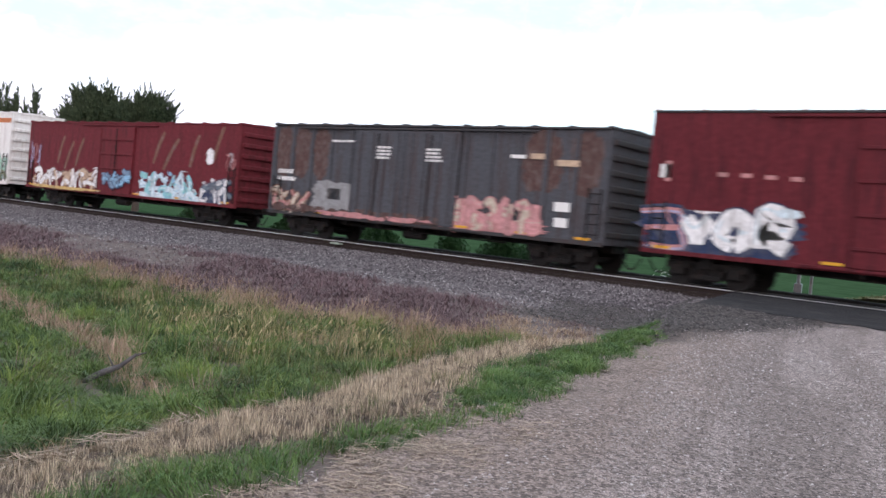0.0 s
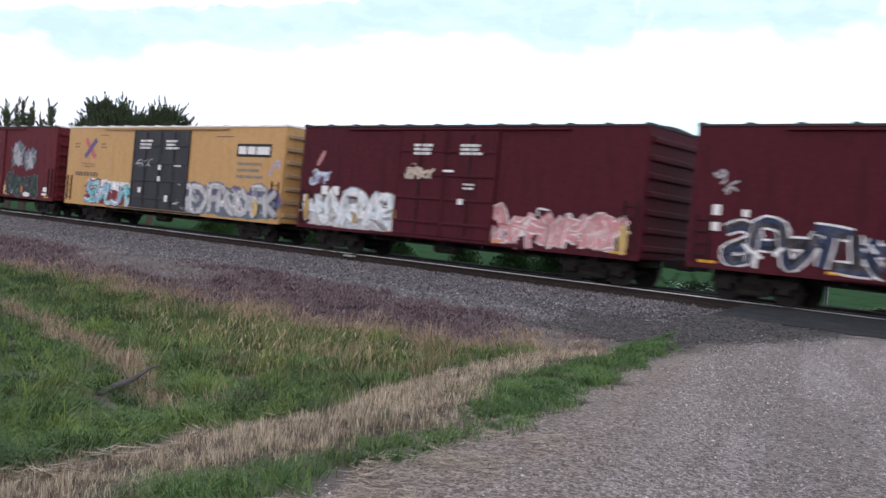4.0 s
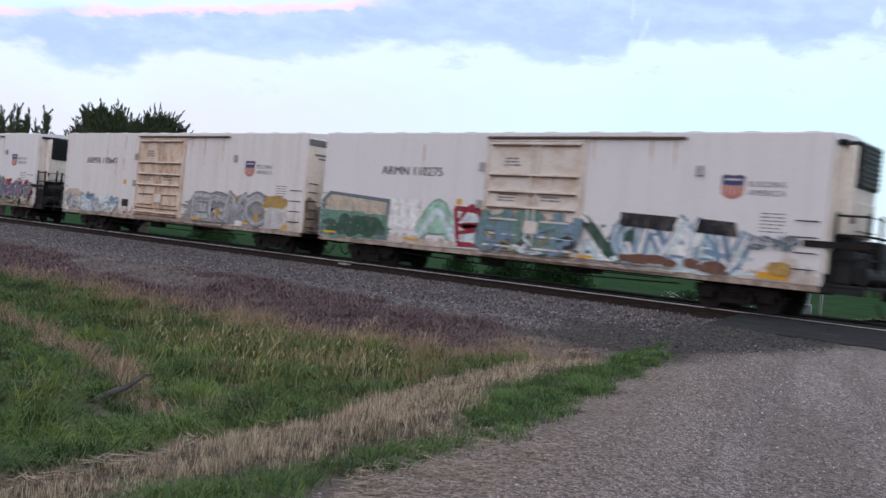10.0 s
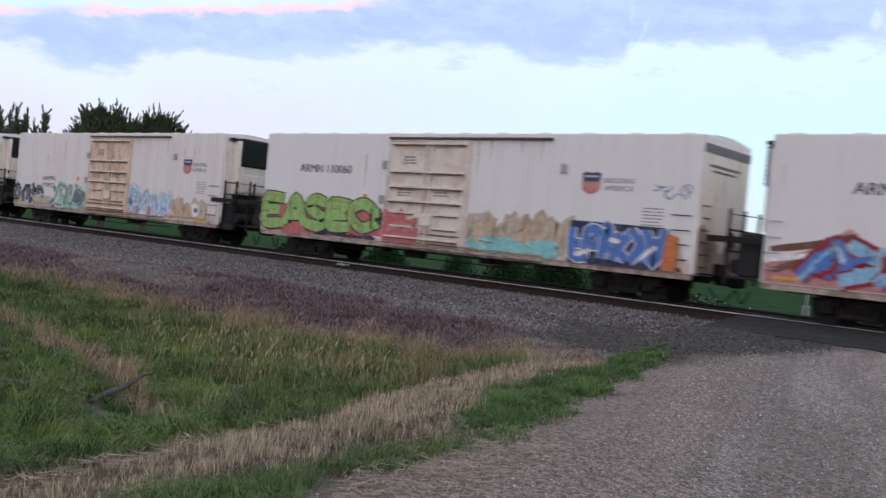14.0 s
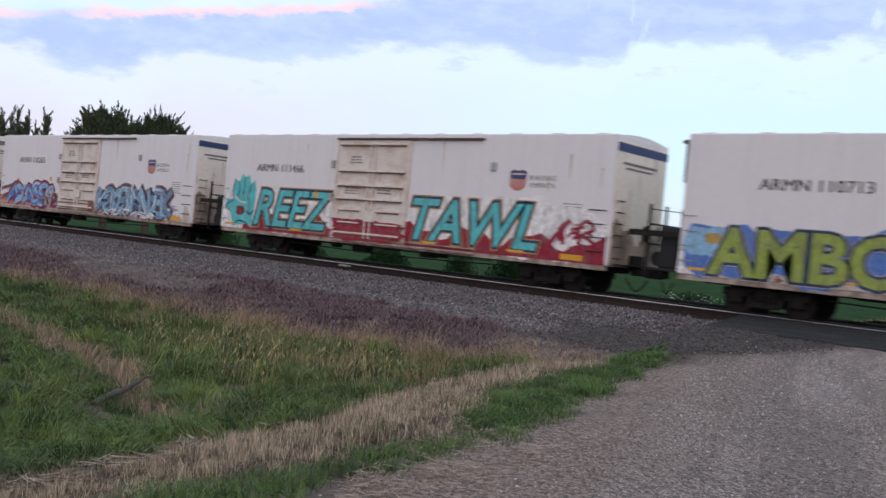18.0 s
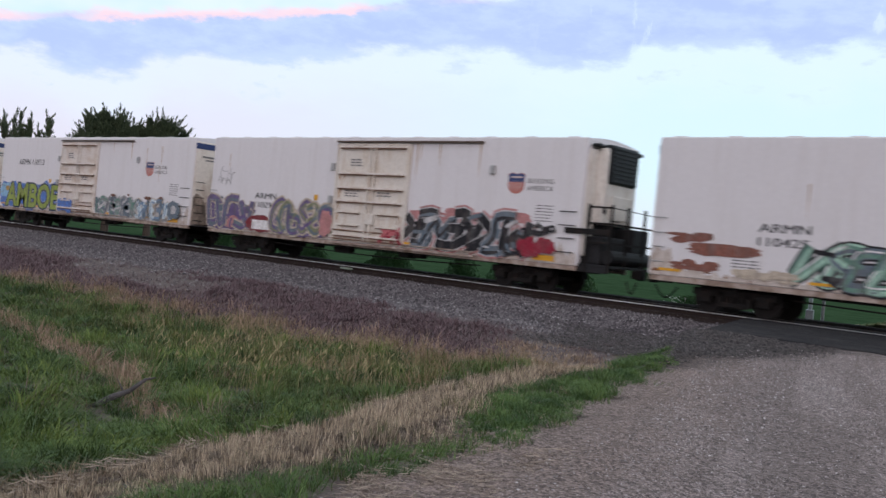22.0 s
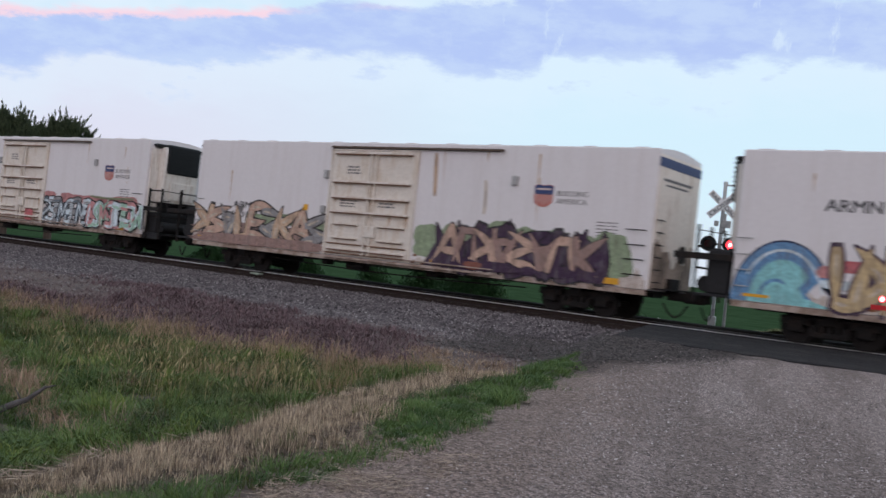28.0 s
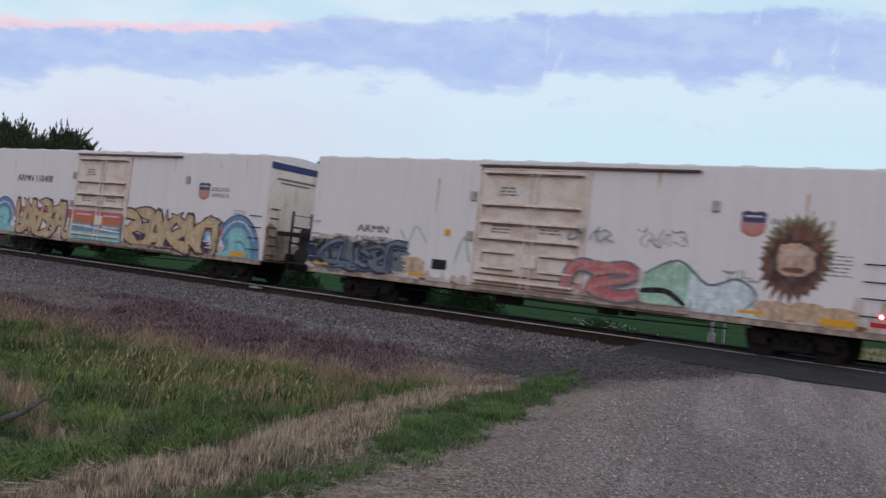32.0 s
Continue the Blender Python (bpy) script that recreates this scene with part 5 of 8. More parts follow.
    part("lower_track", shared("reefer_lowtrack", lowtrack, SILLM), None, car, "rusty lower door track").location = (shift, 0, 0)

    for x, z in ((7.02, 3.72), (7.02, 2.42), (15.12, 3.78)):
        part("door_stop", shared("reefer_stop", lambda: box(B(), 0.0, 0.20, -SIDE - 0.09, -SIDE, 0.0, 0.30, 0.02), GALV), None, car).location = (x + shift, 0, z)

    # markings
    if low:
        lettered(car, "ARMN", 2.25 + shift, 3.68 + shift, 2.42, 2.66)
        lettered(car, number, 2.25 + shift, 3.68 + shift, 2.04, 2.28)
    else:
        lettered(car, "ARMN " + number, 2.25 + shift, 5.30 + shift, 3.48, 3.80)
    emblem(car, 16.28 + shift * 0.97, 3.50, 0.70, 0.72)
    lettered(car, "BUILDING", 16.75 + shift * 0.97, 17.80 + shift * 0.97, 3.52, 3.68, LETTERG, 0.012, "slogan"), lettered(car, "AMERICA", 16.75 + shift * 0.97, 17.80 + shift * 0.97, 3.28, 3.44, LETTERG, 0.012, "slogan")
    part("data_stencil", shared("reefer_stencil", lambda: _rect_bm(lines_of_text(18.2, 18.95, 2.82, 6, 0.035, 0.10, 5) + lines_of_text(2.6, 3.6, 1.60, 3, 0.04, 0.09, 8), -SIDE - 0.004), LETTERG), None, car, kind="stuff")
    for x in (0.35, 4.8, 12.2, 16.1):
        part("reflector", shared("reefer_reflector", lambda: _rect_bm([(0, 0.70, 1.10, 1.18)], -SIDE - 0.018), SAFETY), None, car).location = (x, 0, 0)
    part("placard", shared("reefer_placard", lambda: _rect_bm([(6.10, 6.34, 2.50, 2.72)], -SIDE - 0.02), SAFETY), None, car).location = (shift, 0, 0)
    part("placard", shared("reefer_placard_low", lambda: _rect_bm([(18.25, 19.1, 1.02, 1.20)], -SIDE - 0.020), SAFETY), None, car)
    grab_irons(car, 19.20, 19.78, (1.36, 1.80, 2.22, 2.66), SOOT)
    grab_irons(car, 0.10, 0.45, (1.36, 1.80, 2.22, 2.66), GALV)

    streaks(car, int(abs(left) * 10), old, shift)
    # ends
    for x, way, side in ((L, 1, "R"), (0.0, -1, "L")):
        if side == unit:
            cooling_end(car, x, way)
            coupler(car, x + way * 1.1, way, 0.35)
        else:
            e = part("end_panel", shared("reefer_end", lambda: box(B(), -0.012, 0.012, -SIDE + 0.06, SIDE - 0.06, 1.0, 4.9, 0.004), GRIME), None, car, "rusty dented end panel")
            e.location = (x + way * 0.012, 0, 0)
            s = part("end_stripe", shared("reefer_end_stripe" + str(stripe), lambda: box(B(), -0.016, 0.016, -SIDE + 0.05, SIDE - 0.05, 4.55, 4.82, 0.004), BLUESTRIPE if stripe else FADESTRIPE), None, car, "blue stripe across the end" if stripe else "faded grey stripe across the end")
            s.location = (x + way * 0.022, 0, 0)
            def soot():
                bm = B()
                rr = random.Random(4)
                pts = [(-1.5, 0.99)] + [(-1.5 + 3.0 * q / 40, 2.05 + 0.30 * math.sin(q * 0.16 + 1) + 0.14 * math.sin(q * 0.55) + rr.uniform(-0.05, 0.05)) for q in range(41)] + [(1.5, 0.99)]
                f = bm.faces.new([bm.verts.new((0, a, b)) for a, b in pts])
                return bm
            q = part("end_soot", shared("reefer_end_soot", soot, ENDSOOT), None, car, "soot and rust low on the end")
            q.location = (x + way * 0.029, 0, 0)
            k = part("end_text", shared("reefer_end_text", lambda: _end_bars([(-1.2, 0.9, 4.16, 4.24), (-1.0, 0.6, 4.02, 4.08)]), LETTERG), None, car)
            k.location = (x + way * 0.03, 0, 0)
            for nm, fn, lb in (("brake_wheel", brake_wheel, "black brake wheel"), ("end_step", lambda: box(B(), 0.02, 0.36, -1.3, 1.3, 1.00, 1.04), ""), ("brake_box", lambda: box(B(), 0.03, 0.18, -0.35, 0.35, 0.95, 1.35, 0.02), "")):
                g = part(nm, shared("reefer_" + nm, fn, SOOT), None, car, lb)
                g.location, g.rotation_euler = (x, 0, 0), (0, 0, 0 if way > 0 else math.pi)
            for i in range(6):
                g = part("end_rung", shared("reefer_end_rung", lambda: rod(B(), (0.07, -1.40, 0), (0.07, -0.95, 0), 0.018, 6), SOOT), None, car)
                g.location, g.rotation_euler = (x, 0, 1.2 + i * 0.36), (0, 0, 0 if way > 0 else math.pi)
            coupler(car, x, way, 0.70)
    return car


def streaks(car, seed, old, shift):
    """Rust that runs down from the door track, seams and roof edge, and spots along the sill."""
    rnd = random.Random(seed)
    bm = B()
    for i in range(11 if old else 5):
        x = rnd.choice((rnd.uniform(11.4, 14.7) + shift, rnd.uniform(11.4, 14.7) + shift, rnd.uniform(0.3, 7.0), rnd.uniform(14.9 + shift, 19.7)))
        top = 4.82 if 11.3 < x - shift < 14.75 else rnd.uniform(3.6, 5.0)
        n = rnd.uniform(0.3, 1.5)
        w = rnd.uniform(0.015, 0.045)
        sheet(bm, [(x - w, top), (x + w, top), (x + w * 0.6, top - n * 0.6), (x + w * 0.15, top - n), (x - w * 0.3, top - n * 0.7)], -SIDE - 0.0035 - 0.00005 * i, 0)
    for i in range(34 if old else 18):
        x, z = rnd.uniform(0.2, 19.7), 1.0 + abs(rnd.gauss(0, 0.10))
        if not 7.2 < x - shift < 11.4:
            sheet(bm, blob(x, z, rnd.uniform(0.05, 0.35), rnd.uniform(0.03, 0.14), seed + i, n=10, rough=0.25), -SIDE - 0.0046 - 0.00005 * i, 1)
    part("rust_stain", bm, (STAIN, RUST), car, "rust streaks and spots", kind="stuff")
    for x0, x1 in ((0.05, 7.2 + shift), (11.4 + shift, 19.9)):
        edge, x = [(x0, 0.97)], x0
        while x < x1:
            peak = rnd.uniform(0.05, 0.42) * (1.4 if old else 1.0) * (2.2 if x < 0.7 or x > 18.8 else 1.0)
            edge.append((x, 0.97 + peak))
            x += rnd.uniform(0.06, 0.22)
        bm = B()
        sheet(bm, edge + [(x1, 1.2), (x1, 0.97)], -SIDE - 0.0022, 0)
        part("dirt_splash", bm, (DIRT,), car, "brown dirt splashed along the sill")
    bm = B()
    for i in range(26 if old else 12):
        x = rnd.choice((7.62, 9.42, 11.0, rnd.uniform(7.6, 11.0))) + rnd.uniform(-0.1, 0.1) + shift
        top = rnd.choice((3.58, 3.02, 2.5, 2.07, 2.5, 3.02))
        n, w = rnd.uniform(0.15, 0.55), rnd.uniform(0.02, 0.09)
        sheet(bm, [(x - w, top), (x + w, top), (x + w * 0.5, top - n * 0.6), (x, top - n), (x - w * 0.5, top - n * 0.7)], -SIDE - 0.058 - 0.0001 * i, 0)
    part("door_stain", bm, (STAIN,), car, "rust stains on the door", kind="stuff")


def _rect_bm(rows, y):
    bm = B()
    for x0, x1, z0, z1 in rows:
        sheet(bm, [(x0, z0), (x1, z0), (x1, z1), (x0, z1)], y)
    return bm


def _end_bars(rows):
    bm = B()
    for y0, y1, z0, z1 in rows:
        box(bm, -0.004, 0.004, y0, y1, z0, z1)
    return bm


def brake_wheel():
    bm = B()
    rod(bm, (0.06, 0.55, 2.1), (0.10, 0.55, 2.1), 0.27, 20), rod(bm, (0.0, 0.55, 2.1), (0.14, 0.55, 2.1), 0.05, 8)
    return bm


def cooling_end(car, x, way):
    """White cooling machine with a black grille, on a railed black platform at the car's end."""
    e = part("cooling_unit", shared("cool_housing", cool_housing, mat("white_machine_housing", (0.70, 0.67, 0.63), 0.5, spread=0.1, spot=(0.35, 0.25, 0.18), spot_amount=0.5, spot_scale=STREAK)), None, car, "rounded white cooling machine housing")
    for nm, key, fn, m, lb in (("grille", "cool_grille", cool_grille, GRILLE, "black louvred grille"), ("recess", "cool_recess", lambda: box(B(), 0.0, 0.06, -1.42, 1.42, 1.05, 2.50, 0.01), BLACK, ""), ("latch", "cool_latch", lambda: box(B(), 0.42, 0.52, -1.06, -1.0, 2.70, 2.86, 0.01), BLACK, "")):
        part(nm, shared(key, fn, m), None, e, lb)
    p = part("platform", shared("cool_platform", lambda: box(B(), 0.0, 1.12, -1.52, 1.52, 0.98, 1.06, 0.01), BLACK), None, car, "black end platform")
    g = part("generator", shared("cool_generator", cool_generator, BLACK), None, car, "black generator box and fuel tank")
    r = part("railing", shared("cool_railing", lambda: rod(B(), (1.08, -1.52, 2.86), (1.08, 1.5, 2.80), 0.014, 6), SOOT), None, car, "black tubular railing")
    for px, py in ((0.25, -1.52), (1.08, -1.52), (1.08, 1.5), (1.08, -0.55), (1.08, 0.5)):
        part("rail_post", shared("rail_post", lambda: box(B(), -0.035, 0.035, -0.035, 0.035, 0.8, 2.95), SOOT), None, r).location = (px, py, 0)
    for z in (1.75, 2.35, 2.86):
        part("side_rail", shared("side_rail", lambda: box(B(), 0.25, 1.08, -1.54, -1.50, -0.03, 0.03), SOOT), None, r).location = (0, 0, z)
    for z in (1.75, 2.35):
        part("end_rail", shared("end_rail", lambda: box(B(), 1.06, 1.10, -1.52, 1.5, -0.03, 0.03), SOOT), None, r).location = (0, 0, z)
    for i in range(5):
        part("rung", shared("end_ladder_rung", lambda: rod(B(), (1.1, -1.52, 0), (1.1, -1.10, 0), 0.016, 6), SOOT), None, r).location = (0, 0, 1.0 + i * 0.36)
    b = part("side_beam", shared("cool_beam", lambda: box(B(), -0.55, 1.14, -1.66, -1.605, 1.98, 2.16, 0.01), SOOT), None, car, "dark beam across the corner")
    for o in (e, p, g, r, b):
        o.location = (x, 0, 0)
        if way < 0:
            o.rotation_euler = (0, 0, math.pi)
    if way < 0:
        b.location, b.rotation_euler = (x - 1.13, 0, 0), (0, 0, 0)


def cool_housing():
    bm = B()
    box(bm, 0.0, 0.44, -1.10, 0.80, 2.35, 4.80, 0.10)
    box(bm, 0.0, 0.10, -1.50, -1.0, 1.3, 4.70, 0.03)
    box(bm, 0.40, 0.50, -0.7, 0.6, 2.52, 3.30, 0.03)
    return bm


def cool_grille():
    bm = B()
    box(bm, 0.22, 0.52, -0.95, 0.75, 3.66, 4.92, 0.08)
    for i in range(9):
        z = 3.74 + i * 0.13
        box(bm, 0.50, 0.56, -0.85, 0.65, z, z + 0.05)
    box(bm, 0.0, 0.30, -1.40, 1.40, 4.78, 4.90, 0.05)
    return bm


def cool_generator():
    bm = B()
    box(bm, 0.08, 0.70, -1.40, 0.2, 1.06, 1.95, 0.05), box(bm, 0.15, 0.8, 0.35, 1.35, 1.06, 2.3, 0.05)
    rod(bm, (0.9, -1.3, 1.32), (0.9, 1.2, 1.32), 0.22, 14), rod(bm, (0.3, -0.6, 1.95), (0.3, -0.6, 2.45), 0.06, 8)
    box(bm, -0.1, 1.1, -1.5, -1.4, 0.80, 1.0)
    return bm


def boxcar(left, L, H, paint, label, doors, ribs=0, end=None, roof=None, wheels=(1.9, 1.9), door_paint=None, side_y=SIDE, leaves=1, trim=None, ladder_x=0.25, top_strip=None):
    """Freight boxcar with sliding door leaves between doors[0] and doors[1]."""
    car = thing("boxcar", label, "railcar", "cars of the passing train", (left, TRACK_Y, 0))
    CARS.append((car, left))
    deep = 0.06 if ribs else 0.0
    bm = box(B(), 0.0, L, -side_y + deep, side_y - deep, 0.92, H - 0.10, 0.03)
    part("body", bm, paint, car, "ribbed steel body" if ribs else "smooth steel body")
    if ribs:
        for i in range(ribs + 1):
            x = 0.10 + (L - 0.2) * i / ribs
            if not doors[0] - 0.1 < x < doors[1] + 0.1:
                part("side_post", shared("side_post%.2f%s" % (H, paint.name), lambda: box(B(), -0.085, 0.085, -side_y, -side_y + deep + 0.01, 0.95, H - 0.14, 0.012), paint), None, car).location = (x, 0, 0)
    else:
        n = int(L / 0.62)
        for i in range(1, n):
            x = L * i / n
            if not doors[0] < x < doors[1]:
                part("seam", shared("boxcar_seam%.2f%s" % (H, paint.name), lambda: box(B(), -0.010, 0.010, -side_y - 0.003, -side_y + 0.02, 1.05, H - 0.2), paint), None, car).location = (x, 0, 0)
    bm = B()
    a = [bm.verts.new((-0.03, -side_y - 0.02 + 2 * (side_y + 0.02) * k / 6, H - 0.10 + 0.14 * math.sin(math.pi * k / 6))) for k in range(7)]
    b = [bm.verts.new((L + 0.03, v.co.y, v.co.z)) for v in a]
    for k in range(6):
        bm.faces.new((a[k], b[k], b[k + 1], a[k + 1]))
    bm.faces.new([bm.verts.new(v.co) for v in a]), bm.faces.new([bm.verts.new(v.co) for v in b])
    n = int(L / 1.35)
    for i in range(n + 1):
        x = 0.1 + (L - 0.2) * i / n
        box(bm, x - 0.10, x + 0.10, -side_y - 0.01, side_y + 0.01, H - 0.09, H - 0.01, 0.012)
    bmesh.ops.recalc_face_normals(bm, faces=bm.faces[:])
    part("roof", bm, roof or paint, car, "ribbed metal roof")
    part("roof_rail", box(B(), 0.0, L, -side_y - 0.035, -side_y + 0.03, H - 0.13, H - 0.06, 0.01), top_strip or roof or paint, car)
    part("side_sill", box(box(B(), 0.0, L, -side_y - 0.015, -side_y + 0.09, 0.86, 0.99, 0.01), 0.0, L, side_y - 0.09, side_y + 0.015, 0.86, 0.99, 0.01), trim or paint, car)
    # corrugated ends
    for x, way in ((L, 1), (0.0, -1)):
        bm = B()
        nr = 7
        for i in range(nr):
            z = 1.25 + (H - 1.75) * i / (nr - 1)
            box(bm, x - 0.02 if way > 0 else x - 0.09, x + 0.09 if way > 0 else x + 0.02, -side_y + 0.14, side_y - 0.14, z - 0.10, z + 0.10, 0.045)
        part("end_corrugation", bm, end or paint, car, "pressed horizontal corrugations")
        coupler(car, x, way, 0.66)
    ladder(car, L - 0.62, L - 0.18, 1.05, 2.65, -side_y - 0.0, 5, SOOT)
    ladder(car, ladder_x, ladder_x + 0.42, 1.05, 2.4, -side_y - 0.0, 4, SOOT)
    bm = box(B(), 0.3, L - 0.3, -0.4, 0.4, 0.68, 0.93)
    for k in range(5):
        x = L * (0.28 + 0.11 * k)
        box(bm, x - 0.07, x + 0.07, -side_y + 0.15, side_y - 0.15, 0.74, 0.93)
    rod(bm, (L * 0.45, -0.9, 0.60), (L * 0.45 + 1.0, -0.9, 0.60), 0.18, 12)
    rod(bm, (4.0, -1.1, 0.70), (L - 4.0, -1.1, 0.66), 0.022, 6)
    part("underframe", bm, SOOT, car, "black underframe")
    bogie(car, wheels[0]), bogie(car, L - wheels[1])
    # door leaves
    dp = door_paint or paint
    w = (doors[1] - doors[0]) / leaves
    for i in range(leaves):
        x0, x1 = doors[0] + w * i + 0.02, doors[0] + w * (i + 1) - 0.02
        d = part("door", box(B(), x0, x1, -side_y - 0.06, -side_y + 0.02, 1.0, H - 0.28, 0.012), dp, car, "sliding door leaf")
        for k in range(4 if ribs else 0):
            x = x0 + (x1 - x0) * (k + 0.5) / 4
            part("door_rib", box(B(), x - 0.07, x + 0.07, -side_y - 0.11, -side_y - 0.05, 1.1, H - 0.35, 0.01), dp, d)
        for k in range(0 if ribs else 4):
            z = 1.5 + (H - 2.0) * k / 3.6
            part("door_rib", box(B(), x0 + 0.1, x1 - 0.1, -side_y - 0.11, -side_y - 0.05, z - 0.045, z + 0.045, 0.01), dp, d)
        for x in (x0 + 0.04, x1 - 0.04):
            part("door_edge", box(B(), x - 0.04, x + 0.04, -side_y - 0.09, -side_y - 0.05, 1.02, H - 0.30, 0.008), dp, d)
        part("lock_rod", rod(B(), ((x0 + x1) / 2, -side_y - 0.10, 1.1), ((x0 + x1) / 2, -side_y - 0.10, H - 0.4), 0.025, 6), SOOT if dp is not BLACKDOOR else dp, d)
    part("door_track", box(B(), doors[0] - (doors[1] - doors[0]) * 0.6, doors[1] + (doors[1] - doors[0]) * 0.6, -side_y - 0.10, -side_y, H - 0.25, H - 0.19, 0.01), end or dp, car)
    part("lower_track", box(B(), doors[0] - 1.2, doors[1] + 1.2, -side_y - 0.09, -side_y, 0.90, 0.97, 0.01), trim or dp, car)
    return car


def reflectors(car, L, zs=(1.02, 1.10), n=6, y=-SIDE - 0.018, skip=()):
    for i in range(n):
        if i not in skip:
            part("reflector", shared("boxcar_reflector", lambda: _rect_bm([(0, 0.55, *zs)], y), SAFETY), None, car).location = (0.4 + (L - 1.4) * i / (n - 1), 0, 0)

# cars in running order
def train():
    c = boxcar(-278.0, 17.4, 5.12, CREAM, "white boxcar with an orange-red stripe under the roof", (6, 9))
    rects(c, "stripe", spray("orange"), [(0.0, 17.38, 4.45, 4.72)], label="orange-red stripe")
    art(c, [("wild", (13.5, 17.2, 1.0, 2.6), 4, ("olive", "mint"), "grey", 3, {})])

    c = boxcar(-258.2, 19.2, 4.60, OXIDE, "faded oxide-red boxcar with graffiti along its sill", (7.7, 10.9), wheels=(2.6, 2.6))
    reflectors(c, 19.2)
    art(c, [("wild", (1.0, 8.0, 0.98, 2.1), 6, ("white", "tan", "white"), "brown", 11, {}), ("cloud", "yellow", 0.9, 7.9, 0.93, 1.08, 2)])
    art(c, [("wild", (8.4, 10.8, 1.3, 2.2), 3, ("denim", "sky"), "navy", 12, {})], y=-SIDE - 0.125)
    art(c, [("cloud", "ice", 11.5, 17.0, 0.95, 1.25, 5), ("wild", (11.6, 16.2, 1.0, 2.4), 5, ("ice", "aqua", "ice"), "sky", 13, {"weight": 0.36, "line_w": 0.04})])
    art(c, [("cloud", "navy", 16.7, 18.8, 0.95, 1.7, 6), ("wild", (16.7, 18.8, 0.95, 2.1), 3, ("white", "slate"), "navy", 14, {})])
    art(c, [("wild", (0.3, 1.4, 1.9, 3.6), 2, ("lilac", "rose"), None, 15, {"weight": 0.2})])
    art(c, [("cloud", "white", 16.85, 17.4, 2.7, 3.4, 7), ("wild", (18.3, 19.0, 2.4, 3.4), 2, ("rose", "silver"), None, 16, {"weight": 0.2})])
    for x0, x1, z in ((3.4, 4.0, 2.3), (4.2, 5.0, 2.0), (5.3, 6.0, 2.2), (12.6, 13.4, 2.6), (13.5, 14.6, 2.3), (15.6, 16.2, 2.5), (17.4, 18.0, 2.9)):
        art(c, [("line", "brown", [(x0, z), ((x0 + x1) / 2, z + 0.9), (x1, z + 1.5)], 0.22)], label="dark scorched streak")

    c = boxcar(-236.75, 16.2, 4.62, GREY, "dull blue-grey ribbed boxcar with rust and pink graffiti", (4.9, 10.2), ribs=14, end=GREYD, roof=GREYD, leaves=2, door_paint=GREY, trim=GREYD)
    reflectors(c, 16.2, n=7)
    art(c, [("cloud", "rose", 9.7, 13.9, 0.95, 1.45, 3), ("wild", (9.6, 13.8, 0.98, 2.2), 6, ("pink", "beige", "pink"), "rose", 21, {"weight": 0.4})])
    art(c, [("cloud", "grey", 2.7, 5.4, 1.2, 2.3, 4), ("poly", "black", [(3.57, 1.62), (4.3, 1.62), (4.3, 2.05), (3.57, 2.05)]), ("wild", (0.2, 2.4, 1.0, 1.9), 3, ("rose", "beige"), "brown", 22, {})])
    for x0, x1, z in ((6.2, 7.0, 3.75), (8.7, 9.5, 3.72)):
        rects(c, "lettering", LETTERW, lines_of_text(x0, x1, z, 4, 0.08, 0.13, int(x0)), -SIDE - 0.118)
    rects(c, "lettering", LETTERW, lines_of_text(0.5, 1.6, 2.7, 2, 0.16, 0.3, 4) + lines_of_text(3.6, 5.0, 3.95, 1, 0.08, 0.2, 6) + [(12.4, 13.0, 3.5, 3.62), (14.3, 14.9, 1.85, 2.15), (14.35, 14.85, 1.35, 1.65)])
    art(c, [("poly", "tan", [(13.2, 3.5), (13.75, 3.5), (13.75, 3.68), (13.2, 3.68)]), ("poly", "tan", [(14.2, 3.3), (15.1, 3.3), (15.1, 3.5), (14.2, 3.5)])], label="tan paint patches")
    art(c, [("flakes", "darkrust", 0.2, 9.5, 0.95, 1.35, 24), ("flakes", "rose", 3.0, 9.4, 0.96, 1.2, 25)], y=-SIDE - 0.07, label="rust and flaked paint along the sill")
    for x0, x1 in ((0.25, 1.1), (1.35, 2.3), (2.5, 3.4), (12.9, 14.4), (14.7, 15.9)):
        art(c, [("cloud", "darkrust", x0, x1, 2.4, 4.45, int(x0))], y=-SIDE + 0.055, label="rust-brown stained panel")

    c = boxcar(-219.2, 16.2, 5.14, RED, "weathered red boxcar with white and black graffiti", (5.95, 9.9), roof=CREAM, top_strip=GREYD)
    reflectors(c, 16.2, n=4)
    art(c, [("cloud", "navy", 0.05, 4.7, 0.98, 2.2, 2), ("pen", "E", (0.1, 1.3, 1.0, 2.2), ("rose", "lilac"), "navy", 30, {"weight": 0.14}), ("pen", "YOR", (1.25, 4.5, 0.98, 2.36), ("white",), "navy", 31, {"weight": 0.36, "line_w": 0.05, "swell": 0.75, "shine": "ice", "plain": True}), ("cloud", "ice", 4.0, 4.7, 2.15, 2.4, 9)])
    art(c, [("flakes", "slate", 10.7, 12.3, 2.5, 4.35, 3), ("flakes", "silver", 10.9, 12.2, 2.7, 4.2, 8), ("flakes", "slate", 12.4, 14.0, 2.4, 3.9, 5), ("flakes", "silver", 12.6, 13.8, 2.6, 3.7, 9), ("wild", (10.8, 13.8, 2.4, 4.0), 3, ("slate", "silver"), None, 34, {"weight": 0.10})], label="faded silvery sprayed graffiti")
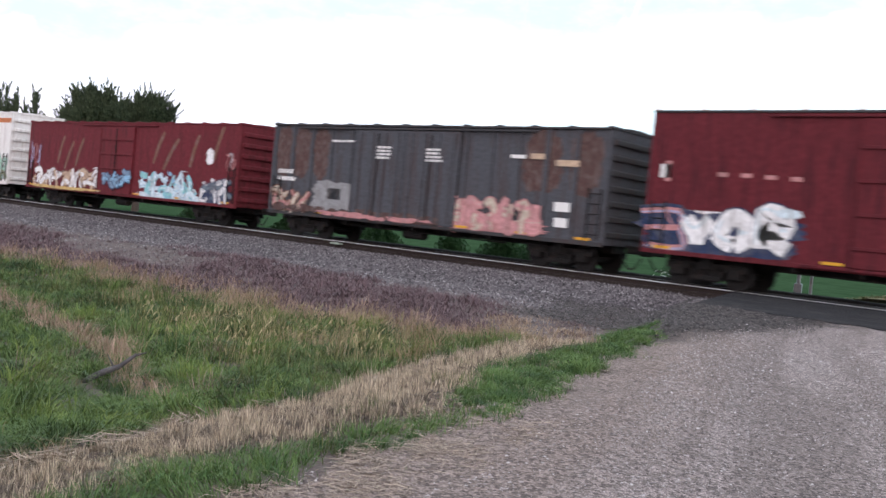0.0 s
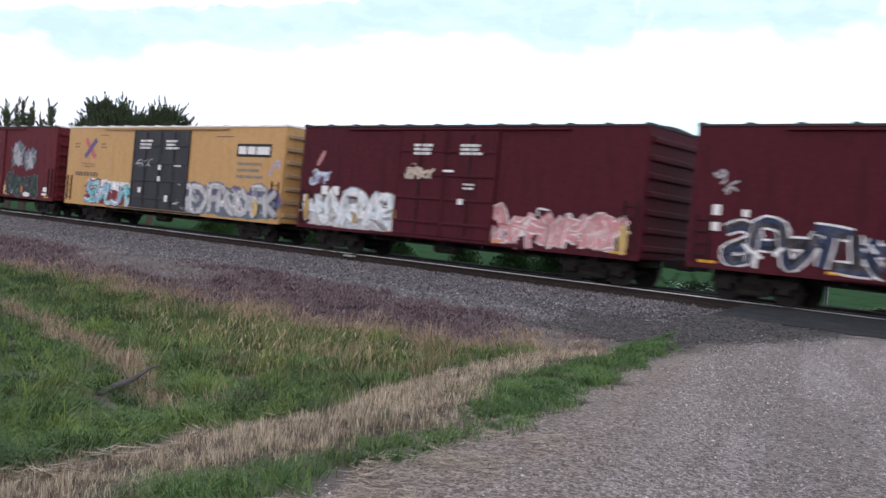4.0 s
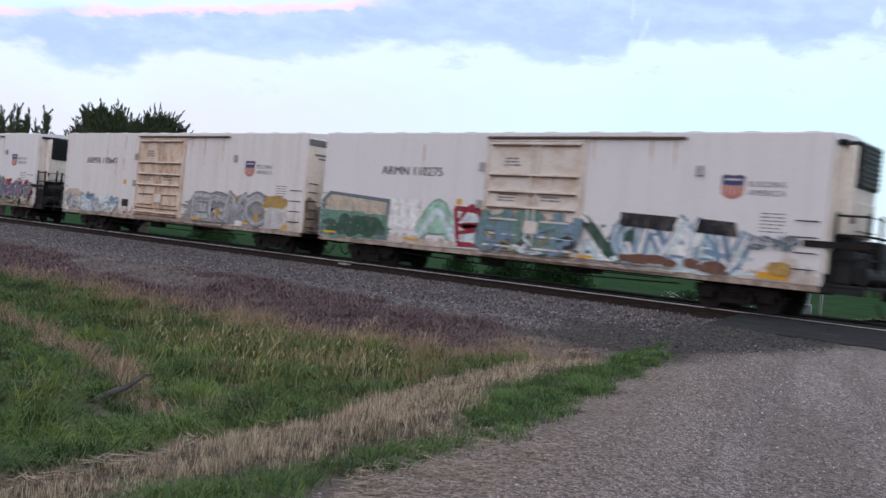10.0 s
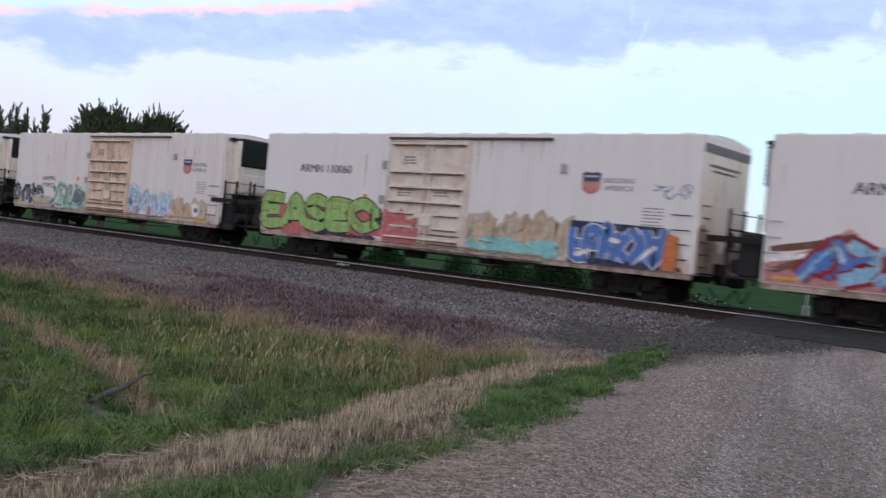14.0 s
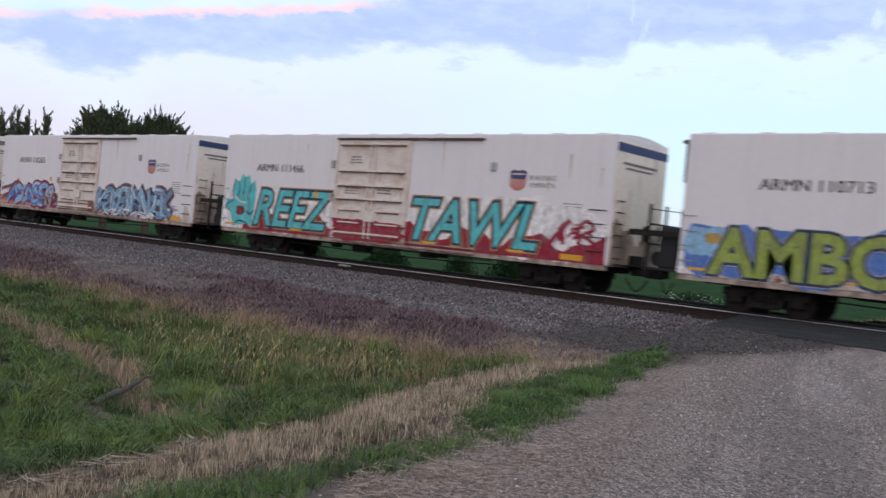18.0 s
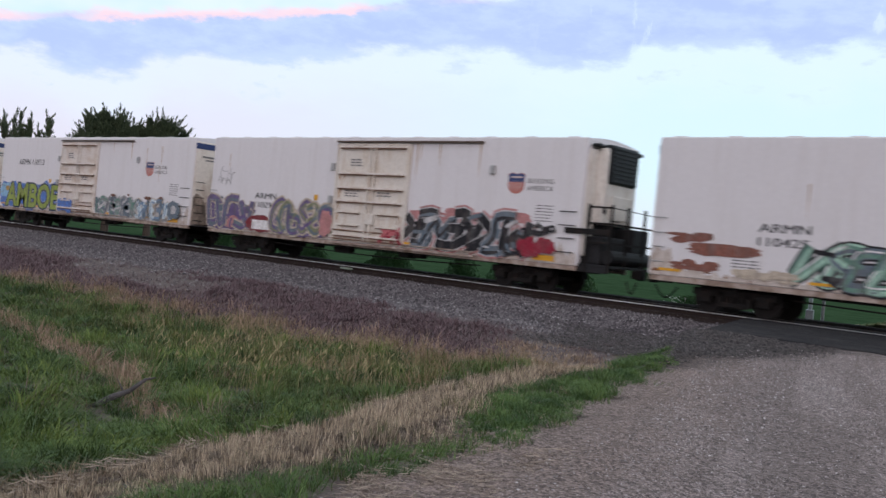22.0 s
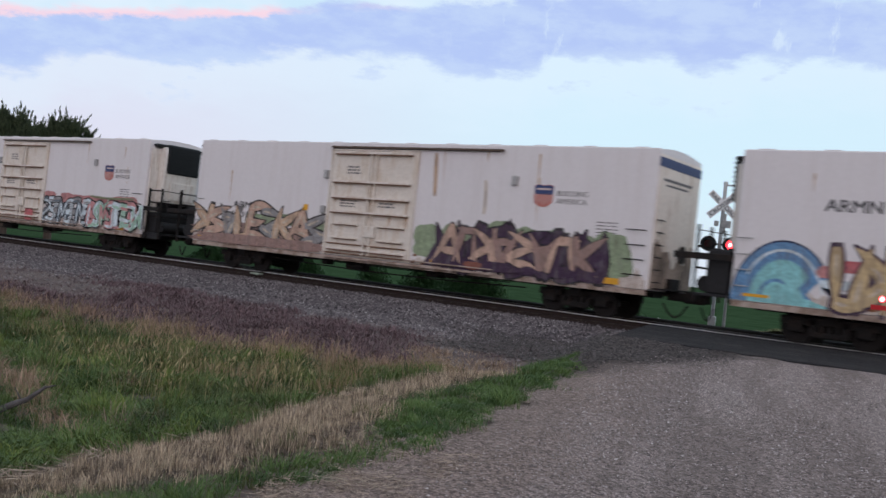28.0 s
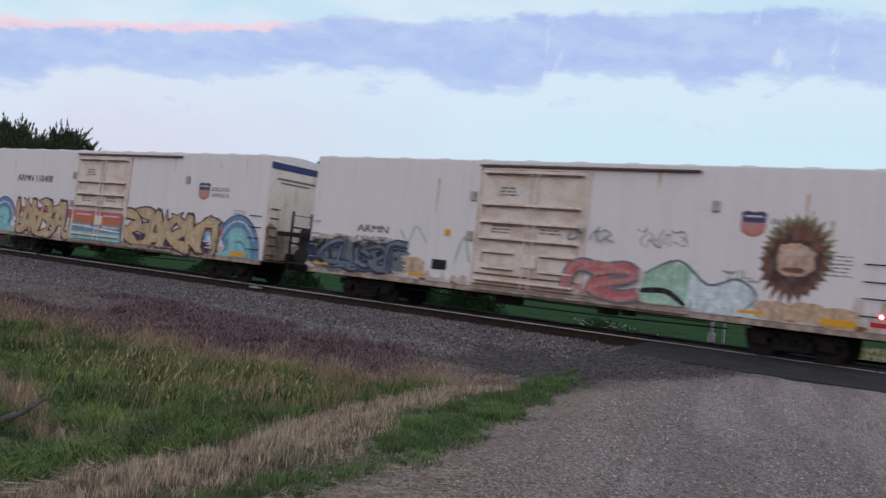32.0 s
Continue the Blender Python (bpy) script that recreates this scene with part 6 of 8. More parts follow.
    art(c, [("cloud", "yellow", 10.0, 10.4, 1.0, 1.8, 5), ("cloud", "black", 10.2, 14.3, 0.98, 2.0, 4), ("wild", (10.3, 12.8, 1.0, 1.9), 3, ("slate", "silver"), None, 35, {"weight": 0.2}), ("pen", "GNRX", (10.3, 14.3, 0.98, 2.35), ("black", "black", "darkgreen"), "slate", 33, {"weight": 0.30, "line_w": 0.04, "swell": 0.7}), ("cloud", "white", 12.7, 13.5, 0.99, 1.25, 8), ("cloud", "orange", 12.3, 12.6, 1.2, 1.6, 8)])
    rects(c, "lettering", LETTERW, lines_of_text(8.4, 9.2, 4.42, 2, 0.08, 0.16, 3), -SIDE - 0.118)
    rects(c, "lettering", LETTERW, lines_of_text(0.9, 3.6, 2.2, 1, 0.16, 0.3, 4) + [(15.0, 15.5, 1.35, 1.6), (14.9, 15.55, 1.15, 1.27), (0.4, 0.75, 3.1, 3.5)])
    rects(c, "faded_mark", spray("rose"), [(0.55, 0.75, 3.0, 3.6), (2.2, 2.5, 3.2, 3.32), (2.9, 3.2, 3.2, 3.32), (3.6, 3.9, 3.18, 3.3), (4.3, 4.6, 3.16, 3.28)])
    art(c, [("cloud", "white", 6.95, 7.5, 2.15, 2.5, 3)], y=-SIDE - 0.064)

    c = boxcar(-201.6, 18.6, 5.10, YELLOW, "golden yellow boxcar with black doors and silver graffiti", (6.8, 11.7), door_paint=BLACKDOOR, leaves=2, roof=CREAM, end=mat("weathered_tan_end", (0.34, 0.24, 0.15), 0.7, spread=0.15), wheels=(2.35, 2.35))
    reflectors(c, 18.6, n=7)
    bm = B()
    for (p, q), i in ((((1.9, 4.35), (3.0, 3.4)), 0), (((1.9, 3.4), (3.0, 4.35)), 1)):
        stroke(bm, [p, q], 0.30, -SIDE - 0.006 - 0.001 * i, i, smooth=0, cap=1.0)
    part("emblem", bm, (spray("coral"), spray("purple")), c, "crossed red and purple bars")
    rects(c, "name_board", BLACK, [(15.3, 17.75, 3.66, 4.24)], label="black name board")
    bm = B()
    for x0, x1 in ((15.42, 15.98), (16.07, 16.63), (16.72, 17.62)):
        sheet(bm, [(x0, 3.78), (x1, 3.78), (x1, 4.12), (x0, 4.12)], -SIDE - 0.008)
    part("name_mark", bm, LETTERW, c, "bold white mark")
    lettered(c, "TBOX", 1.6, 3.0, 2.86, 3.10, mat("faded_brown_lettering", (0.16, 0.10, 0.06), 0.6), 0.01)
    rects(c, "slogan", LETTERG, lines_of_text(15.4, 17.5, 3.42, 3, 0.13, 0.28, 7))
    rects(c, "lettering", mat("faded_brown_lettering", (0.16, 0.10, 0.06), 0.6), lines_of_text(1.0, 3.6, 2.62, 1, 0.22, 0.3, 5) + lines_of_text(0.75, 1.3, 4.15, 2, 0.08, 0.16, 2) + lines_of_text(3.5, 4.1, 4.15, 2, 0.08, 0.16, 3) + [(3.3, 4.2, 4.56, 4.60), (13.7, 15.0, 4.52, 4.57)])
    rects(c, "lettering", LETTERW, lines_of_text(7.5, 8.6, 4.35, 3, 0.10, 0.17, 2) + lines_of_text(9.8, 10.9, 4.35, 3, 0.10, 0.17, 3) + [(9.25, 9.5, 2.9, 3.15), (9.25, 9.5, 2.35, 2.6), (7.6, 7.85, 1.75, 2.0), (10.0, 10.25, 1.4, 1.7), (10.6, 11.2, 3.1, 3.16)], -SIDE - 0.118)
    art(c, [("wild", (7.2, 8.6, 3.0, 3.5), 2, ("silver",), None, 41, {"weight": 0.15})], y=-SIDE - 0.118)
    art(c, [("cloud", "darkred", 2.2, 7.0, 0.98, 1.9, 3), ("puffs", "white", 2.6, 6.6, 1.7, 2.2, 6, 2), ("pen", "SEAYL", (2.4, 6.8, 0.98, 2.2), ("sky", "teal", "ice"), "darkred", 42, {"weight": 0.24, "line_w": 0.07, "shine": "white", "slant": 0.25})])
    art(c, [("puffs", "purple", 10.6, 18.5, 1.2, 2.35, 12, 5), ("cloud", "slate", 10.9, 18.4, 0.98, 1.9, 6), ("pen", "KSEKFAO", (10.9, 18.3, 0.98, 2.35), ("silver", "palegrey"), "slate", 43, {"weight": 0.25, "line_w": 0.05, "shine": "white", "slant": -0.2, "swell": 1.1}), ("cloud", "yellow", 16.9, 17.2, 1.1, 1.8, 4)], y=-SIDE - 0.012)
    art(c, [("line", "lilac", [(17.7, 2.9), (18.2, 3.5), (18.4, 3.2)], 0.16)])

    c = boxcar(-181.8, 16.0, 5.08, MAROON, "maroon-brown boxcar with white and pink graffiti", (5.55, 10.3), leaves=2, roof=GREYD)
    reflectors(c, 16.0, n=4, skip=(0,))
    art(c, [("cloud", "palegrey", 0.5, 6.2, 0.98, 2.0, 2), ("pen", "HANRA", (0.6, 6.2, 0.98, 2.45), ("white", "ice"), "grey", 51, {"weight": 0.25, "line_w": 0.05, "shine": "white", "swell": 1.1}), ("cloud", "gold", 0.45, 0.72, 1.2, 2.2, 3), ("cloud", "gold", 3.4, 3.6, 1.2, 1.6, 4), ("cloud", "gold", 5.5, 5.7, 1.4, 1.9, 5)])
    art(c, [("wild", (10.3, 15.4, 0.95, 2.2), 6, ("pink",), "white", 52, {"weight": 0.5, "line_w": 0.08}), ("cloud", "yellow", 15.3, 15.6, 1.0, 1.9, 3)])
    art(c, [("wild", (0.7, 1.7, 2.6, 3.3), 2, ("ice", "lilac"), None, 53, {"weight": 0.3}), ("line", "rose", [(1.0, 3.4), (1.4, 4.0)], 0.2)])
    rects(c, "lettering", LETTERW, lines_of_text(6.4, 7.3, 4.32, 3, 0.10, 0.15, 2) + lines_of_text(8.65, 9.7, 4.32, 3, 0.09, 0.14, 3) + lines_of_text(8.9, 9.5, 2.95, 2, 0.07, 0.14, 4) + [(8.7, 8.95, 2.2, 2.4), (7.9, 8.4, 3.32, 3.4)], -SIDE - 0.118)
    art(c, [("wild", (6.1, 7.4, 3.0, 3.5), 3, ("beige",), None, 54, {"weight": 0.3})], y=-SIDE - 0.118)
    rects(c, "lettering", LETTERW, [(1.35, 1.75, 2.25, 2.6), (2.0, 2.4, 2.25, 2.6)] + lines_of_text(14.9, 15.7, 1.9, 3, 0.09, 0.15, 3))

    c = boxcar(-164.25, 16.1, 5.06, MAROON, "maroon-brown boxcar with black and white lettered graffiti", (5.5, 10.25), leaves=2, roof=GREYD)
    reflectors(c, 16.1, n=5)
    art(c, [("pen", "SPAT", (1.2, 6.0, 0.98, 2.3), ("black", "navy"), "white", 61, {"weight": 0.26, "line_w": 0.06})])
    art(c, [("pen", "MIAG", (10.0, 14.0, 0.98, 2.5), ("navy",), "ice", 64, {"weight": 0.20, "line_w": 0.07, "swell": 0.9, "wobble": 0.03, "halo": "slate", "plain": True}), ("cloud", "ice", 11.4, 11.9, 2.6, 2.9, 5), ("cloud", "silver", 13.9, 14.6, 1.1, 1.5, 3)])
    rects(c, "lettering", LETTERW, lines_of_text(6.45, 7.3, 4.46, 3, 0.09, 0.14, 2) + lines_of_text(8.8, 9.8, 4.44, 3, 0.08, 0.13, 3), -SIDE - 0.118)
    rects(c, "lettering", LETTERW, [(0.7, 0.95, 2.4, 2.7), (0.7, 0.95, 1.95, 2.2), (1.6, 1.8, 2.4, 2.6), (15.2, 15.6, 1.5, 1.85), (15.1, 15.7, 1.2, 1.4)])
    art(c, [("wild", (0.7, 1.4, 3.0, 3.7), 1, ("silver",), None, 62, {"weight": 0.2}), ("wild", (15.3, 15.95, 3.05, 3.35), 2, ("ice",), None, 63, {"weight": 0.35})])
    art(c, [("cloud", "red", 8.3, 8.75, 1.75, 1.98, 3)], y=-SIDE - 0.118)

    c = reefer(-147.05, "110179", "R", "white refrigerator car 110179 with crowded dark graffiti")
    art(c, [("wild", (0.05, 1.3, 1.7, 2.4), 2, ("red", "rose"), None, 71, {"weight": 0.24}), ("cloud", "beige", 0.1, 1.5, 1.0, 1.9, 3), ("pen", "AIOW", (0.4, 3.9, 0.98, 2.5), ("lilac", "plum", "beige", "rose"), "slate", 70, {"weight": 0.20, "line_w": 0.07}), ("cloud", "rose", 3.0, 4.0, 0.98, 1.35, 4), ("cloud", "olive", 3.8, 8.4, 0.98, 1.4, 5), ("pen", "PMPE", (4.9, 8.4, 1.2, 2.55), ("lilac", "slate"), "beige", 72, {"weight": 0.22, "line_w": 0.06}), ("wild", (5.0, 8.4, 0.98, 1.5), 4, ("black", "olive", "slate"), "beige", 78, {"weight": 0.4, "line_w": 0.05})])
    art(c, [("wild", (8.5, 10.4, 1.02, 2.0), 4, ("red", "rose"), None, 76, {"weight": 0.26}), ("pen", "AK", (9.9, 12.3, 1.02, 2.3), ("black", "slate"), "olive", 73, {"weight": 0.24, "line_w": 0.06})], y=-SIDE - 0.125)
    art(c, [("wild", (15.6, 19.8, 1.5, 2.4), 4, ("red",), None, 77, {"weight": 0.36}), ("cloud", "beige", 12.5, 19.5, 0.98, 1.55, 6), ("pen", "KEYEA", (12.3, 15.9, 0.98, 2.55), ("black", "slate", "olive"), "beige", 74, {"weight": 0.24, "line_w": 0.05, "slant": 0.3}), ("pen", "AMAOL", (15.8, 19.6, 1.0, 2.2), ("purple", "slate", "purple"), "beige", 75, {"weight": 0.26, "line_w": 0.06}), ("wild", (15.8, 19.6, 0.98, 1.4), 5, ("black", "beige", "olive"), None, 79, {"weight": 0.4})])

    c = reefer(-123.58, "110647", "L", "white refrigerator car 110647 with grey lettered graffiti and a rusty end", old=True, stripe=False)
    art(c, [("cloud", "beige", 0.15, 2.0, 1.0, 2.1, 2), ("cloud", "ice", 1.9, 5.6, 1.0, 1.75, 3), ("wild", (0.3, 5.6, 1.0, 1.95), 6, ("ice", "denim", "beige", "ice"), "grey", 81, {"weight": 0.36, "line_w": 0.07})], label="faded blue-grey graffiti")
    rects(c, "inspection_panel", BLACK, [(6.1, 6.7, 1.38, 1.74)], -SIDE - 0.02)
    art(c, [("puffs", "gold", 12.8, 18.8, 1.8, 2.35, 8, 83), ("cloud", "grey", 11.5, 17.8, 1.0, 2.0, 4), ("pen", "ERMC", (12.3, 17.6, 0.98, 2.40), ("silver", "grey"), "slate", 82, {"weight": 0.28, "line_w": 0.06, "swell": 1.06, "shine": "palegrey", "plain": True}), ("cloud", "gold", 14.1, 14.4, 1.3, 1.7, 3), ("cloud", "gold", 16.9, 17.2, 1.2, 1.6, 7), ("cloud", "palegrey", 17.6, 19.0, 1.0, 1.9, 8), ("cloud", "white", 15.6, 16.1, 0.98, 1.22, 2)], label="grey and mustard graffiti")

    c = reefer(-102.5, "110275", "R", "white refrigerator car 110275 with green, red and blue graffiti")
    art(c, [("poly", "slate", [(0.05, 1.0), (0.1, 2.4), (0.5, 2.75), (3.9, 2.55), (3.9, 1.0)]), ("poly", "beige", [(0.25, 1.7), (0.35, 2.4), (0.6, 2.62), (3.7, 2.42), (3.7, 1.7)]), ("cloud", "seagreen", 0.05, 3.9, 0.98, 2.0, 3), ("flakes", "darkgreen", 0.1, 3.9, 0.98, 1.9, 4), ("poly", "white", [(3.9, 1.5), (5.6, 1.5), (5.6, 2.6), (3.9, 2.6)]), ("pen", "A", (5.5, 7.1, 1.0, 2.7), ("mint", "ice"), "seagreen", 96, {"weight": 0.34, "line_w": 0.05, "plain": True}), ("cloud", "ice", 7.0, 8.6, 1.1, 2.2, 7), ("pen", "B", (7.1, 8.7, 0.98, 2.5), ("red",), "white", 92, {"weight": 0.13, "line_w": 0.05, "slant": -0.2, "plain": True}), ("line", "red", [(7.3, 1.9), (7.9, 2.5), (8.4, 1.8), (7.2, 1.5)], 0.16)])
    art(c, [("pen", "PAR", (8.55, 12.2, 1.05, 2.45), ("seagreen", "denim", "seagreen"), "slate", 93, {"weight": 0.24, "line_w": 0.06}), ("wild", (8.6, 12.2, 1.02, 1.7), 4, ("olive", "denim", "black", "ice"), None, 97, {"weight": 0.3})], y=-SIDE - 0.125)
    art(c, [("cloud", "ice", 12.2, 17.9, 0.98, 1.7, 6), ("pen", "N", (12.4, 13.8, 0.98, 2.55), ("darkgreen",), "white", 94, {"weight": 0.24, "line_w": 0.07}), ("pen", "DVA", (13.7, 17.8, 0.98, 2.55), ("ice", "denim", "white"), "denim", 98, {"weight": 0.24, "line_w": 0.08, "shine": "white"}), ("poly", "black", [(13.8, 2.2), (15.6, 2.12), (15.7, 2.55), (13.8, 2.6)]), ("poly", "black", [(16.3, 2.15), (17.6, 2.1), (17.5, 2.5), (16.4, 2.55)]), ("flakes", "brown", 13.8, 17.5, 1.0, 1.4, 5), ("cloud", "gold", 18.5, 19.2, 1.15, 1.5, 5), ("wild", (18.0, 19.4, 1.8, 2.3), 2, ("slate", "silver"), None, 95, {"weight": 0.25})])

    c = reefer(-79.77, "110922", "R", "stained white refrigerator car with low lettering and pale blue graffiti", low=True, old=True)
    art(c, [("pen", "OHUA", (0.1, 3.4, 1.0, 2.2), ("black", "slate"), "palegrey", 101, {"weight": 0.28, "line_w": 0.05}), ("flakes", "beige", 2.4, 4.8, 1.0, 1.6, 5), ("cloud", "mint", 4.9, 8.1, 1.0, 1.7, 3), ("pen", "KEIU", (4.7, 8.3, 1.0, 2.3), ("seagreen", "mint", "slate"), "ice", 102, {"weight": 0.24, "line_w": 0.05, "slant": 0.2}), ("cloud", "slate", 7.1, 7.8, 1.3, 1.9, 4)])
    art(c, [("cloud", "ice", 12.7, 16.2, 1.02, 2.1, 3), ("pen", "RNV", (12.7, 16.1, 1.0, 2.35), ("ice", "sky"), "lilac", 103, {"weight": 0.28, "line_w": 0.05}), ("cloud", "rose", 13.2, 13.5, 1.1, 1.5, 7), ("cloud", "rose", 14.3, 14.6, 1.1, 1.5, 8), ("flakes", "beige", 16.2, 19.2, 1.1, 2.1, 5), ("flakes", "tan", 16.3, 18.3, 1.1, 1.8, 9), ("cloud", "white", 18.0, 18.6, 1.2, 1.8, 4), ("cloud", "slate", 18.2, 18.5, 1.4, 1.6, 6)])

    c = reefer(-56.7, "110060", "L", "white refrigerator car 110060 with lime and pink bubble graffiti", stripe=False)
    art(c, [("cloud", "coral", 0.02, 7.6, 0.97, 2.15, 3), ("flakes", "navy", 2.6, 7.0, 0.98, 1.3, 8), ("pen", "EASEO", (0.15, 6.9, 1.08, 2.55), ("green",), "black", 111, {"weight": 0.30, "line_w": 0.05, "swell": 1.0, "wobble": 0.05, "shine": "lime", "plain": True}), ("pen", "I", (6.5, 7.4, 1.2, 2.35), ("green",), "black", 116, {"weight": 0.34})])
    art(c, [("poly", "coral", [(7.4, 1.0), (9.1, 1.0), (9.3, 1.5), (9.0, 1.65), (9.2, 2.0), (8.6, 1.85), (8.3, 2.3), (8.0, 1.95), (7.4, 2.25)]), ("line", "rose", [(7.6, 1.4), (8.3, 1.7), (9.1, 1.5)], 0.18)], y=-SIDE - 0.125)
    art(c, [("cloud", "beige", 11.5, 15.5, 0.98, 1.8, 8), ("pen", "WAMVA", (11.5, 15.6, 1.0, 2.45), ("beige", "beige", "tan"), "olive", 112, {"weight": 0.26, "line_w": 0.03, "slant": 0.15}), ("flakes", "aqua", 11.4, 15.4, 0.98, 1.6, 6), ("poly", "navy", [(15.7, 0.98), (19.0, 0.98), (19.05, 2.25), (15.7, 2.3)]), ("pen", "FPAK", (15.8, 18.95, 0.98, 2.3), ("blue",), "white", 113, {"weight": 0.26, "line_w": 0.04, "swell": 0.8}), ("poly", "orange", [(19.0, 1.0), (19.5, 1.0), (19.5, 2.0), (19.1, 2.1)])])
    art(c, [("wild", (18.6, 19.8, 3.1, 3.6), 3, ("denim",), None, 114, {"weight": 0.14})])

    c = reefer(-34.7, "110265", "L", "white refrigerator car 110265 with red and blue arrowed graffiti")
    art(c, [("poly", "rose", [(0.1, 1.0), (0.1, 1.5), (1.4, 2.0), (2.3, 2.6), (2.9, 2.0), (4.4, 2.2), (5.4, 2.55), (6.0, 2.0), (7.3, 1.7), (7.3, 1.0)]), ("line", "brown", [(0.2, 1.9), (1.4, 2.1), (2.5, 2.4)], 0.2), ("line", "white", [(0.3, 1.6), (1.4, 1.85), (2.4, 2.2)], 0.12), ("line", "brown", [(0.3, 1.3), (1.2, 1.6), (1.9, 1.2)], 0.2), ("pen", "AKAS", (1.4, 6.9, 0.98, 2.4), ("blue", "sky", "blue", "sky"), "red", 121, {"weight": 0.30, "line_w": 0.12, "shine": "ice", "swell": 1.05}), ("wild", (5.6, 7.3, 1.0, 2.1), 2, ("brown", "palegrey", "red"), None, 124, {"weight": 0.24})])
    art(c, [("cloud", "lilac", 11.6, 18.4, 0.98, 2.0, 4), ("pen", "NSKEAN", (11.6, 18.2, 0.98, 2.45), ("sky", "denim"), "navy", 122, {"weight": 0.27, "line_w": 0.06, "slant": 0.15, "shine": "white", "halo": "rustbrown"}), ("wild", (12.2, 17.0, 0.98, 1.4), 6, ("white",), None, 123, {"weight": 0.2})])
    art(c, [("cloud", "rustbrown", 10.7, 11.3, 1.02, 1.6, 3)], y=-SIDE - 0.125)

    c = reefer(-12.4, "111466", "L", "white refrigerator car 111466 with large teal block-letter graffiti")
    drip = [(x, 1.56 + 0.22 * math.sin(x * 2.3) + 0.12 * math.sin(x * 5.1)) for x in np.linspace(1.6, 19.9, 60)]
    art(c, [("poly", "white", [(0.02, 0.98), (2.2, 0.98), (2.4, 2.2), (1.6, 2.9), (0.3, 2.7), (0.02, 2.2)]), ("cloud", "white", 2.0, 7.4, 1.0, 2.75, 4), ("cloud", "white", 11.3, 19.2, 1.0, 2.85, 5), ("cloud", "white", 17.0, 19.85, 0.98, 2.6, 8), ("poly", "red", [(1.6, 0.955)] + drip + [(19.9, 0.955)]),
            ("wild", (17.9, 19.4, 1.5, 2.4), 2, ("red",), None, 131, {"weight": 0.3})], label="white clouds and red band of graffiti")
    art(c, [("poly", "teal", [(0.9, 1.05), (1.9, 1.2), (2.2, 1.0), (2.3, 1.8), (2.35, 2.6), (2.2, 3.1), (1.95, 2.9), (1.8, 3.3), (1.5, 3.2), (1.3, 3.35), (1.1, 3.0), (0.8, 3.1), (0.7, 2.6), (0.75, 2.2), (0.3, 2.2), (0.25, 1.9), (0.6, 1.7)]), ("line", "navy", [(0.6, 1.7), (0.25, 1.9), (0.75, 2.2), (0.7, 2.6), (0.8, 3.1)], 0.06), ("line", "navy", [(1.1, 3.0), (1.15, 2.6), (1.05, 2.3)], 0.07), ("line", "navy", [(1.5, 3.2), (1.5, 2.7), (1.42, 2.4)], 0.07), ("line", "navy", [(1.95, 2.9), (1.85, 2.5), (1.8, 2.2)], 0.07), ("line", "navy", [(2.3, 1.8), (2.0, 1.6), (1.75, 1.75)], 0.08), ("line", "ice", [(0.85, 2.4), (1.2, 2.15), (1.7, 2.1)], 0.08), ("line", "navy", [(0.9, 1.05), (1.3, 1.3), (1.9, 1.2)], 0.07), ("cloud", "darkred", 1.05, 1.65, 1.55, 1.95, 3)], y=-SIDE - 0.012, label="teal painted blob")
    art(c, [("word", "REEZ", (2.35, 7.25, 1.20, 2.72), "teal", [("gold", 0.060), ("navy", 0.040)], {"bold": 0.012, "shear": 0.28})], y=-SIDE - 0.016, label="teal block letters edged in gold")
    art(c, [("word", "TAWL", (11.6, 17.3, 1.20, 2.72), "teal", [("gold", 0.060), ("navy", 0.040)], {"bold": 0.012, "shear": 0.28})], y=-SIDE - 0.016, label="teal block letters edged in gold")
    art(c, [("cloud", "red", 7.45, 11.25, 0.95, 1.75, 3)], y=-SIDE - 0.125)

    c = reefer(9.96, "110713", "L", "white refrigerator car 110713 with lime block-letter graffiti on blue")
    art(c, [("poly", "white", [(0.02, 0.98), (0.9, 0.98), (0.9, 1.8), (0.02, 1.6)]), ("puffs", "blue", 0.4, 7.4, 1.0, 2.5, 7, 3), ("puffs", "sky", 0.3, 1.4, 1.5, 2.3, 2, 5), ("cloud", "gold", 0.8, 1.3, 1.9, 2.2, 2)])
    art(c, [("word", "AMBOE", (0.95, 7.35, 1.02, 2.40), "lime", [("palegrey", 0.055), ("navy", 0.045)], {"bold": 0.03})], y=-SIDE - 0.020, label="lime block letters edged in navy")
    art(c, [("puffs", "blue", 7.6, 9.0, 1.0, 1.8, 3, 4)], y=-SIDE - 0.125)
    art(c, [("cloud", "palegrey", 11.5, 19.2, 0.98, 1.7, 3), ("pen", "KEABS", (11.5, 15.4, 0.98, 2.05), ("slate", "seagreen", "grey"), "palegrey", 141, {"weight": 0.28, "line_w": 0.04}), ("pen", "SMAKE", (15.4, 18.4, 0.98, 2.0), ("slate", "ice", "denim"), "beige", 142, {"weight": 0.26, "line_w": 0.05}), ("cloud", "slate", 18.3, 19.3, 1.15, 2.0, 7), ("cloud", "palegrey", 18.6, 19.0, 1.4, 1.8, 8)] + [("cloud", "brown", a, a + w, b, b + h, k) for k, (a, w, b, h) in enumerate(((13.0, 0.5, 2.02, 0.13), (14.6, 0.22, 2.1, 0.1), (16.2, 0.6, 1.98, 0.16), (17.5, 0.3, 2.06, 0.12)))], label="faded grey-green graffiti")

    c = reefer(31.46, "110296", "R", "white refrigerator car with low lettering and slanting teal and pink graffiti", low=True, clean_door=True)
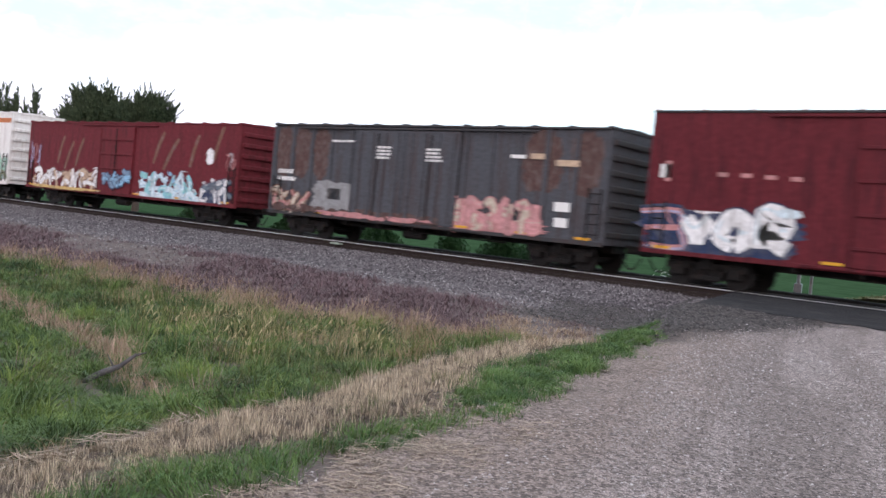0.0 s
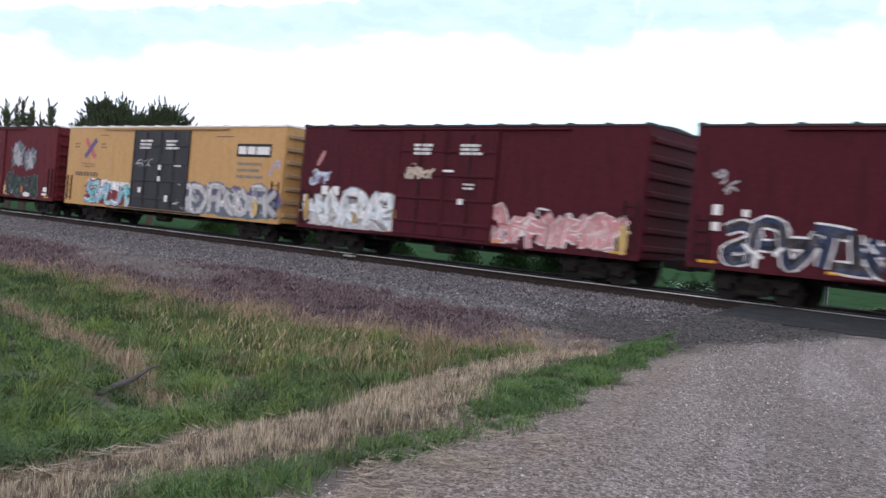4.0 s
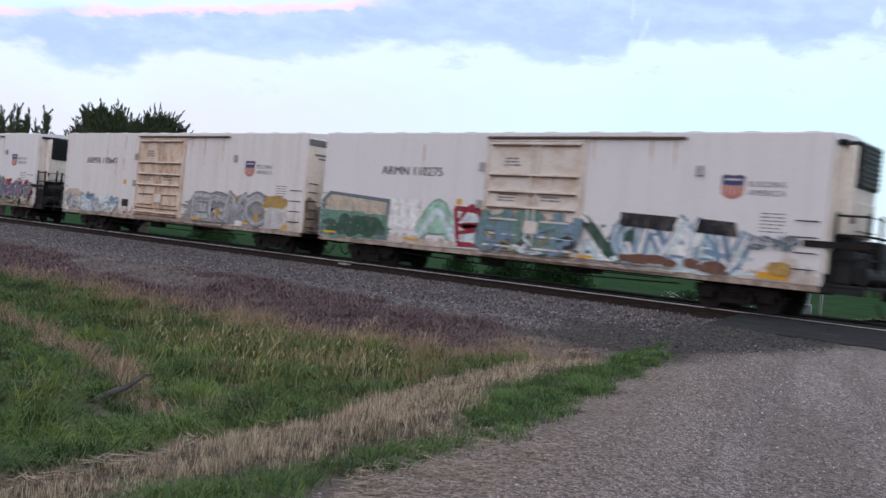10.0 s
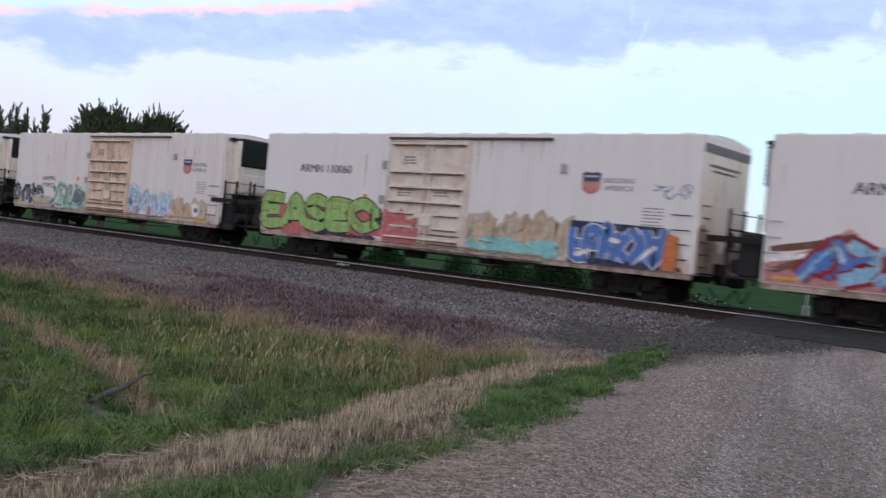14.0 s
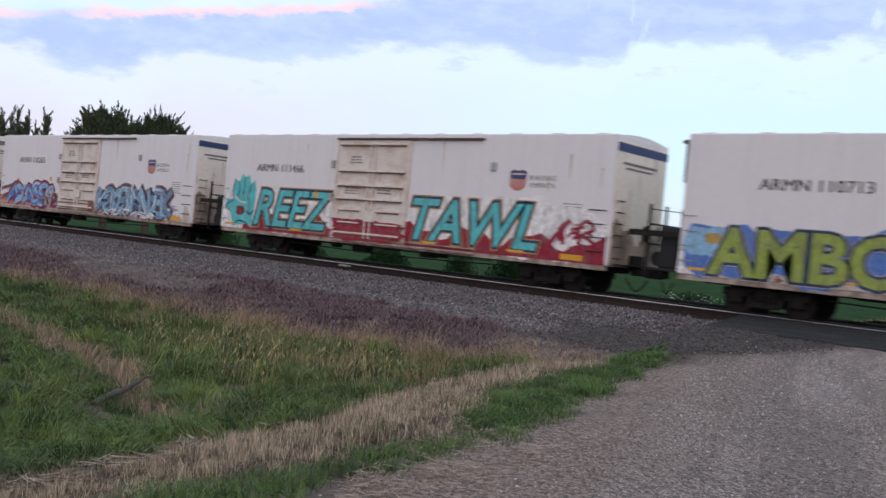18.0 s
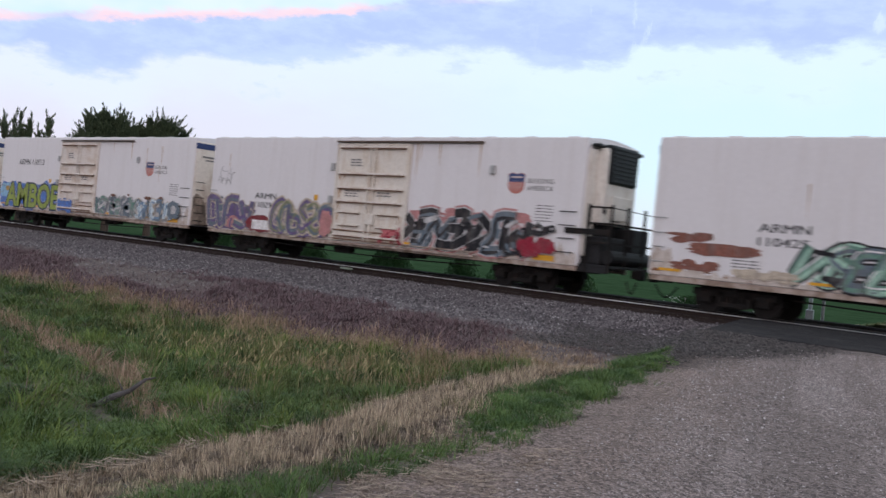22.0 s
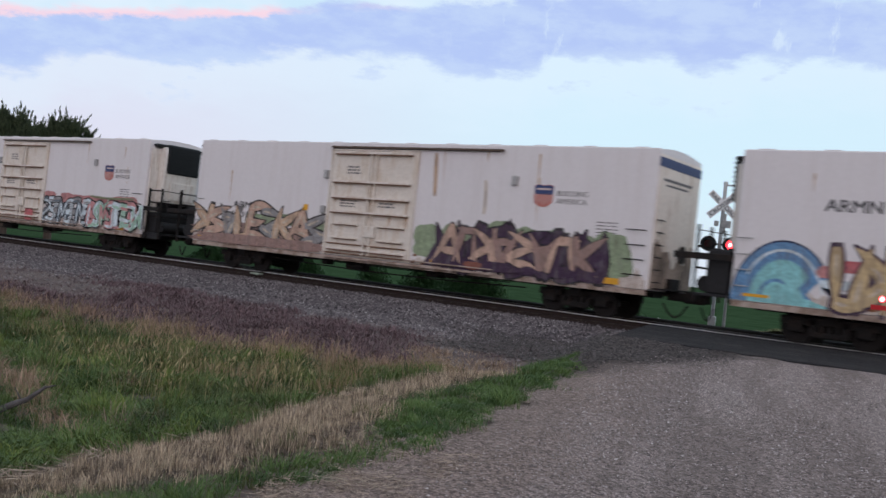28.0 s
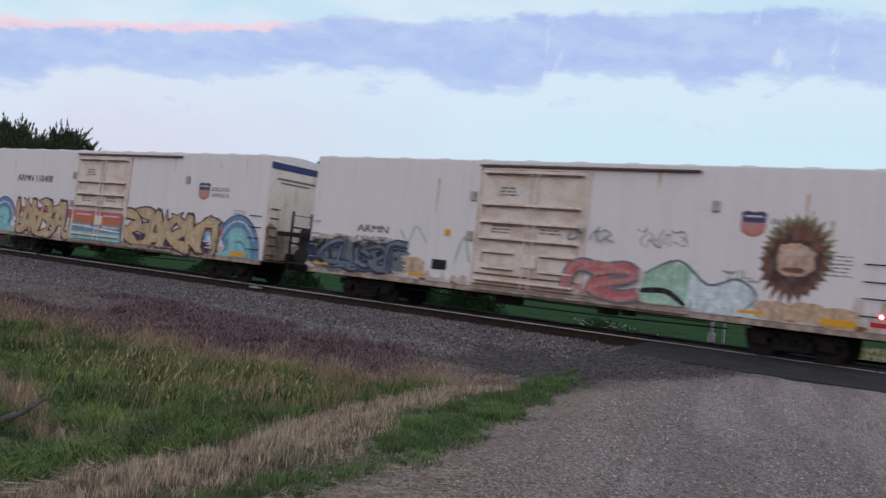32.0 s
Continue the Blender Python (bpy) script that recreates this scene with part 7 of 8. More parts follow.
    art(c, [("cloud", "purple", 0.1, 3.3, 1.0, 2.1, 3), ("flakes", "rose", 0.1, 5.0, 1.0, 1.6, 4), ("pen", "DAL", (0.1, 3.2, 1.0, 2.4), ("purple", "slate"), "beige", 151, {"weight": 0.26, "line_w": 0.07}), ("cloud", "darkred", 2.9, 4.6, 1.0, 1.7, 5), ("poly", "white", [(3.3, 1.1), (4.6, 1.1), (4.6, 1.5), (3.3, 1.5)]), ("cloud", "purple", 4.7, 8.0, 1.0, 1.9, 2), ("pen", "DOPS", (4.6, 8.2, 1.0, 2.4), ("purple", "olive", "slate"), "beige", 152, {"weight": 0.24, "line_w": 0.08}), ("cloud", "rose", 7.7, 8.4, 1.1, 2.1, 8)])
    art(c, [("wild", (0.5, 1.7, 2.9, 3.8), 3, ("grey",), None, 153, {"weight": 0.10})])
    art(c, [("puffs", "rose", 12.6, 17.9, 2.1, 2.45, 9, 4), ("pen", "KEMEK", (12.3, 17.8, 0.98, 2.45), ("black", "black", "slate", "black"), "palegrey", 154, {"weight": 0.27, "line_w": 0.05, "slant": 0.35, "halo": "rose"}), ("flakes", "red", 17.6, 19.2, 1.0, 1.8, 5), ("wild", (17.9, 19.1, 1.8, 2.2), 2, ("black",), None, 155, {"weight": 0.25})])
    art(c, [("wild", (11.2, 12.3, 1.02, 1.7), 1, ("coral", "red"), None, 156, {"weight": 0.4})], y=-SIDE - 0.125)

    c = reefer(53.99, "110425", "R", "white refrigerator car with low lettering, rust patches and tan graffiti", low=True, clean_door=True)
    art(c, [("flakes", "rustbrown", 0.4, 2.0, 1.95, 2.3, 2), ("cloud", "rustbrown", 1.2, 3.4, 1.65, 2.0, 3), ("flakes", "rustbrown", 0.6, 2.4, 1.15, 1.5, 4), ("flakes", "beige", 2.6, 4.6, 1.05, 1.4, 5)], label="rust-brown patches")
    art(c, [("pen", "NSE", (4.6, 7.9, 0.98, 2.3), ("seagreen", "mint", "slate"), "black", 161, {"weight": 0.26, "line_w": 0.06, "slant": 0.3, "shine": "white"})])
    art(c, [("wild", (7.1, 8.2, 1.0, 2.0), 2, ("seagreen", "rose"), "slate", 164, {"weight": 0.4})], y=-SIDE - 0.02)
    art(c, [("puffs", "ice", 12.3, 18.8, 1.5, 2.2, 9, 3), ("cloud", "tan", 12.3, 15.6, 0.98, 1.8, 4), ("pen", "BEYNA", (12.3, 15.7, 0.98, 2.1), ("tan", "rose"), "rustbrown", 162, {"weight": 0.26, "line_w": 0.04}), ("pen", "YESK", (15.8, 18.9, 1.0, 2.1), ("beige", "peach", "ice"), "rose", 163, {"weight": 0.24, "line_w": 0.05, "slant": 0.2})], label="tan and dusty blue graffiti")

    c = reefer(76.18, "111106", "R", "white refrigerator car 111106 with rust spots and pastel graffiti", clean_door=True)
    art(c, [("flakes", "rustbrown", x, x + w, z, z + h, i) for i, (x, w, z, h) in enumerate(((0.7, 0.9, 1.2, 0.6), (2.2, 0.8, 1.55, 0.3), (4.4, 0.6, 1.1, 0.6), (5.4, 0.9, 1.0, 0.4), (6.7, 0.8, 1.05, 0.25), (3.4, 0.9, 1.75, 0.12), (5.0, 0.6, 1.8, 0.12)))], label="rust-brown patches")
    art(c, [("poly", "palegrey", [(3.3, 2.1), (4.95, 2.1), (4.95, 2.95), (3.3, 2.95)])], label="pale painted-over patch")
    rects(c, "inspection_panel", BLACK, [(6.68, 7.3, 1.40, 1.75)], -SIDE - 0.02)
    art(c, [("puffs", "rose", 12.3, 19.4, 2.0, 2.4, 9, 2), ("pen", "SEEME", (12.3, 16.2, 0.98, 2.2), ("slate", "ice", "grey"), "black", 171, {"weight": 0.24, "line_w": 0.06}), ("pen", "BSMET", (16.1, 19.9, 0.98, 2.25), ("pink", "ice", "mint"), "black", 172, {"weight": 0.30, "line_w": 0.06, "swell": 0.95}), ("line", "olive", [(16.2, 2.4), (17.6, 2.35), (19.4, 2.4)], 0.10)])
    art(c, [("cloud", "coral", 11.0, 11.7, 1.02, 1.6, 3)], y=-SIDE - 0.125)

    c = reefer(99.57, "110133", "L", "white refrigerator car with low lettering, brown and purple pointed graffiti", low=True, clean_door=True)
    art(c, [("puffs", "moss", 3.2, 7.4, 1.8, 2.3, 5, 3), ("cloud", "rosebrown", 0.1, 7.5, 0.98, 1.8, 4), ("blades", "KSAUESKAS", (0.1, 7.2, 1.25, 2.4), ("tan", "peach", "grey"), "black", 181, {"weight": 0.34, "line_w": 0.06, "slant": 0.1, "shine": "beige"}), ("cloud", "rosebrown", 0.3, 7.4, 0.98, 1.35, 9)])
    spikes = [(11.9, 0.98), (12.3, 1.7), (13.0, 2.3), (13.4, 1.75), (14.2, 2.4), (14.5, 1.8), (15.2, 2.75), (15.5, 1.9), (16.3, 2.2), (17.0, 2.55), (17.6, 2.1), (18.4, 1.6), (19.0, 0.98)]
    art(c, [("puffs", "moss", 11.6, 19.2, 1.2, 2.5, 8, 4), ("poly", "plum", spikes), ("blades", "AUKASAUK", (12.4, 18.4, 0.98, 2.35), ("plum",), "black", 183, {"weight": 0.44, "line_w": 0.05, "slant": 0.1}), ("blades", "AUKASAUK", (12.5, 18.2, 1.15, 2.3), ("peach", "rosebrown"), "black", 182, {"weight": 0.25, "line_w": 0.03, "slant": 0.1}), ("flakes", "plum", 12.2, 18.6, 0.98, 1.35, 6), ("cloud", "rustbrown", 13.6, 14.3, 1.0, 1.25, 2)])
    art(c, [("line", "tan", [(12.0, 4.75), (12.05, 4.1), (12.1, 3.3)], 0.16), ("line", "beige", [(14.1, 3.9), (14.15, 3.3), (14.15, 2.8)], 0.10)], label="running rust stain")

    c = reefer(121.96, "110408", "L", "white refrigerator car 110408 with seaside graffiti of waves and gold letters")
    for x0, flip in ((0.0, 1), (19.9, -1)):
        P = lambda a, z: (x0 + flip * a, z)
        arc = lambda cx, rx, rz, a0, a1, n: [P(cx + rx * math.cos(radians(a0 + (a1 - a0) * k / n)), 0.98 + rz * math.sin(radians(a0 + (a1 - a0) * k / n))) for k in range(n + 1)]
        art(c, [("poly", "azure", [P(0.02, 0.98)] + arc(1.35, 1.33, 1.66, 172, 8, 18) + [P(2.62, 1.7), P(2.95, 1.72), P(2.6, 1.52), P(2.25, 1.62), P(2.0, 1.3), P(2.3, 0.98)]), ("poly", "aqua", [P(0.45, 0.98)] + arc(1.35, 0.86, 1.18, 170, 40, 12) + [P(1.80, 1.45), P(1.95, 1.2), P(2.7, 0.98)]), ("line", "navy", arc(1.35, 1.33, 1.66, 168, 20, 14), 0.05), ("line", "ice", arc(1.35, 1.08, 1.42, 150, 15, 10), 0.07), ("line", "azure", arc(1.2, 0.45, 0.62, 160, 60, 8), 0.09), ("cloud", "rose", *sorted((P(2.2, 0)[0], P(2.8, 0)[0])), 1.75, 2.1, 5), ("cloud", "ice", *sorted((P(2.3, 0)[0], P(3.1, 0)[0])), 1.5, 1.75, 6)], label="blue breaking wave")
    art(c, [("poly", "coral", [(2.4, 1.95), (7.2, 1.9), (7.2, 2.3), (2.7, 2.25)]), ("poly", "coral", [(15.6, 1.9), (17.6, 1.85), (17.6, 2.1), (15.6, 2.2)]), ("poly", "sky", [(15.6, 1.5), (17.6, 1.5), (17.6, 1.85), (15.6, 1.9)])], label="painted sunset band")
    art(c, [("poly", "coral", [(7.5, 1.75), (11.2, 1.75), (11.2, 2.3), (7.5, 2.3)]), ("poly", "orange", [(7.5, 1.72), (11.2, 1.72), (11.2, 1.95), (7.5, 1.95)]), ("poly", "denim", [(7.5, 1.3), (11.2, 1.3), (11.2, 1.73), (7.5, 1.73)]), ("poly", "aqua", [(7.5, 1.0), (11.2, 1.0), (11.2, 1.35), (7.5, 1.35)]), ("line", "white", [(7.5, 1.62), (9.2, 1.55), (11.2, 1.45)], 0.07)], y=-SIDE - 0.126, label="painted sunset sea")
    art(c, [("blades", "UKAESAU", (2.6, 7.2, 0.98, 2.45), ("sand",), "plum", 191, {"weight": 0.34, "line_w": 0.07, "slant": 0.08, "shine": "beige"})], y=-SIDE - 0.020)
    art(c, [("cloud", "plum", 11.4, 17.0, 0.98, 1.5, 5), ("blades", "SEAKSKU", (11.3, 17.2, 1.0, 2.4), ("sand",), "plum", 192, {"weight": 0.42, "line_w": 0.07, "slant": 0.12, "shine": "beige"})], y=-SIDE - 0.020)

    c = reefer(144.43, "111178", "L", "white refrigerator car with low lettering and red, mint and white graffiti", low=True)
    art(c, [("cloud", "beige", 0.05, 4.6, 0.98, 2.2, 4), ("cloud", "slate", 0.15, 4.5, 0.98, 2.05, 3), ("pen", "HDLS", (0.2, 4.5, 1.0, 2.15), ("navy", "slate"), "black", 201, {"weight": 0.30, "line_w": 0.05, "shine": "denim"}), ("wild", (2.4, 3.9, 2.04, 2.3), 5, ("silver",), None, 202, {"weight": 0.2})])
    rects(c, "inspection_panel", BLACK, [(5.7, 6.3, 1.37, 1.70)], -SIDE - 0.02)
    art(c, [("line", "mint", [(4.2, 2.6), (4.6, 2.2), (4.9, 2.75), (5.4, 2.2)], 0.07), ("line", "mint", [(6.6, 1.6), (6.9, 2.5), (7.2, 1.7)], 0.08), ("cloud", "tan", 4.6, 5.4, 1.1, 1.7, 3)])
    art(c, [("pen", "US", (10.9, 13.2, 0.98, 2.2), ("rose", "coral"), "slate", 203, {"weight": 0.26, "line_w": 0.06, "slant": 0.2})], y=-SIDE - 0.125)
    art(c, [("poly", "mint", [(13.2, 1.1), (13.3, 1.9), (14.1, 2.3), (14.7, 2.2), (15.1, 1.7), (15.0, 1.0)]), ("poly", "ice", [(14.6, 1.0), (14.7, 2.2), (15.3, 1.7), (16.0, 1.95), (16.5, 1.7), (16.4, 1.25), (17.0, 0.98)]), ("line", "slate", [(13.3, 1.9), (14.3, 2.35), (15.2, 1.75), (16.0, 1.98), (16.55, 1.6), (16.3, 1.2)], 0.07), ("line", "black", [(13.2, 1.4), (14.0, 1.45), (14.6, 1.1)], 0.16)])
    art(c, [("wild", (13.0, 14.5, 2.6, 3.35), 4, ("slate",), None, 204, {"weight": 0.10})])
    art(c, [("wild", (10.8, 12.2, 2.65, 3.2), 3, ("slate",), None, 205, {"weight": 0.12})], y=-SIDE - 0.125)
    mane = [(17.45 + math.cos(t) * r * 0.86 + 0.10 * math.sin(t), 2.60 + math.sin(t) * r * 1.05) for t, r in [(2 * math.pi * i / 46, (1.12 if i % 2 else 0.84) + 0.06 * math.sin(i * 2.7)) for i in range(46)]]
    art(c, [("poly", "olive", [(x + 0.05, z + 0.14) for x, z in mane]), ("poly", "brown", mane), ("cloud", "darkrust", 16.8, 18.1, 1.9, 3.2, 4), ("cloud", "peach", 17.0, 17.95, 2.2, 3.05, 3), ("cloud", "brown", 17.15, 17.75, 2.28, 2.42, 6), ("cloud", "beige", 17.2, 17.75, 2.72, 2.9, 8)], label="brown shaggy painted disc")
    art(c, [("wild", (15.6, 16.6, 1.9, 2.3), 3, ("grey",), None, 206, {"weight": 0.12}), ("puffs", "tan", 16.7, 19.0, 1.0, 1.6, 3, 4)])


train()

# ---------------------------------------------------------------- level-crossing signals
def signal(x, y, z, turn, lit=(False, True)):
    s = thing("crossing_signal", "grey crossing signal mast with crossbuck and red flashing lamps", "signal", at=(x, y, z))
    s.rotation_euler = (0, 0, radians(turn))
    steel, hood = mat("galvanised_mast", (0.42, 0.43, 0.44), 0.45, 0.6, spread=0.12), BLACK
    part("mast", rod(rod(B(), (0, 0, 0.0), (0, 0, 4.85), 0.062, 14), (0, 0, 4.85), (0, 0, 4.93), 0.075, 14), steel, s, smooth=False)
    part("base", box(box(B(), -0.20, 0.20, -0.20, 0.20, 0.0, 0.05, 0.01), -0.12, 0.12, -0.12, 0.12, 0.05, 0.40, 0.02), steel, s)
    part("top_arm", rod(B(), (0, 0, 4.82), (0.95, 0, 4.82), 0.028, 8), steel, s)
    blade_m = mat("white_sign_sheet", (0.72, 0.73, 0.74), 0.4, spread=0.05)
    for k, (txt, a) in enumerate((("RAIL  ROAD", -42), ("CROSSING", 42))):
        b = part("blade", box(B(), -0.61, 0.61, -0.012, 0.012, -0.115, 0.115, 0.008), blade_m, s, "white crossbuck blade")
        b.location, b.rotation_euler = (0, -0.08 - 0.03 * k, 4.15), (0, -radians(a), 0)
        bm = B()
        word(bm, txt, -0.54, 0.54, -0.07, 0.07, -0.016, bold=0.015)
        part("lettering", bm, LETTER, b)
    part("bracket", box(box(B(), -0.24, -0.10, -0.10, -0.03, 3.42, 3.60, 0.01), -0.02, 0.30, -0.13, -0.05, 3.38, 3.62, 0.01), GALV, s, "small grey plates")
    part("plate_post", box(B(), 0.06, 0.14, -0.10, -0.06, 3.2, 3.85), GALV, s)
    part("lamp_bar", rod(B(), (-0.5, -0.02, 2.82), (0.5, -0.02, 2.82), 0.035, 8), hood, s)
    glow = mat("lit_red_lens", (0.9, 0.02, 0.02), 0.3, emit=(1.0, 0.02, 0.03), power=9.0)
    core = mat("lit_lens_core", (1.0, 0.5, 0.45), 0.3, emit=(1.0, 0.62, 0.58), power=9.0)
    dull = mat("unlit_red_lens", (0.06, 0.008, 0.008), 0.25)
    for k, lx in enumerate((-0.36, 0.36)):
        d = part("lamp", rod(rod(B(), (lx, -0.05, 2.82), (lx, -0.09, 2.82), 0.26, 24), (lx, 0.0, 2.82), (lx, 0.14, 2.82), 0.15, 16), hood, s, "black lamp head with round backboard")
        bm = B()
        n = 14
        ring = [[(lx + math.cos(a) * r, y_, 2.82 + math.sin(a) * r) for a in [math.pi * (i / n * 1.3 - 0.15) for i in range(n + 1)]] for r, y_ in ((0.155, -0.09), (0.165, -0.34), (0.155, -0.34), (0.145, -0.09))]
        vs = [[bm.verts.new(p) for p in r] for r in ring]
        for r0, r1 in zip(vs, vs[1:]):
            for i in range(n):
                bm.faces.new((r0[i], r0[i + 1], r1[i + 1], r1[i]))
        part("hood", bm, hood, d)
        part("lens", rod(B(), (lx, -0.09, 2.82), (lx, -0.11, 2.82), 0.145, 20), glow if lit[k] else dull, d, "glowing red lens" if lit[k] else "unlit dark red lens")
        if lit[k]:
            part("bulb", rod(B(), (lx, -0.11, 2.82), (lx, -0.118, 2.82), 0.06, 16), core, d)
    return s


GATE_NEAR, GATE_REACH = (0.4, 22.3, -0.10), -5.12
signal(-11.55, 31.4, -0.12, 14.0)


def gate(name_at, reach, turn, lamps, label, n=10):
    """Lowered barrier arm of the crossing, striped red and white, on its own pivot stand; the arm runs from the stand by reach metres."""
    x, y, z = name_at
    g = thing("crossing_gate", label, "gate", "gates of the crossing", (x, y, z))
    g.rotation_euler = (0, 0, radians(turn))
    part("stand", rod(rod(B(), (0, 0, 0.0), (0, 0, 1.55), 0.05, 10), (0, -0.12, 1.27), (0, 0.12, 1.27), 0.14, 14), GALV, g, "grey gate pivot on a thin post")
    step = reach / n
    red, white = mat("red_reflective_sheet", (0.42, 0.02, 0.025), 0.35), mat("white_reflective_sheet", (0.70, 0.70, 0.70), 0.35)
    for i in range(n):
        a, b = sorted((step * i, step * (i + 1)))
        part("stripe", box(B(), a, b, -0.025, 0.025, 1.27 - 0.05, 1.27 + 0.055, 0.0), red if (n - 1 - i) % 2 == 0 else white, g)
    glow = mat("lit_gate_lens", (0.9, 0.1, 0.1), 0.3, emit=(1.0, 0.06, 0.08), power=5.0)
    hot = mat("lit_gate_core", (1.0, 0.6, 0.6), 0.3, emit=(1.0, 0.45, 0.45), power=6.0)
    for lx, lit in lamps:
        l = part("gate_lamp", rod(B(), (lx, 0.05, 1.46), (lx, -0.05, 1.46), 0.075, 14), BLACK, g, "small round gate lamp")
        part("lens", rod(B(), (lx, -0.05, 1.46), (lx, -0.062, 1.46), 0.068, 14), glow if lit else mat("unlit_gate_lens", (0.07, 0.01, 0.01), 0.3), l)
        if lit:
            part("bulb", rod(B(), (lx, -0.062, 1.46), (lx, -0.068, 1.46), 0.045, 12), hot, l)
    return g


gate(GATE_NEAR, GATE_REACH, 0.0, ((GATE_REACH + 0.22, True), (GATE_REACH * 0.55, False)), "lowered striped crossing gate with a lit red tip lamp")
gate((-11.1, 31.3, -0.12), 3.9, 0.0, ((1.65, True), (3.7, False)), "lowered striped gate beyond the track with a red lamp")


# ---------------------------------------------------------------- plants
def tree(x, y, z, h, w, seed, label, lop=0.0, dense=1.0, twigs=6, limbs=44, reach=0.17):
    """A short trunk, limbs that fan out and up, and feathery brushes of small leaves swept along them by the wind."""
    rnd = random.Random(seed)
    t = thing("tree", label, "tree", "trees beyond the field", (x, y, z))
    bm = B()
    rod(bm, (0, 0, 0), (0.1, 0, h * 0.45), 0.035 * h, 10, 0.02 * h)
    tips = []
    for i in range(limbs):
        a = rnd.uniform(0, 6.283)
        up = 0.48 + 0.50 * rnd.random() ** 0.7
        r = w / 2 * math.sqrt(rnd.uniform(0.05, 1)) * 1.12 * math.sqrt(1.0 - 0.86 * ((up - 0.48) / 0.50) ** 2)
        base = Vector((0.1, 0, h * rnd.uniform(0.2, 0.42)))
        tip = Vector((math.cos(a) * r + lop * up * w * 0.2, math.sin(a) * r, h * up))
        mid = base.lerp(tip, 0.5) + Vector((0, 0, -h * 0.02))
        rod(bm, base, mid, 0.009 * h, 6, 0.005 * h), rod(bm, mid, tip, 0.005 * h, 5, 0.0015 * h)
        tips.append((mid, tip))
    part("trunk", bm, BARK, t, "trunk with spreading limbs")
    rg = np.random.default_rng(seed)
    spots = []
    for mid, tip in tips:
        n = int(220 * dense)
        k = rg.uniform(0.1, 1.05, n)[:, None]
        p = np.array(mid)[None] * (1 - k) + np.array(tip)[None] * k
        spots.append(p + rg.normal(0, 1, (n, 3)) * np.array([0.052 * w, 0.052 * w, 0.034 * h]) * (1.25 - 0.85 * k))
        way = np.array(tip - mid)
        way = way / np.linalg.norm(way)
        for s in range(twigs):
            d = way * rnd.uniform(0.5, 1.0) + np.array([rnd.uniform(-0.55, 0.55) + 0.25 * lop, rnd.uniform(-0.55, 0.55), rnd.uniform(-0.2, 0.45)])
            q = np.array(mid.lerp(tip, rnd.uniform(0.35, 1.0)))[None] + np.linspace(0, 1, 46)[:, None] * d[None] * min(h * reach, w * 0.42)
            spots.append(q + rg.normal(0, min(0.007 * h, 0.03 * w), q.shape) * np.linspace(1.3, 0.35, 46)[:, None])
    p = np.concatenate(spots)
    # long narrow leaves that point outwards
    size = rg.uniform(0.09, 0.21, len(p)) * h / 11
    way = rg.normal(0, 0.5, (len(p), 3)) + (p - np.array([0.0, 0.0, 0.4 * h])) / (0.45 * h) * 1.3 + np.array([0.25 * lop, 0.0, 0.1])
    way /= np.linalg.norm(way, axis=1)[:, None]
    across = np.cross(way, rg.normal(0, 1, (len(p), 3)))
    across /= np.linalg.norm(across, axis=1)[:, None]
    v = np.stack([p - across * (size * 0.30)[:, None], p + across * (size * 0.30)[:, None], p + way * (size * 1.7)[:, None]], 1)
    part("crown", bars(v.reshape(-1, 3), np.arange(len(p) * 3).reshape(-1, 3), "crown", LEAF), None, t, "ragged feathery green crown")
    return t


tree(-87.2, 48.7, -0.8, 11.5, 7.9, 3, "broad dark green tree against the sky", lop=-0.6, dense=9, limbs=64, twigs=11, reach=0.115)
tree(-85.0, 52.0, -0.8, 11.2, 8.2, 5, "dark green tree with a ragged crown", lop=0.2, dense=9, limbs=64, twigs=11, reach=0.115)
tree(-91.7, 40.8, -0.8, 10.9, 2.8, 9, "thin upright tree with sparse foliage", lop=-1.0, dense=0.8, limbs=14, twigs=8)
tree(-91.0, 41.9, -0.8, 11.0, 1.9, 14, "thin upright tree with sparse foliage", lop=-1.0, dense=0.8, limbs=9, twigs=8)
tree(-90.1, 43.6, -0.8, 10.4, 2.2, 12, "thin upright tree with sparse foliage", lop=-1.0, dense=0.8, limbs=9, twigs=8)
for i, (az, r, h, w) in enumerate(((-16.6, 150, 5.0, 8), (-15.4, 120, 5.5, 8), (-14.9, 110, 5.0, 4.5), (-14.2, 190, 5.0, 9), (-13.2, 200, 4.5, 10), (-12.0, 210, 4.6, 10), (-10.5, 200, 5.0, 10), (-18.3, 230, 5.0, 12), (-19.8, 240, 5.0, 12))):
    tree(math.sin(radians(az)) * r, math.cos(radians(az)) * r, -0.9, h + 0.5, w, 30 + i, "distant dark tree on the horizon", dense=2.0, limbs=26)


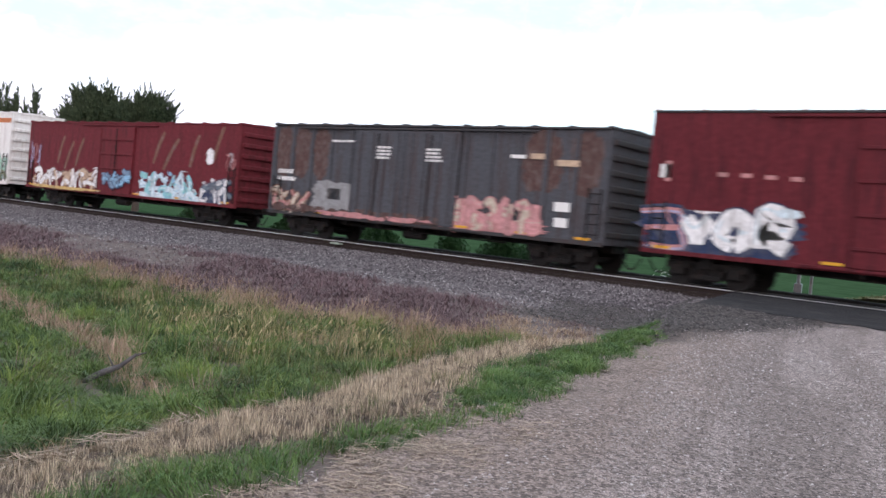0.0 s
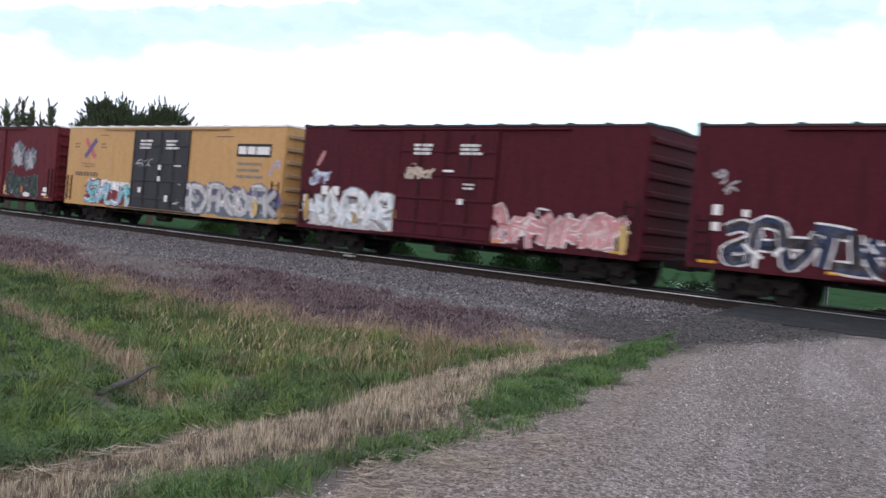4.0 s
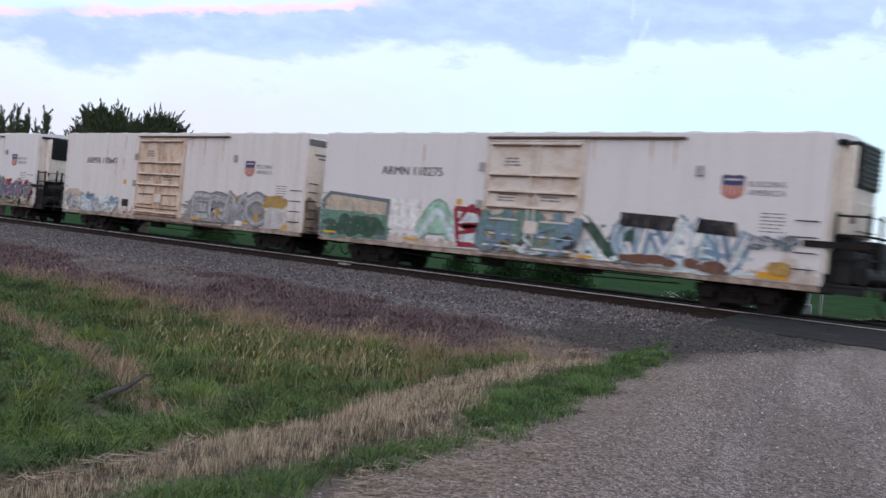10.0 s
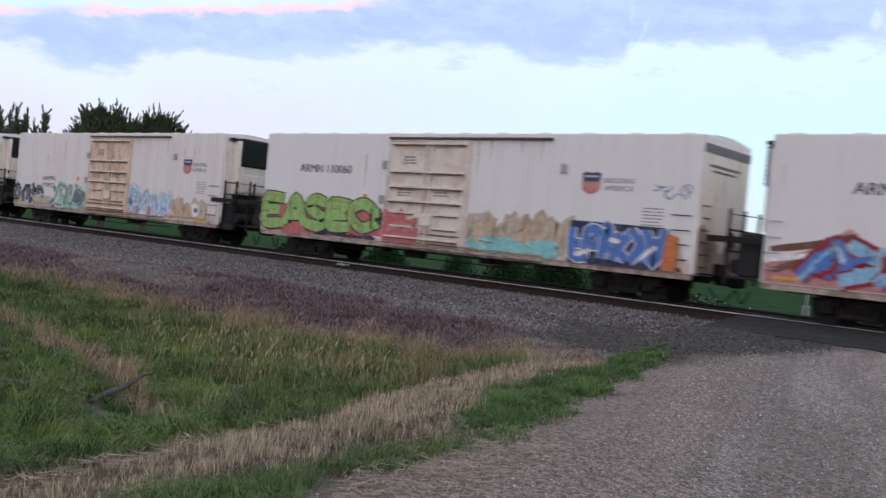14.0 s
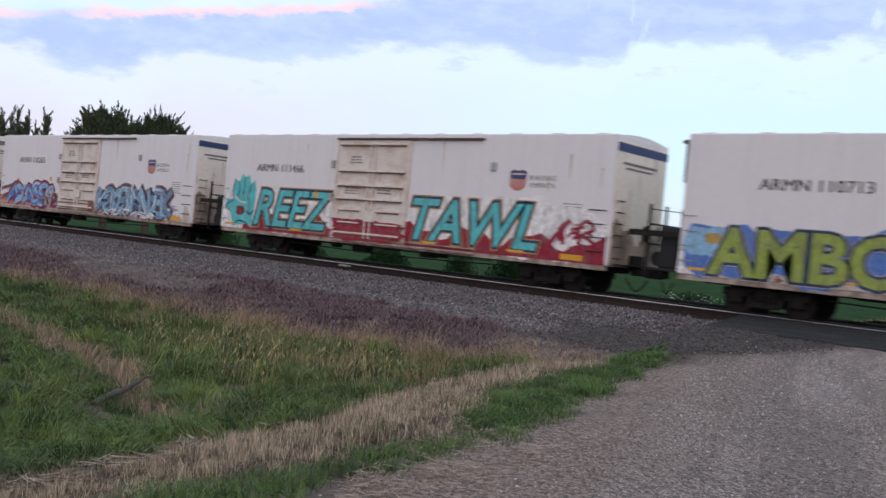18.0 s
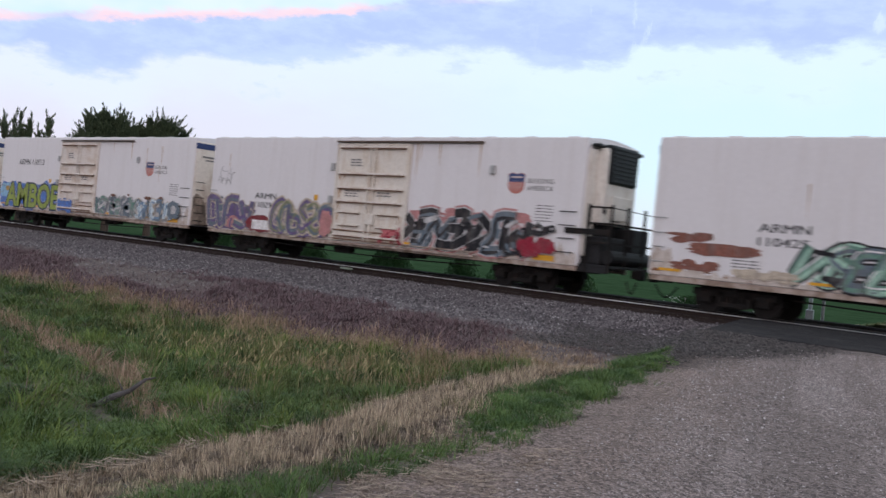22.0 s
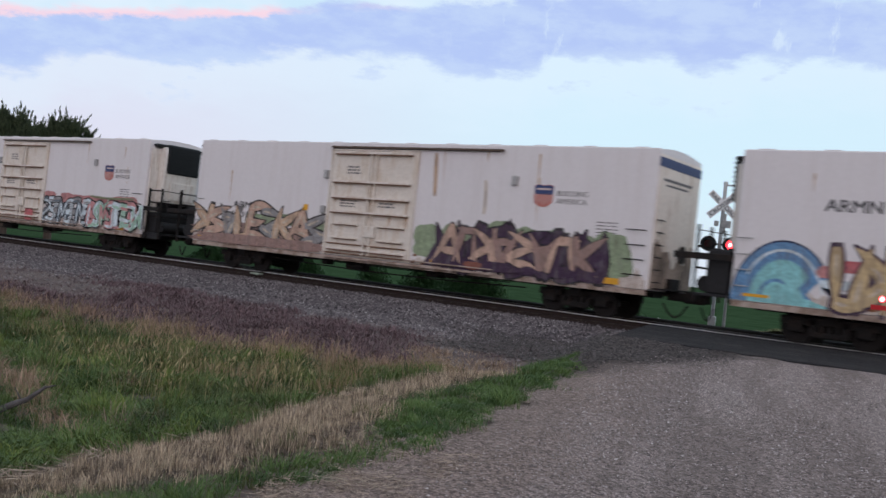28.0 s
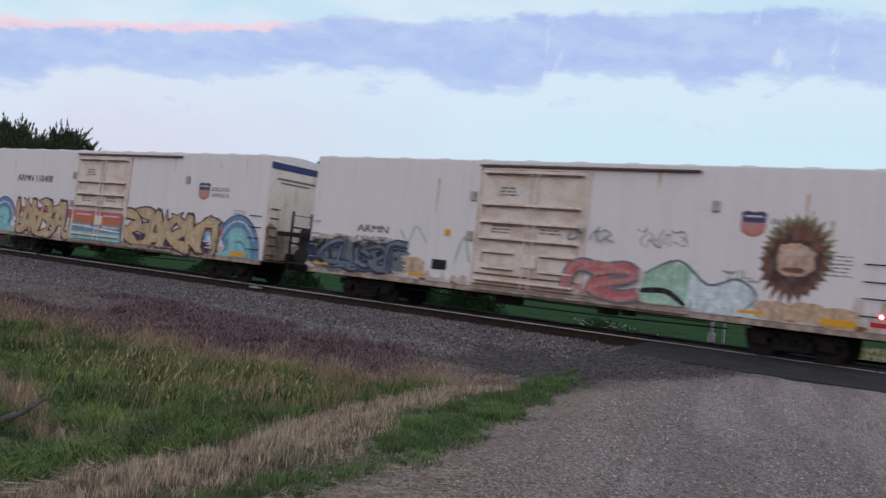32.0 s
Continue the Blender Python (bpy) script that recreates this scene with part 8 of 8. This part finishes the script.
def bush(x, y, w, d, h, seed, material=LEAFB, flowers=False):
    t = thing("bush", "low bush with white flower heads behind the track" if flowers else "low dark green bush behind the track", "bush", "bushes beyond the track", (x, y, float(ground_z(x, y))))
    rg = np.random.default_rng(seed)
    n = int(2600 * w * h)
    a, r = rg.uniform(0, 6.283, n), np.sqrt(rg.uniform(0, 1, n))
    zz = rg.uniform(0, 1, n)
    k = np.sqrt(1 - zz * 0.85) * (1 + 0.25 * np.sin(5 * a + seed))
    p = np.stack([np.cos(a) * r * w / 2 * k, np.sin(a) * r * d / 2 * k, zz * h * (1 + 0.25 * np.sin(3 * a))], 1)
    v = p[:, None] + rg.normal(0, 1, (n, 3, 3)) * rg.uniform(0.02, 0.05, n)[:, None, None]
    part("foliage", bars(v.reshape(-1, 3), np.arange(n * 3).reshape(-1, 3), "foliage", material), None, t, "mass of small leaves")
    bm = B()
    for i in range(7):
        q = (math.cos(i * 2.4) * w * 0.25, math.sin(i * 2.4) * d * 0.25, h * 0.7)
        rod(bm, (0, 0, 0), q, 0.02, 5, 0.006)
    part("stems", bm, BARK, t)
    if flowers:
        n = 130
        p = np.stack([rg.uniform(-w / 2, w / 2, n), rg.uniform(-d / 2, d / 2, n) * 0.8, h * rg.uniform(0.55, 1.12, n)], 1)
        part("flower_heads", stones(p, rg.uniform(0.018, 0.05, n), rg, "flower_heads", PETAL, 0.4), None, t, "flat white flower heads", kind="stuff")
    return t


for i, (x, y, w, d, h, fl) in enumerate(((-21.0, 30.9, 4.0, 1.0, 1.5, False), (-23.6, 31.2, 3.0, 0.9, 1.2, False), (-26.5, 31.4, 2.4, 0.8, 1.0, False), (-15.4, 31.0, 2.4, 0.9, 0.62, True), (-14.2, 31.2, 1.6, 0.8, 0.45, True), (-31.0, 31.5, 4.0, 0.8, 1.1, False), (-37.0, 31.6, 5.0, 0.9, 1.1, False), (-45.0, 31.8, 6.0, 0.9, 1.2, False))):
    bush(x, y, w, d, h, 60 + i, flowers=fl)


def strip(name, label, category, spots_xy, hmin, hmax, wmin, wmax, lean, material, dz=0.0, **more):
    x, y = spots_xy
    n = len(x)
    z = ground_z(x, y) + dz
    me = blades(np.stack([x, y, z], 1), rng.uniform(hmin, hmax, n) * (0.78 + 0.38 * hum(x, y, 0.55, 4.0)), rng.uniform(wmin, wmax, n) * (0.7 + np.hypot(x, y) * 0.045), lean, rng, name, material, **more)
    return tagged(new(name, me), label, category, kind="stuff")


def off(x, y):
    """Distance from the road's edge out into the ditch, by which the plants lie in bands."""
    return road_edge(y) - x + 0.36 * (1 - smooth(y, 3.5, 9.5))


def patch(x, y, s=1.0, seed=0.0):
    return hum(x, y, s, seed)


def bearing(x, y):
    return np.degrees(np.arctan2(-x, y))


def span(v, lo, hi, soft):
    return smooth(v, lo - soft, lo + soft) * (1 - smooth(v, hi - soft, hi + soft))


# inner edge of the roadside green strip, its outer edge, and the ditch-side edge of the straw, by distance along the road
def strip_low(y):
    return np.interp(y, (2.0, 4.4, 5.2, 6.0, 6.9, 9.7, 11.8, 13.0, 14.3, 17.5), (0.80, 0.66, 0.44, 0.28, 0.10, 0.05, -0.02, 0.02, 0.20, 0.55))


def strip_high(y):
    return np.interp(y, (2.0, 3.1, 4.4, 5.3, 5.9, 6.5, 7.9, 9.0, 9.7, 10.5, 11.3, 12.2, 13.2, 14.6, 16.5), (1.40, 1.28, 1.02, 0.86, 0.62, 0.74, 1.08, 1.12, 1.00, 0.88, 0.70, 0.50, 0.62, 1.30, 1.60))


def straw_edge(y):
    return np.interp(y, (2.0, 2.8, 4.3, 5.0, 5.5, 6.2, 7.0, 8.4, 9.6, 11.0, 12.0), (2.40, 2.46, 2.60, 2.36, 2.10, 2.15, 2.34, 2.30, 2.18, 1.75, 1.40))


def litter(name, label, spots_xy, lmin, lmax, width, rise, material, dz=0.01):
    """Fallen stalks: thin flat strips that lie every which way over one another."""
    x, y = spots_xy
    n = len(x)
    turn, lift = rng.uniform(0, 2 * np.pi, n), rng.uniform(0, rise, n)
    half = rng.uniform(lmin, lmax, n) / 2
    way = np.stack([np.cos(turn) * half, np.sin(turn) * half, rng.normal(0, 0.12, n) * half], 1)
    side = np.stack([-np.sin(turn), np.cos(turn), rng.uniform(0.2, 1.0, n)], 1) * (rng.uniform(0.6, 1.2, n) * width)[:, None]
    c = np.stack([x, y, ground_z(x, y) + dz + lift], 1)
    bow = np.stack([-np.sin(turn), np.cos(turn), np.zeros(n)], 1) * (rng.normal(0, 0.10, n) * half)[:, None]
    v = np.stack([c - way, c - side + bow, c + side + bow, c + way], 1).reshape(-1, 3)
    t = (np.array([[0, 1, 2], [1, 3, 2]])[None] + (np.arange(n) * 4)[:, None, None]).reshape(-1, 3)
    return tagged(new(name, bars(v, t, name, material)), label, "straw", kind="stuff")


# deep green grass of the ditch, in soft mounds
mound = lambda x, y: 0.5 + 0.5 * hum(x, y, 0.62, 2.0)
g = scatter(900000, -30, -3.5, 1.8, 14.5, lambda x, y: near(x, y, 5.2) * smooth(off(x, y) + 0.18 * patch(x, y, 0.5), straw_edge(y) - 0.05, straw_edge(y) + 0.35) * (1 - smooth(y + 0.9 * patch(x, y, 1.3), 10.4, 12.6)) * (0.55 + 0.45 * smooth(mound(x, y), 0.15, 0.55)))
strip("ditch_grass", "lush deep green grass filling the ditch", "grass", g, 0.12, 0.36, 0.0045, 0.0095, 0.75, GRASSD, clump=0.55, gather=0.5, curl=0.5)
g = scatter(150000, -26, -3.5, 1.8, 13.5, lambda x, y: near(x, y, 5.5) * (off(x, y) > straw_edge(y) - 0.3) * smooth(patch(x, y, 0.7, 6), 0.0, 0.8))
strip("thatch", "brown thatch of old grass low in the ditch", "dry grass", g, 0.08, 0.26, 0.004, 0.008, 1.0, THATCH)
g = scatter(300000, -30, -3.5, 1.8, 14.5, lambda x, y: near(x, y, 5.5) * (off(x, y) > straw_edge(y) + 0.2) * smooth(y + 0.9 * patch(x, y, 1.3) + 0.25 * (x + 9), 5.4, 8.2) * (1 - smooth(y + 0.9 * patch(x, y, 1.3), 10.8, 13.0)) * (0.15 + 0.85 * smooth(patch(x, y, 0.6, 9), -0.3, 0.4)))
strip("tall_grass", "taller yellow-green grass going to seed", "grass", g, 0.20, 0.46, 0.005, 0.011, 0.42, GRASS, clump=0.5, gather=0.55)
# bright tufts standing out of the ditch grass
g = scatter(110000, -14, -6.0, 3.0, 12.5, lambda x, y: near(x, y, 6) * (off(x, y) > straw_edge(y) + 0.3) * smooth(patch(x, y, 0.6, 12.0), 0.3, 0.8))
strip("bright_tufts", "tufts of fresh yellow-green grass", "grass", g, 0.20, 0.42, 0.006, 0.012, 0.45, mat("yellow_green_tufts", (0.095, 0.155, 0.030), 0.7, second=(0.20, 0.25, 0.070)), clump=0.45, gather=0.6)
# fine tawny seed stems over the ditch's far bank
g = scatter(120000, -24, -7.0, 7.0, 14.0, lambda x, y: near(x, y, 7) * (off(x, y) > straw_edge(y) + 0.2) * smooth(y + 0.5 * patch(x, y, 0.9, 4) + 0.2 * (x + 9), 7.6, 9.4) * (1 - smooth(y + 0.7 * patch(x, y, 1.3), 12.4, 13.6)) * smooth(patch(x, y, 0.9, 15), -0.5, 0.6))
strip("seed_stems", "fine tawny seed stems over the green bank", "dry grass", g, 0.28, 0.55, 0.0030, 0.0058, 0.35, mat("tawny_seed_stems", (0.19, 0.145, 0.085), 0.85, second=(0.36, 0.27, 0.175)), clump=0.3, gather=0.3)
g = scatter(40000, -13, -5.5, 3.5, 9.0, lambda x, y: near(x, y, 6.5) * (off(x, y) > straw_edge(y) + 0.15) * smooth(patch(x, y, 0.75, 21.0), 0.42, 0.85))
strip("brown_tangle", "brown tangle of last year's stems in the green", "dry grass", g, 0.16, 0.40, 0.0035, 0.0065, 0.9, mat("rosy_brown_stems", (0.095, 0.066, 0.052), 0.85, second=(0.26, 0.185, 0.145)), clump=0.4, gather=0.5)
# short green strip beside the road, broken where straw lies over it
g = scatter(1300000, -12, -3.2, 2.0, 17.2, lambda x, y: near(x, y, 5.6) * smooth(off(x, y) + 0.22 * patch(x, y, 0.5), strip_low(y) - 0.10, strip_low(y) + 0.16) * (1 - smooth(off(x, y) + 0.20 * patch(x, y, 0.6, 3), strip_high(y) - 0.15, strip_high(y) + 0.18)) * (1 - 0.85 * span(y + 0.3 * patch(x, y, 0.5), 5.75, 6.35, 0.2)) * (1 - smooth(y + 0.5 * patch(x, y, 0.8, 2), 15.6, 16.8)) * (0.35 + 0.65 * smooth(patch(x, y, 0.5, 1) + 0.12 * (y - 9), -0.3, 0.4)))
strip("verge_grass", "lush green grass along the road's edge", "grass", g, 0.07, 0.21, 0.0030, 0.0068, 0.62, LUSH, clump=0.35, gather=0.35, curl=0.5)
# upright stubble of dead stalks, brown thatch between them, taller and ragged along the lip of the ditch
g = scatter(420000, -12, -3.2, 1.8, 12.2, lambda x, y: near(x, y, 5.0) * smooth(off(x, y) + 0.2 * patch(x, y, 0.6), strip_high(y) - 0.25, strip_high(y) + 0.25) * (1 - smooth(off(x, y) + 0.15 * patch(x, y, 0.6), straw_edge(y) - 0.15, straw_edge(y) + 0.1)))
strip("straw_thatch", "brown matted bottom of the stubble", "dry grass", g, 0.03, 0.10, 0.004, 0.009, 1.2, mat("brown_stubble_thatch", (0.075, 0.055, 0.044), 0.9, second=(0.19, 0.145, 0.115)), clump=0.16)
g = scatter(560000, -12, -3.2, 1.8, 12.0, lambda x, y: near(x, y, 5.0) * smooth(off(x, y) + 0.2 * patch(x, y, 0.6), strip_high(y) - 0.05, strip_high(y) + 0.35) * (1 - smooth(off(x, y) + 0.15 * patch(x, y, 0.7, 2), straw_edge(y) - 0.12, straw_edge(y) + 0.08)) * (0.18 + 0.82 * smooth(patch(x, y, 0.16, 3), -0.3, 0.45)))
strip("straw_stalks", "short upright straw-coloured stubble of dead grass", "dry grass", g, 0.07, 0.17, 0.0038, 0.0075, 0.17, STRAW, stiff=True, clump=0.10, gather=0.6)
g = scatter(60000, -12, -5.0, 4.8, 11.5, lambda x, y: near(x, y, 6.0) * span(off(x, y) + 0.12 * patch(x, y, 0.4), straw_edge(y) - 0.75, straw_edge(y) - 0.05, 0.15) * smooth(y, 5.0, 6.2) * smooth(patch(x, y, 0.22, 7), -0.2, 0.4))
strip("tall_stubble", "taller ragged straw stalks along the ditch's lip", "dry grass", g, 0.13, 0.27, 0.0042, 0.0080, 0.20, STRAW, stiff=True, clump=0.16, gather=0.7)
g = scatter(70000, -12, -3.8, 1.8, 11.5, lambda x, y: near(x, y, 5.5) * span(off(x, y) + 0.2 * patch(x, y, 0.5), straw_edge(y) - 0.30, straw_edge(y) + 0.12, 0.12) * smooth(patch(x, y, 0.3, 5), -0.4, 0.4))
litter("matted_straw", "matted straw fallen over the ditch's lip", g, 0.10, 0.34, 0.0030, 0.10, mat("matted_straw", (0.13, 0.095, 0.075), 0.9, second=(0.46, 0.37, 0.29)))
g = scatter(60000, -15, -6.5, 9.0, 17.8, lambda x, y: near(x, y, 9) * smooth(off(x, y) + 0.3 * patch(x, y, 0.8), strip_high(y) + 0.05, strip_high(y) + 0.5) * (1 - smooth(off(x, y) + 0.4 * patch(x, y, 0.9, 4), 3.6, 4.6)) * smooth(y, 9.8, 11.6) * (1 - smooth(y, 15.6, 17.2)) * (0.25 + 0.75 * smooth(patch(x, y, 0.8, 4), -0.4, 0.3)))
strip("dry_grass", "patch of dry tawny grass by the embankment", "dry grass", g, 0.06, 0.22, 0.004, 0.008, 0.6, TAWNY, clump=0.3)
# stalks thrown flat along the road's edge, thickest at the gap in the green strip
g = scatter(150000, -9, -2.8, 1.5, 8.5, lambda x, y: near(x, y, 4.5) * np.maximum(span(off(x, y) + 0.15 * patch(x, y, 0.4), strip_low(y) - 0.62, strip_low(y) + 0.10, 0.12) * (1 - smooth(y, 5.6, 6.6)), span(off(x, y), 0.0, 1.0, 0.2) * span(y + 0.3 * patch(x, y, 0.5), 5.5, 6.4, 0.25) * 0.8) * (0.25 + 0.75 * smooth(patch(x, y, 0.28, 8), -0.2, 0.5)))
litter("straw_litter", "flattened straw lying along the road's edge", g, 0.05, 0.20, 0.0018, 0.045, mat("flattened_straw", (0.14, 0.105, 0.085), 0.9, second=(0.50, 0.40, 0.32)))
g = scatter(26000, -9, -2.4, 3.0, 14.0, lambda x, y: near(x, y, 6) * span(off(x, y) + 0.3 * patch(x, y, 0.5), -1.15, 0.1, 0.25) * smooth(patch(x, y, 0.5, 9), -0.3, 0.6))
litter("straw_scraps", "scraps of straw on the road's brown shoulder", g, 0.03, 0.14, 0.0020, 0.01, mat("flattened_straw", (0.17, 0.125, 0.10), 0.9), 0.035)
# green blades among the straw, dry blades among the green, and thin growth out onto the road's shoulder
g = scatter(110000, -12, -3.2, 1.8, 12.0, lambda x, y: near(x, y, 5.0) * span(off(x, y) + 0.2 * patch(x, y, 0.6), strip_high(y) - 0.1, strip_high(y) + 0.55, 0.25) * smooth(patch(x, y, 0.5, 5), -0.1, 0.7))
strip("green_shoots", "olive shoots coming up through the straw", "grass", g, 0.07, 0.20, 0.003, 0.0065, 0.4, GRASS, clump=0.2)
g = scatter(200000, -12, -3.2, 1.8, 16.0, lambda x, y: near(x, y, 5.0) * span(off(x, y) + 0.25 * patch(x, y, 0.5), strip_low(y), strip_high(y), 0.25) * smooth(patch(x, y, 0.35, 11), 0.2, 0.8) * 0.6)
strip("dry_blades", "dry pale blades among the roadside grass", "dry grass", g, 0.05, 0.18, 0.0025, 0.005, 0.8, TAWNY, clump=0.2)
g = scatter(90000, -11, -2.6, 3.8, 15.5, lambda x, y: near(x, y, 5.0) * span(off(x, y) + 0.30 * patch(x, y, 0.45), strip_low(y) - 0.30, strip_low(y) + 0.1, 0.15) * smooth(patch(x, y, 0.3, 3), 0.1, 0.7) * np.where(y < 6, 0.3, 1.0))
strip("shoulder_tufts", "thin low tufts along the road's shoulder", "grass", g, 0.03, 0.11, 0.002, 0.0045, 0.8, LUSH, clump=0.2)
# wheat-like stalks standing singly over the green, each with a nodding head
x, y = scatter(7500, -17, -7.5, 5.5, 13.0, lambda x, y: near(x, y, 9) * span(bearing(x, y) + 3 * patch(x, y, 1.0), 43, 57.5, 2.0) * span(np.hypot(x, y) + 0.7 * patch(x, y, 0.9, 3), 11.0, 16.2, 0.8) * (0.15 + 0.85 * smooth(patch(x, y, 0.5, 2), -0.3, 0.5)))


def wheat(x, y):
    n = len(x)
    h, w = rng.uniform(0.26, 0.50, n), rng.uniform(0.0026, 0.0040, n)
    tilt = np.stack([rng.normal(0.03, 0.10, n), rng.normal(0.05, 0.10, n)], 1)
    z = ground_z(x, y)
    foot = np.stack([x, y, z], 1)
    neck = foot + np.stack([tilt[:, 0] * h, tilt[:, 1] * h, h * 0.80], 1)
    tip = neck + np.stack([tilt[:, 0] * h * 0.9, tilt[:, 1] * h * 0.9, h * 0.20], 1)
    side = np.stack([np.full(n, 0.64), np.full(n, 0.77), np.zeros(n)], 1) * w[:, None]
    mid = (neck + tip) / 2
    v = np.stack([foot - side, foot + side, neck, neck - side * 0.5, mid - side * 1.9, mid + side * 1.9, tip], 1).reshape(-1, 3)
    t = (np.array([[0, 1, 2], [3, 5, 4], [4, 5, 6]])[None] + (np.arange(n) * 7)[:, None, None]).reshape(-1, 3)
    return bars(v, t, "seed_stalks", mat("pale_seed_stalks", (0.14, 0.145, 0.060), 0.8, second=(0.44, 0.37, 0.22)))


tagged(new("seed_stalks", wheat(x, y)), "pale stalks with nodding heads standing over the green grass", "dry grass", kind="stuff")
# rosy seed heads in a line across the ditch and along the foot of the embankment
pink_line = lambda x, y: 1 - smooth(np.abs(y - np.interp(x, (-24, -15.35, -11.9, -9.85, -8.5, -7.4), (8.65, 7.22, 6.62, 6.00, 5.46, 4.9)) - 0.14 * patch(x, y, 1.1)), 0.12, 0.30 + 0.010 * (-9 - x))
g = scatter(200000, -27, -7.0, 4.5, 14.5, lambda x, y: near(x, y, 7) * np.maximum(pink_line(x, y) * np.where(x < -8.6, 0.95, 0.35), 0.50 * smooth(y + 0.9 * patch(x, y, 1.3) + 0.05 * (x + 15), 10.0, 11.6) * (1 - smooth(y + 0.9 * patch(x, y, 1.3), 13.0, 14.2)) * (off(x, y) > 2.6) * smooth(patch(x, y, 1.1, 7), -0.4, 0.5)))
strip("seed_heads", "rosy-brown seed heads of drying grass", "dry grass", g, 0.26, 0.50, 0.0035, 0.008, 0.45, SEED, clump=0.3, gather=0.2)
# dead weeds on the embankment: dark purple thickets with rock showing between them
thicket = lambda x, y: np.maximum(np.maximum(span(bearing(x, y) + 2.0 * patch(x, y, 1.1), 38.0, 54.5, 1.5) * smooth(y + 0.5 * patch(x, y, 0.9, 3), 11.6, 12.4) * (1 - smooth(y + 0.9 * patch(x, y, 1.3, 6) - 0.16 * (bearing(x, y) - 40), 16.6, 18.6)), span(bearing(x, y) + 1.5 * patch(x, y, 1.4), 54.5, 62.5, 1.0) * span(y + 0.5 * patch(x, y, 1.0, 2), 11.2, 14.8, 0.7)), span(bearing(x, y) + 1.5 * patch(x, y, 1.4), 62.0, 72, 1.0) * span(y + 0.6 * patch(x, y, 1.0, 2), 12.0, 17.5, 0.8))
g = scatter(360000, -44, -9.6, 10.5, 20.5, lambda x, y: np.clip(13 / (-x + 2), 0.12, 1) * (off(x, y) > 2.6) * thicket(x, y) * (0.25 + 0.75 * smooth(patch(x, y, 0.5, 5), -0.5, 0.3)))
strip("dead_weeds", "dark purple-brown thickets of dead weeds on the embankment", "weeds", g, 0.10, 0.30, 0.006, 0.012, 0.8, WEED)
g = scatter(200000, -60, -8.6, 10.5, 21.5, lambda x, y: np.clip(12 / (-x + 2), 0.08, 1) * smooth(y + 0.8 * patch(x, y, 1.6), 10.6, 12.2) * (1 - smooth(y + 1.3 * patch(x, y, 2.2, 2) + 0.03 * (x + 15), 17.8, 21.0)) * (off(x, y) > 1.9) * (1 - 0.7 * thicket(x, y)) * smooth(patch(x, y, 0.9, 5), -0.4, 0.5))
strip("thin_weeds", "thin low pinkish weeds among spilled rock", "weeds", g, 0.04, 0.14, 0.005, 0.010, 0.9, mat("pinkish_thin_weeds", (0.105, 0.074, 0.078), 0.9, second=(0.205, 0.155, 0.158)))
# verge beyond the crossing
g = scatter(14000, -60, -10.0, 31.6, 36.5, lambda x, y: 0.55 + 0 * x)
strip("far_verge", "rough yellow-green grass beyond the track", "grass", g, 0.15, 0.40, 0.010, 0.020, 0.5, VERGE)
tagged(surface("far_roadside", axis([(-9.9, 9.0, 0.7)]), axis([(30.75, 44, 0.8), (44, 90, 6)]), lambda x, y: ground_z(x, y) + 0.29 + 0.03 * hum(x, y, 1.3), mat("grassy_gravel_shoulder", (0.22, 0.195, 0.125), 0.95, spread=0.3, spot=(0.12, 0.135, 0.06), spot_amount=0.9, spot_size=0.35, edge=(0.44, 0.56), bump=0.5, bump_size=12, gloss=0.05)), "tan gravel and olive grass of the road beyond the crossing", "road shoulder", kind="structure")
g = scatter(60000, -10.2, 7.0, 31.2, 60.0, lambda x, y: np.clip(33 / y, 0.2, 1) ** 2 * (0.25 + 0.75 * smooth(patch(x, y, 2.0, 3), -0.6, 0.3)))
strip("roadside_grass", "short olive grass beside the road beyond the crossing", "grass", g, 0.08, 0.24, 0.010, 0.020, 0.7, mat("olive_roadside_grass", (0.13, 0.135, 0.055), 0.9, second=(0.25, 0.225, 0.12)), 0.28)
g = scatter(30000, -10.2, 7.0, 30.9, 44.0, lambda x, y: np.clip(33 / y, 0.2, 1) ** 2 * smooth(patch(x, y, 1.6, 8), -0.3, 0.5))
strip("roadside_straw", "dry tan grass beside the road beyond the crossing", "dry grass", g, 0.08, 0.24, 0.010, 0.018, 0.8, mat("tan_roadside_grass", (0.24, 0.20, 0.13), 0.9, second=(0.42, 0.36, 0.25)), 0.28)

# fallen branch in the grass
br = thing("fallen_branch", "weathered grey branch lying in the ditch grass", "branch", at=(-8.90, 5.12, float(ground_z(-8.90, 5.12)) + 0.06))
DEADWOOD = mat("bleached_wood", (0.085, 0.078, 0.080), 0.9, spread=0.35, bump=0.4)
bm = B()
for p, q, r0, r1 in (((-0.05, -0.08, -0.06), (0.05, 0.09, 0.05), 0.028, 0.034), ((0.05, 0.09, 0.05), (0.13, 0.23, 0.12), 0.034, 0.026), ((0.13, 0.23, 0.12), (0.20, 0.37, 0.25), 0.026, 0.016)):
    rod(bm, p, q, r0, 9, r1)
part("limb", bm, DEADWOOD, br)
part("twig", rod(B(), (0.195, 0.36, 0.24), (0.25, 0.45, 0.27), 0.014, 6, 0.006), DEADWOOD, br)
part("twig", rod(B(), (0.10, 0.18, 0.11), (0.06, 0.12, 0.24), 0.010, 6, 0.004), DEADWOOD, br)


# ---------------------------------------------------------------- what moves
def motions():
    for car, left in CARS:
        walk(car, [(t, pose(left + run, TRACK_Y, 0.0)) for t, run in RUN])


motions()
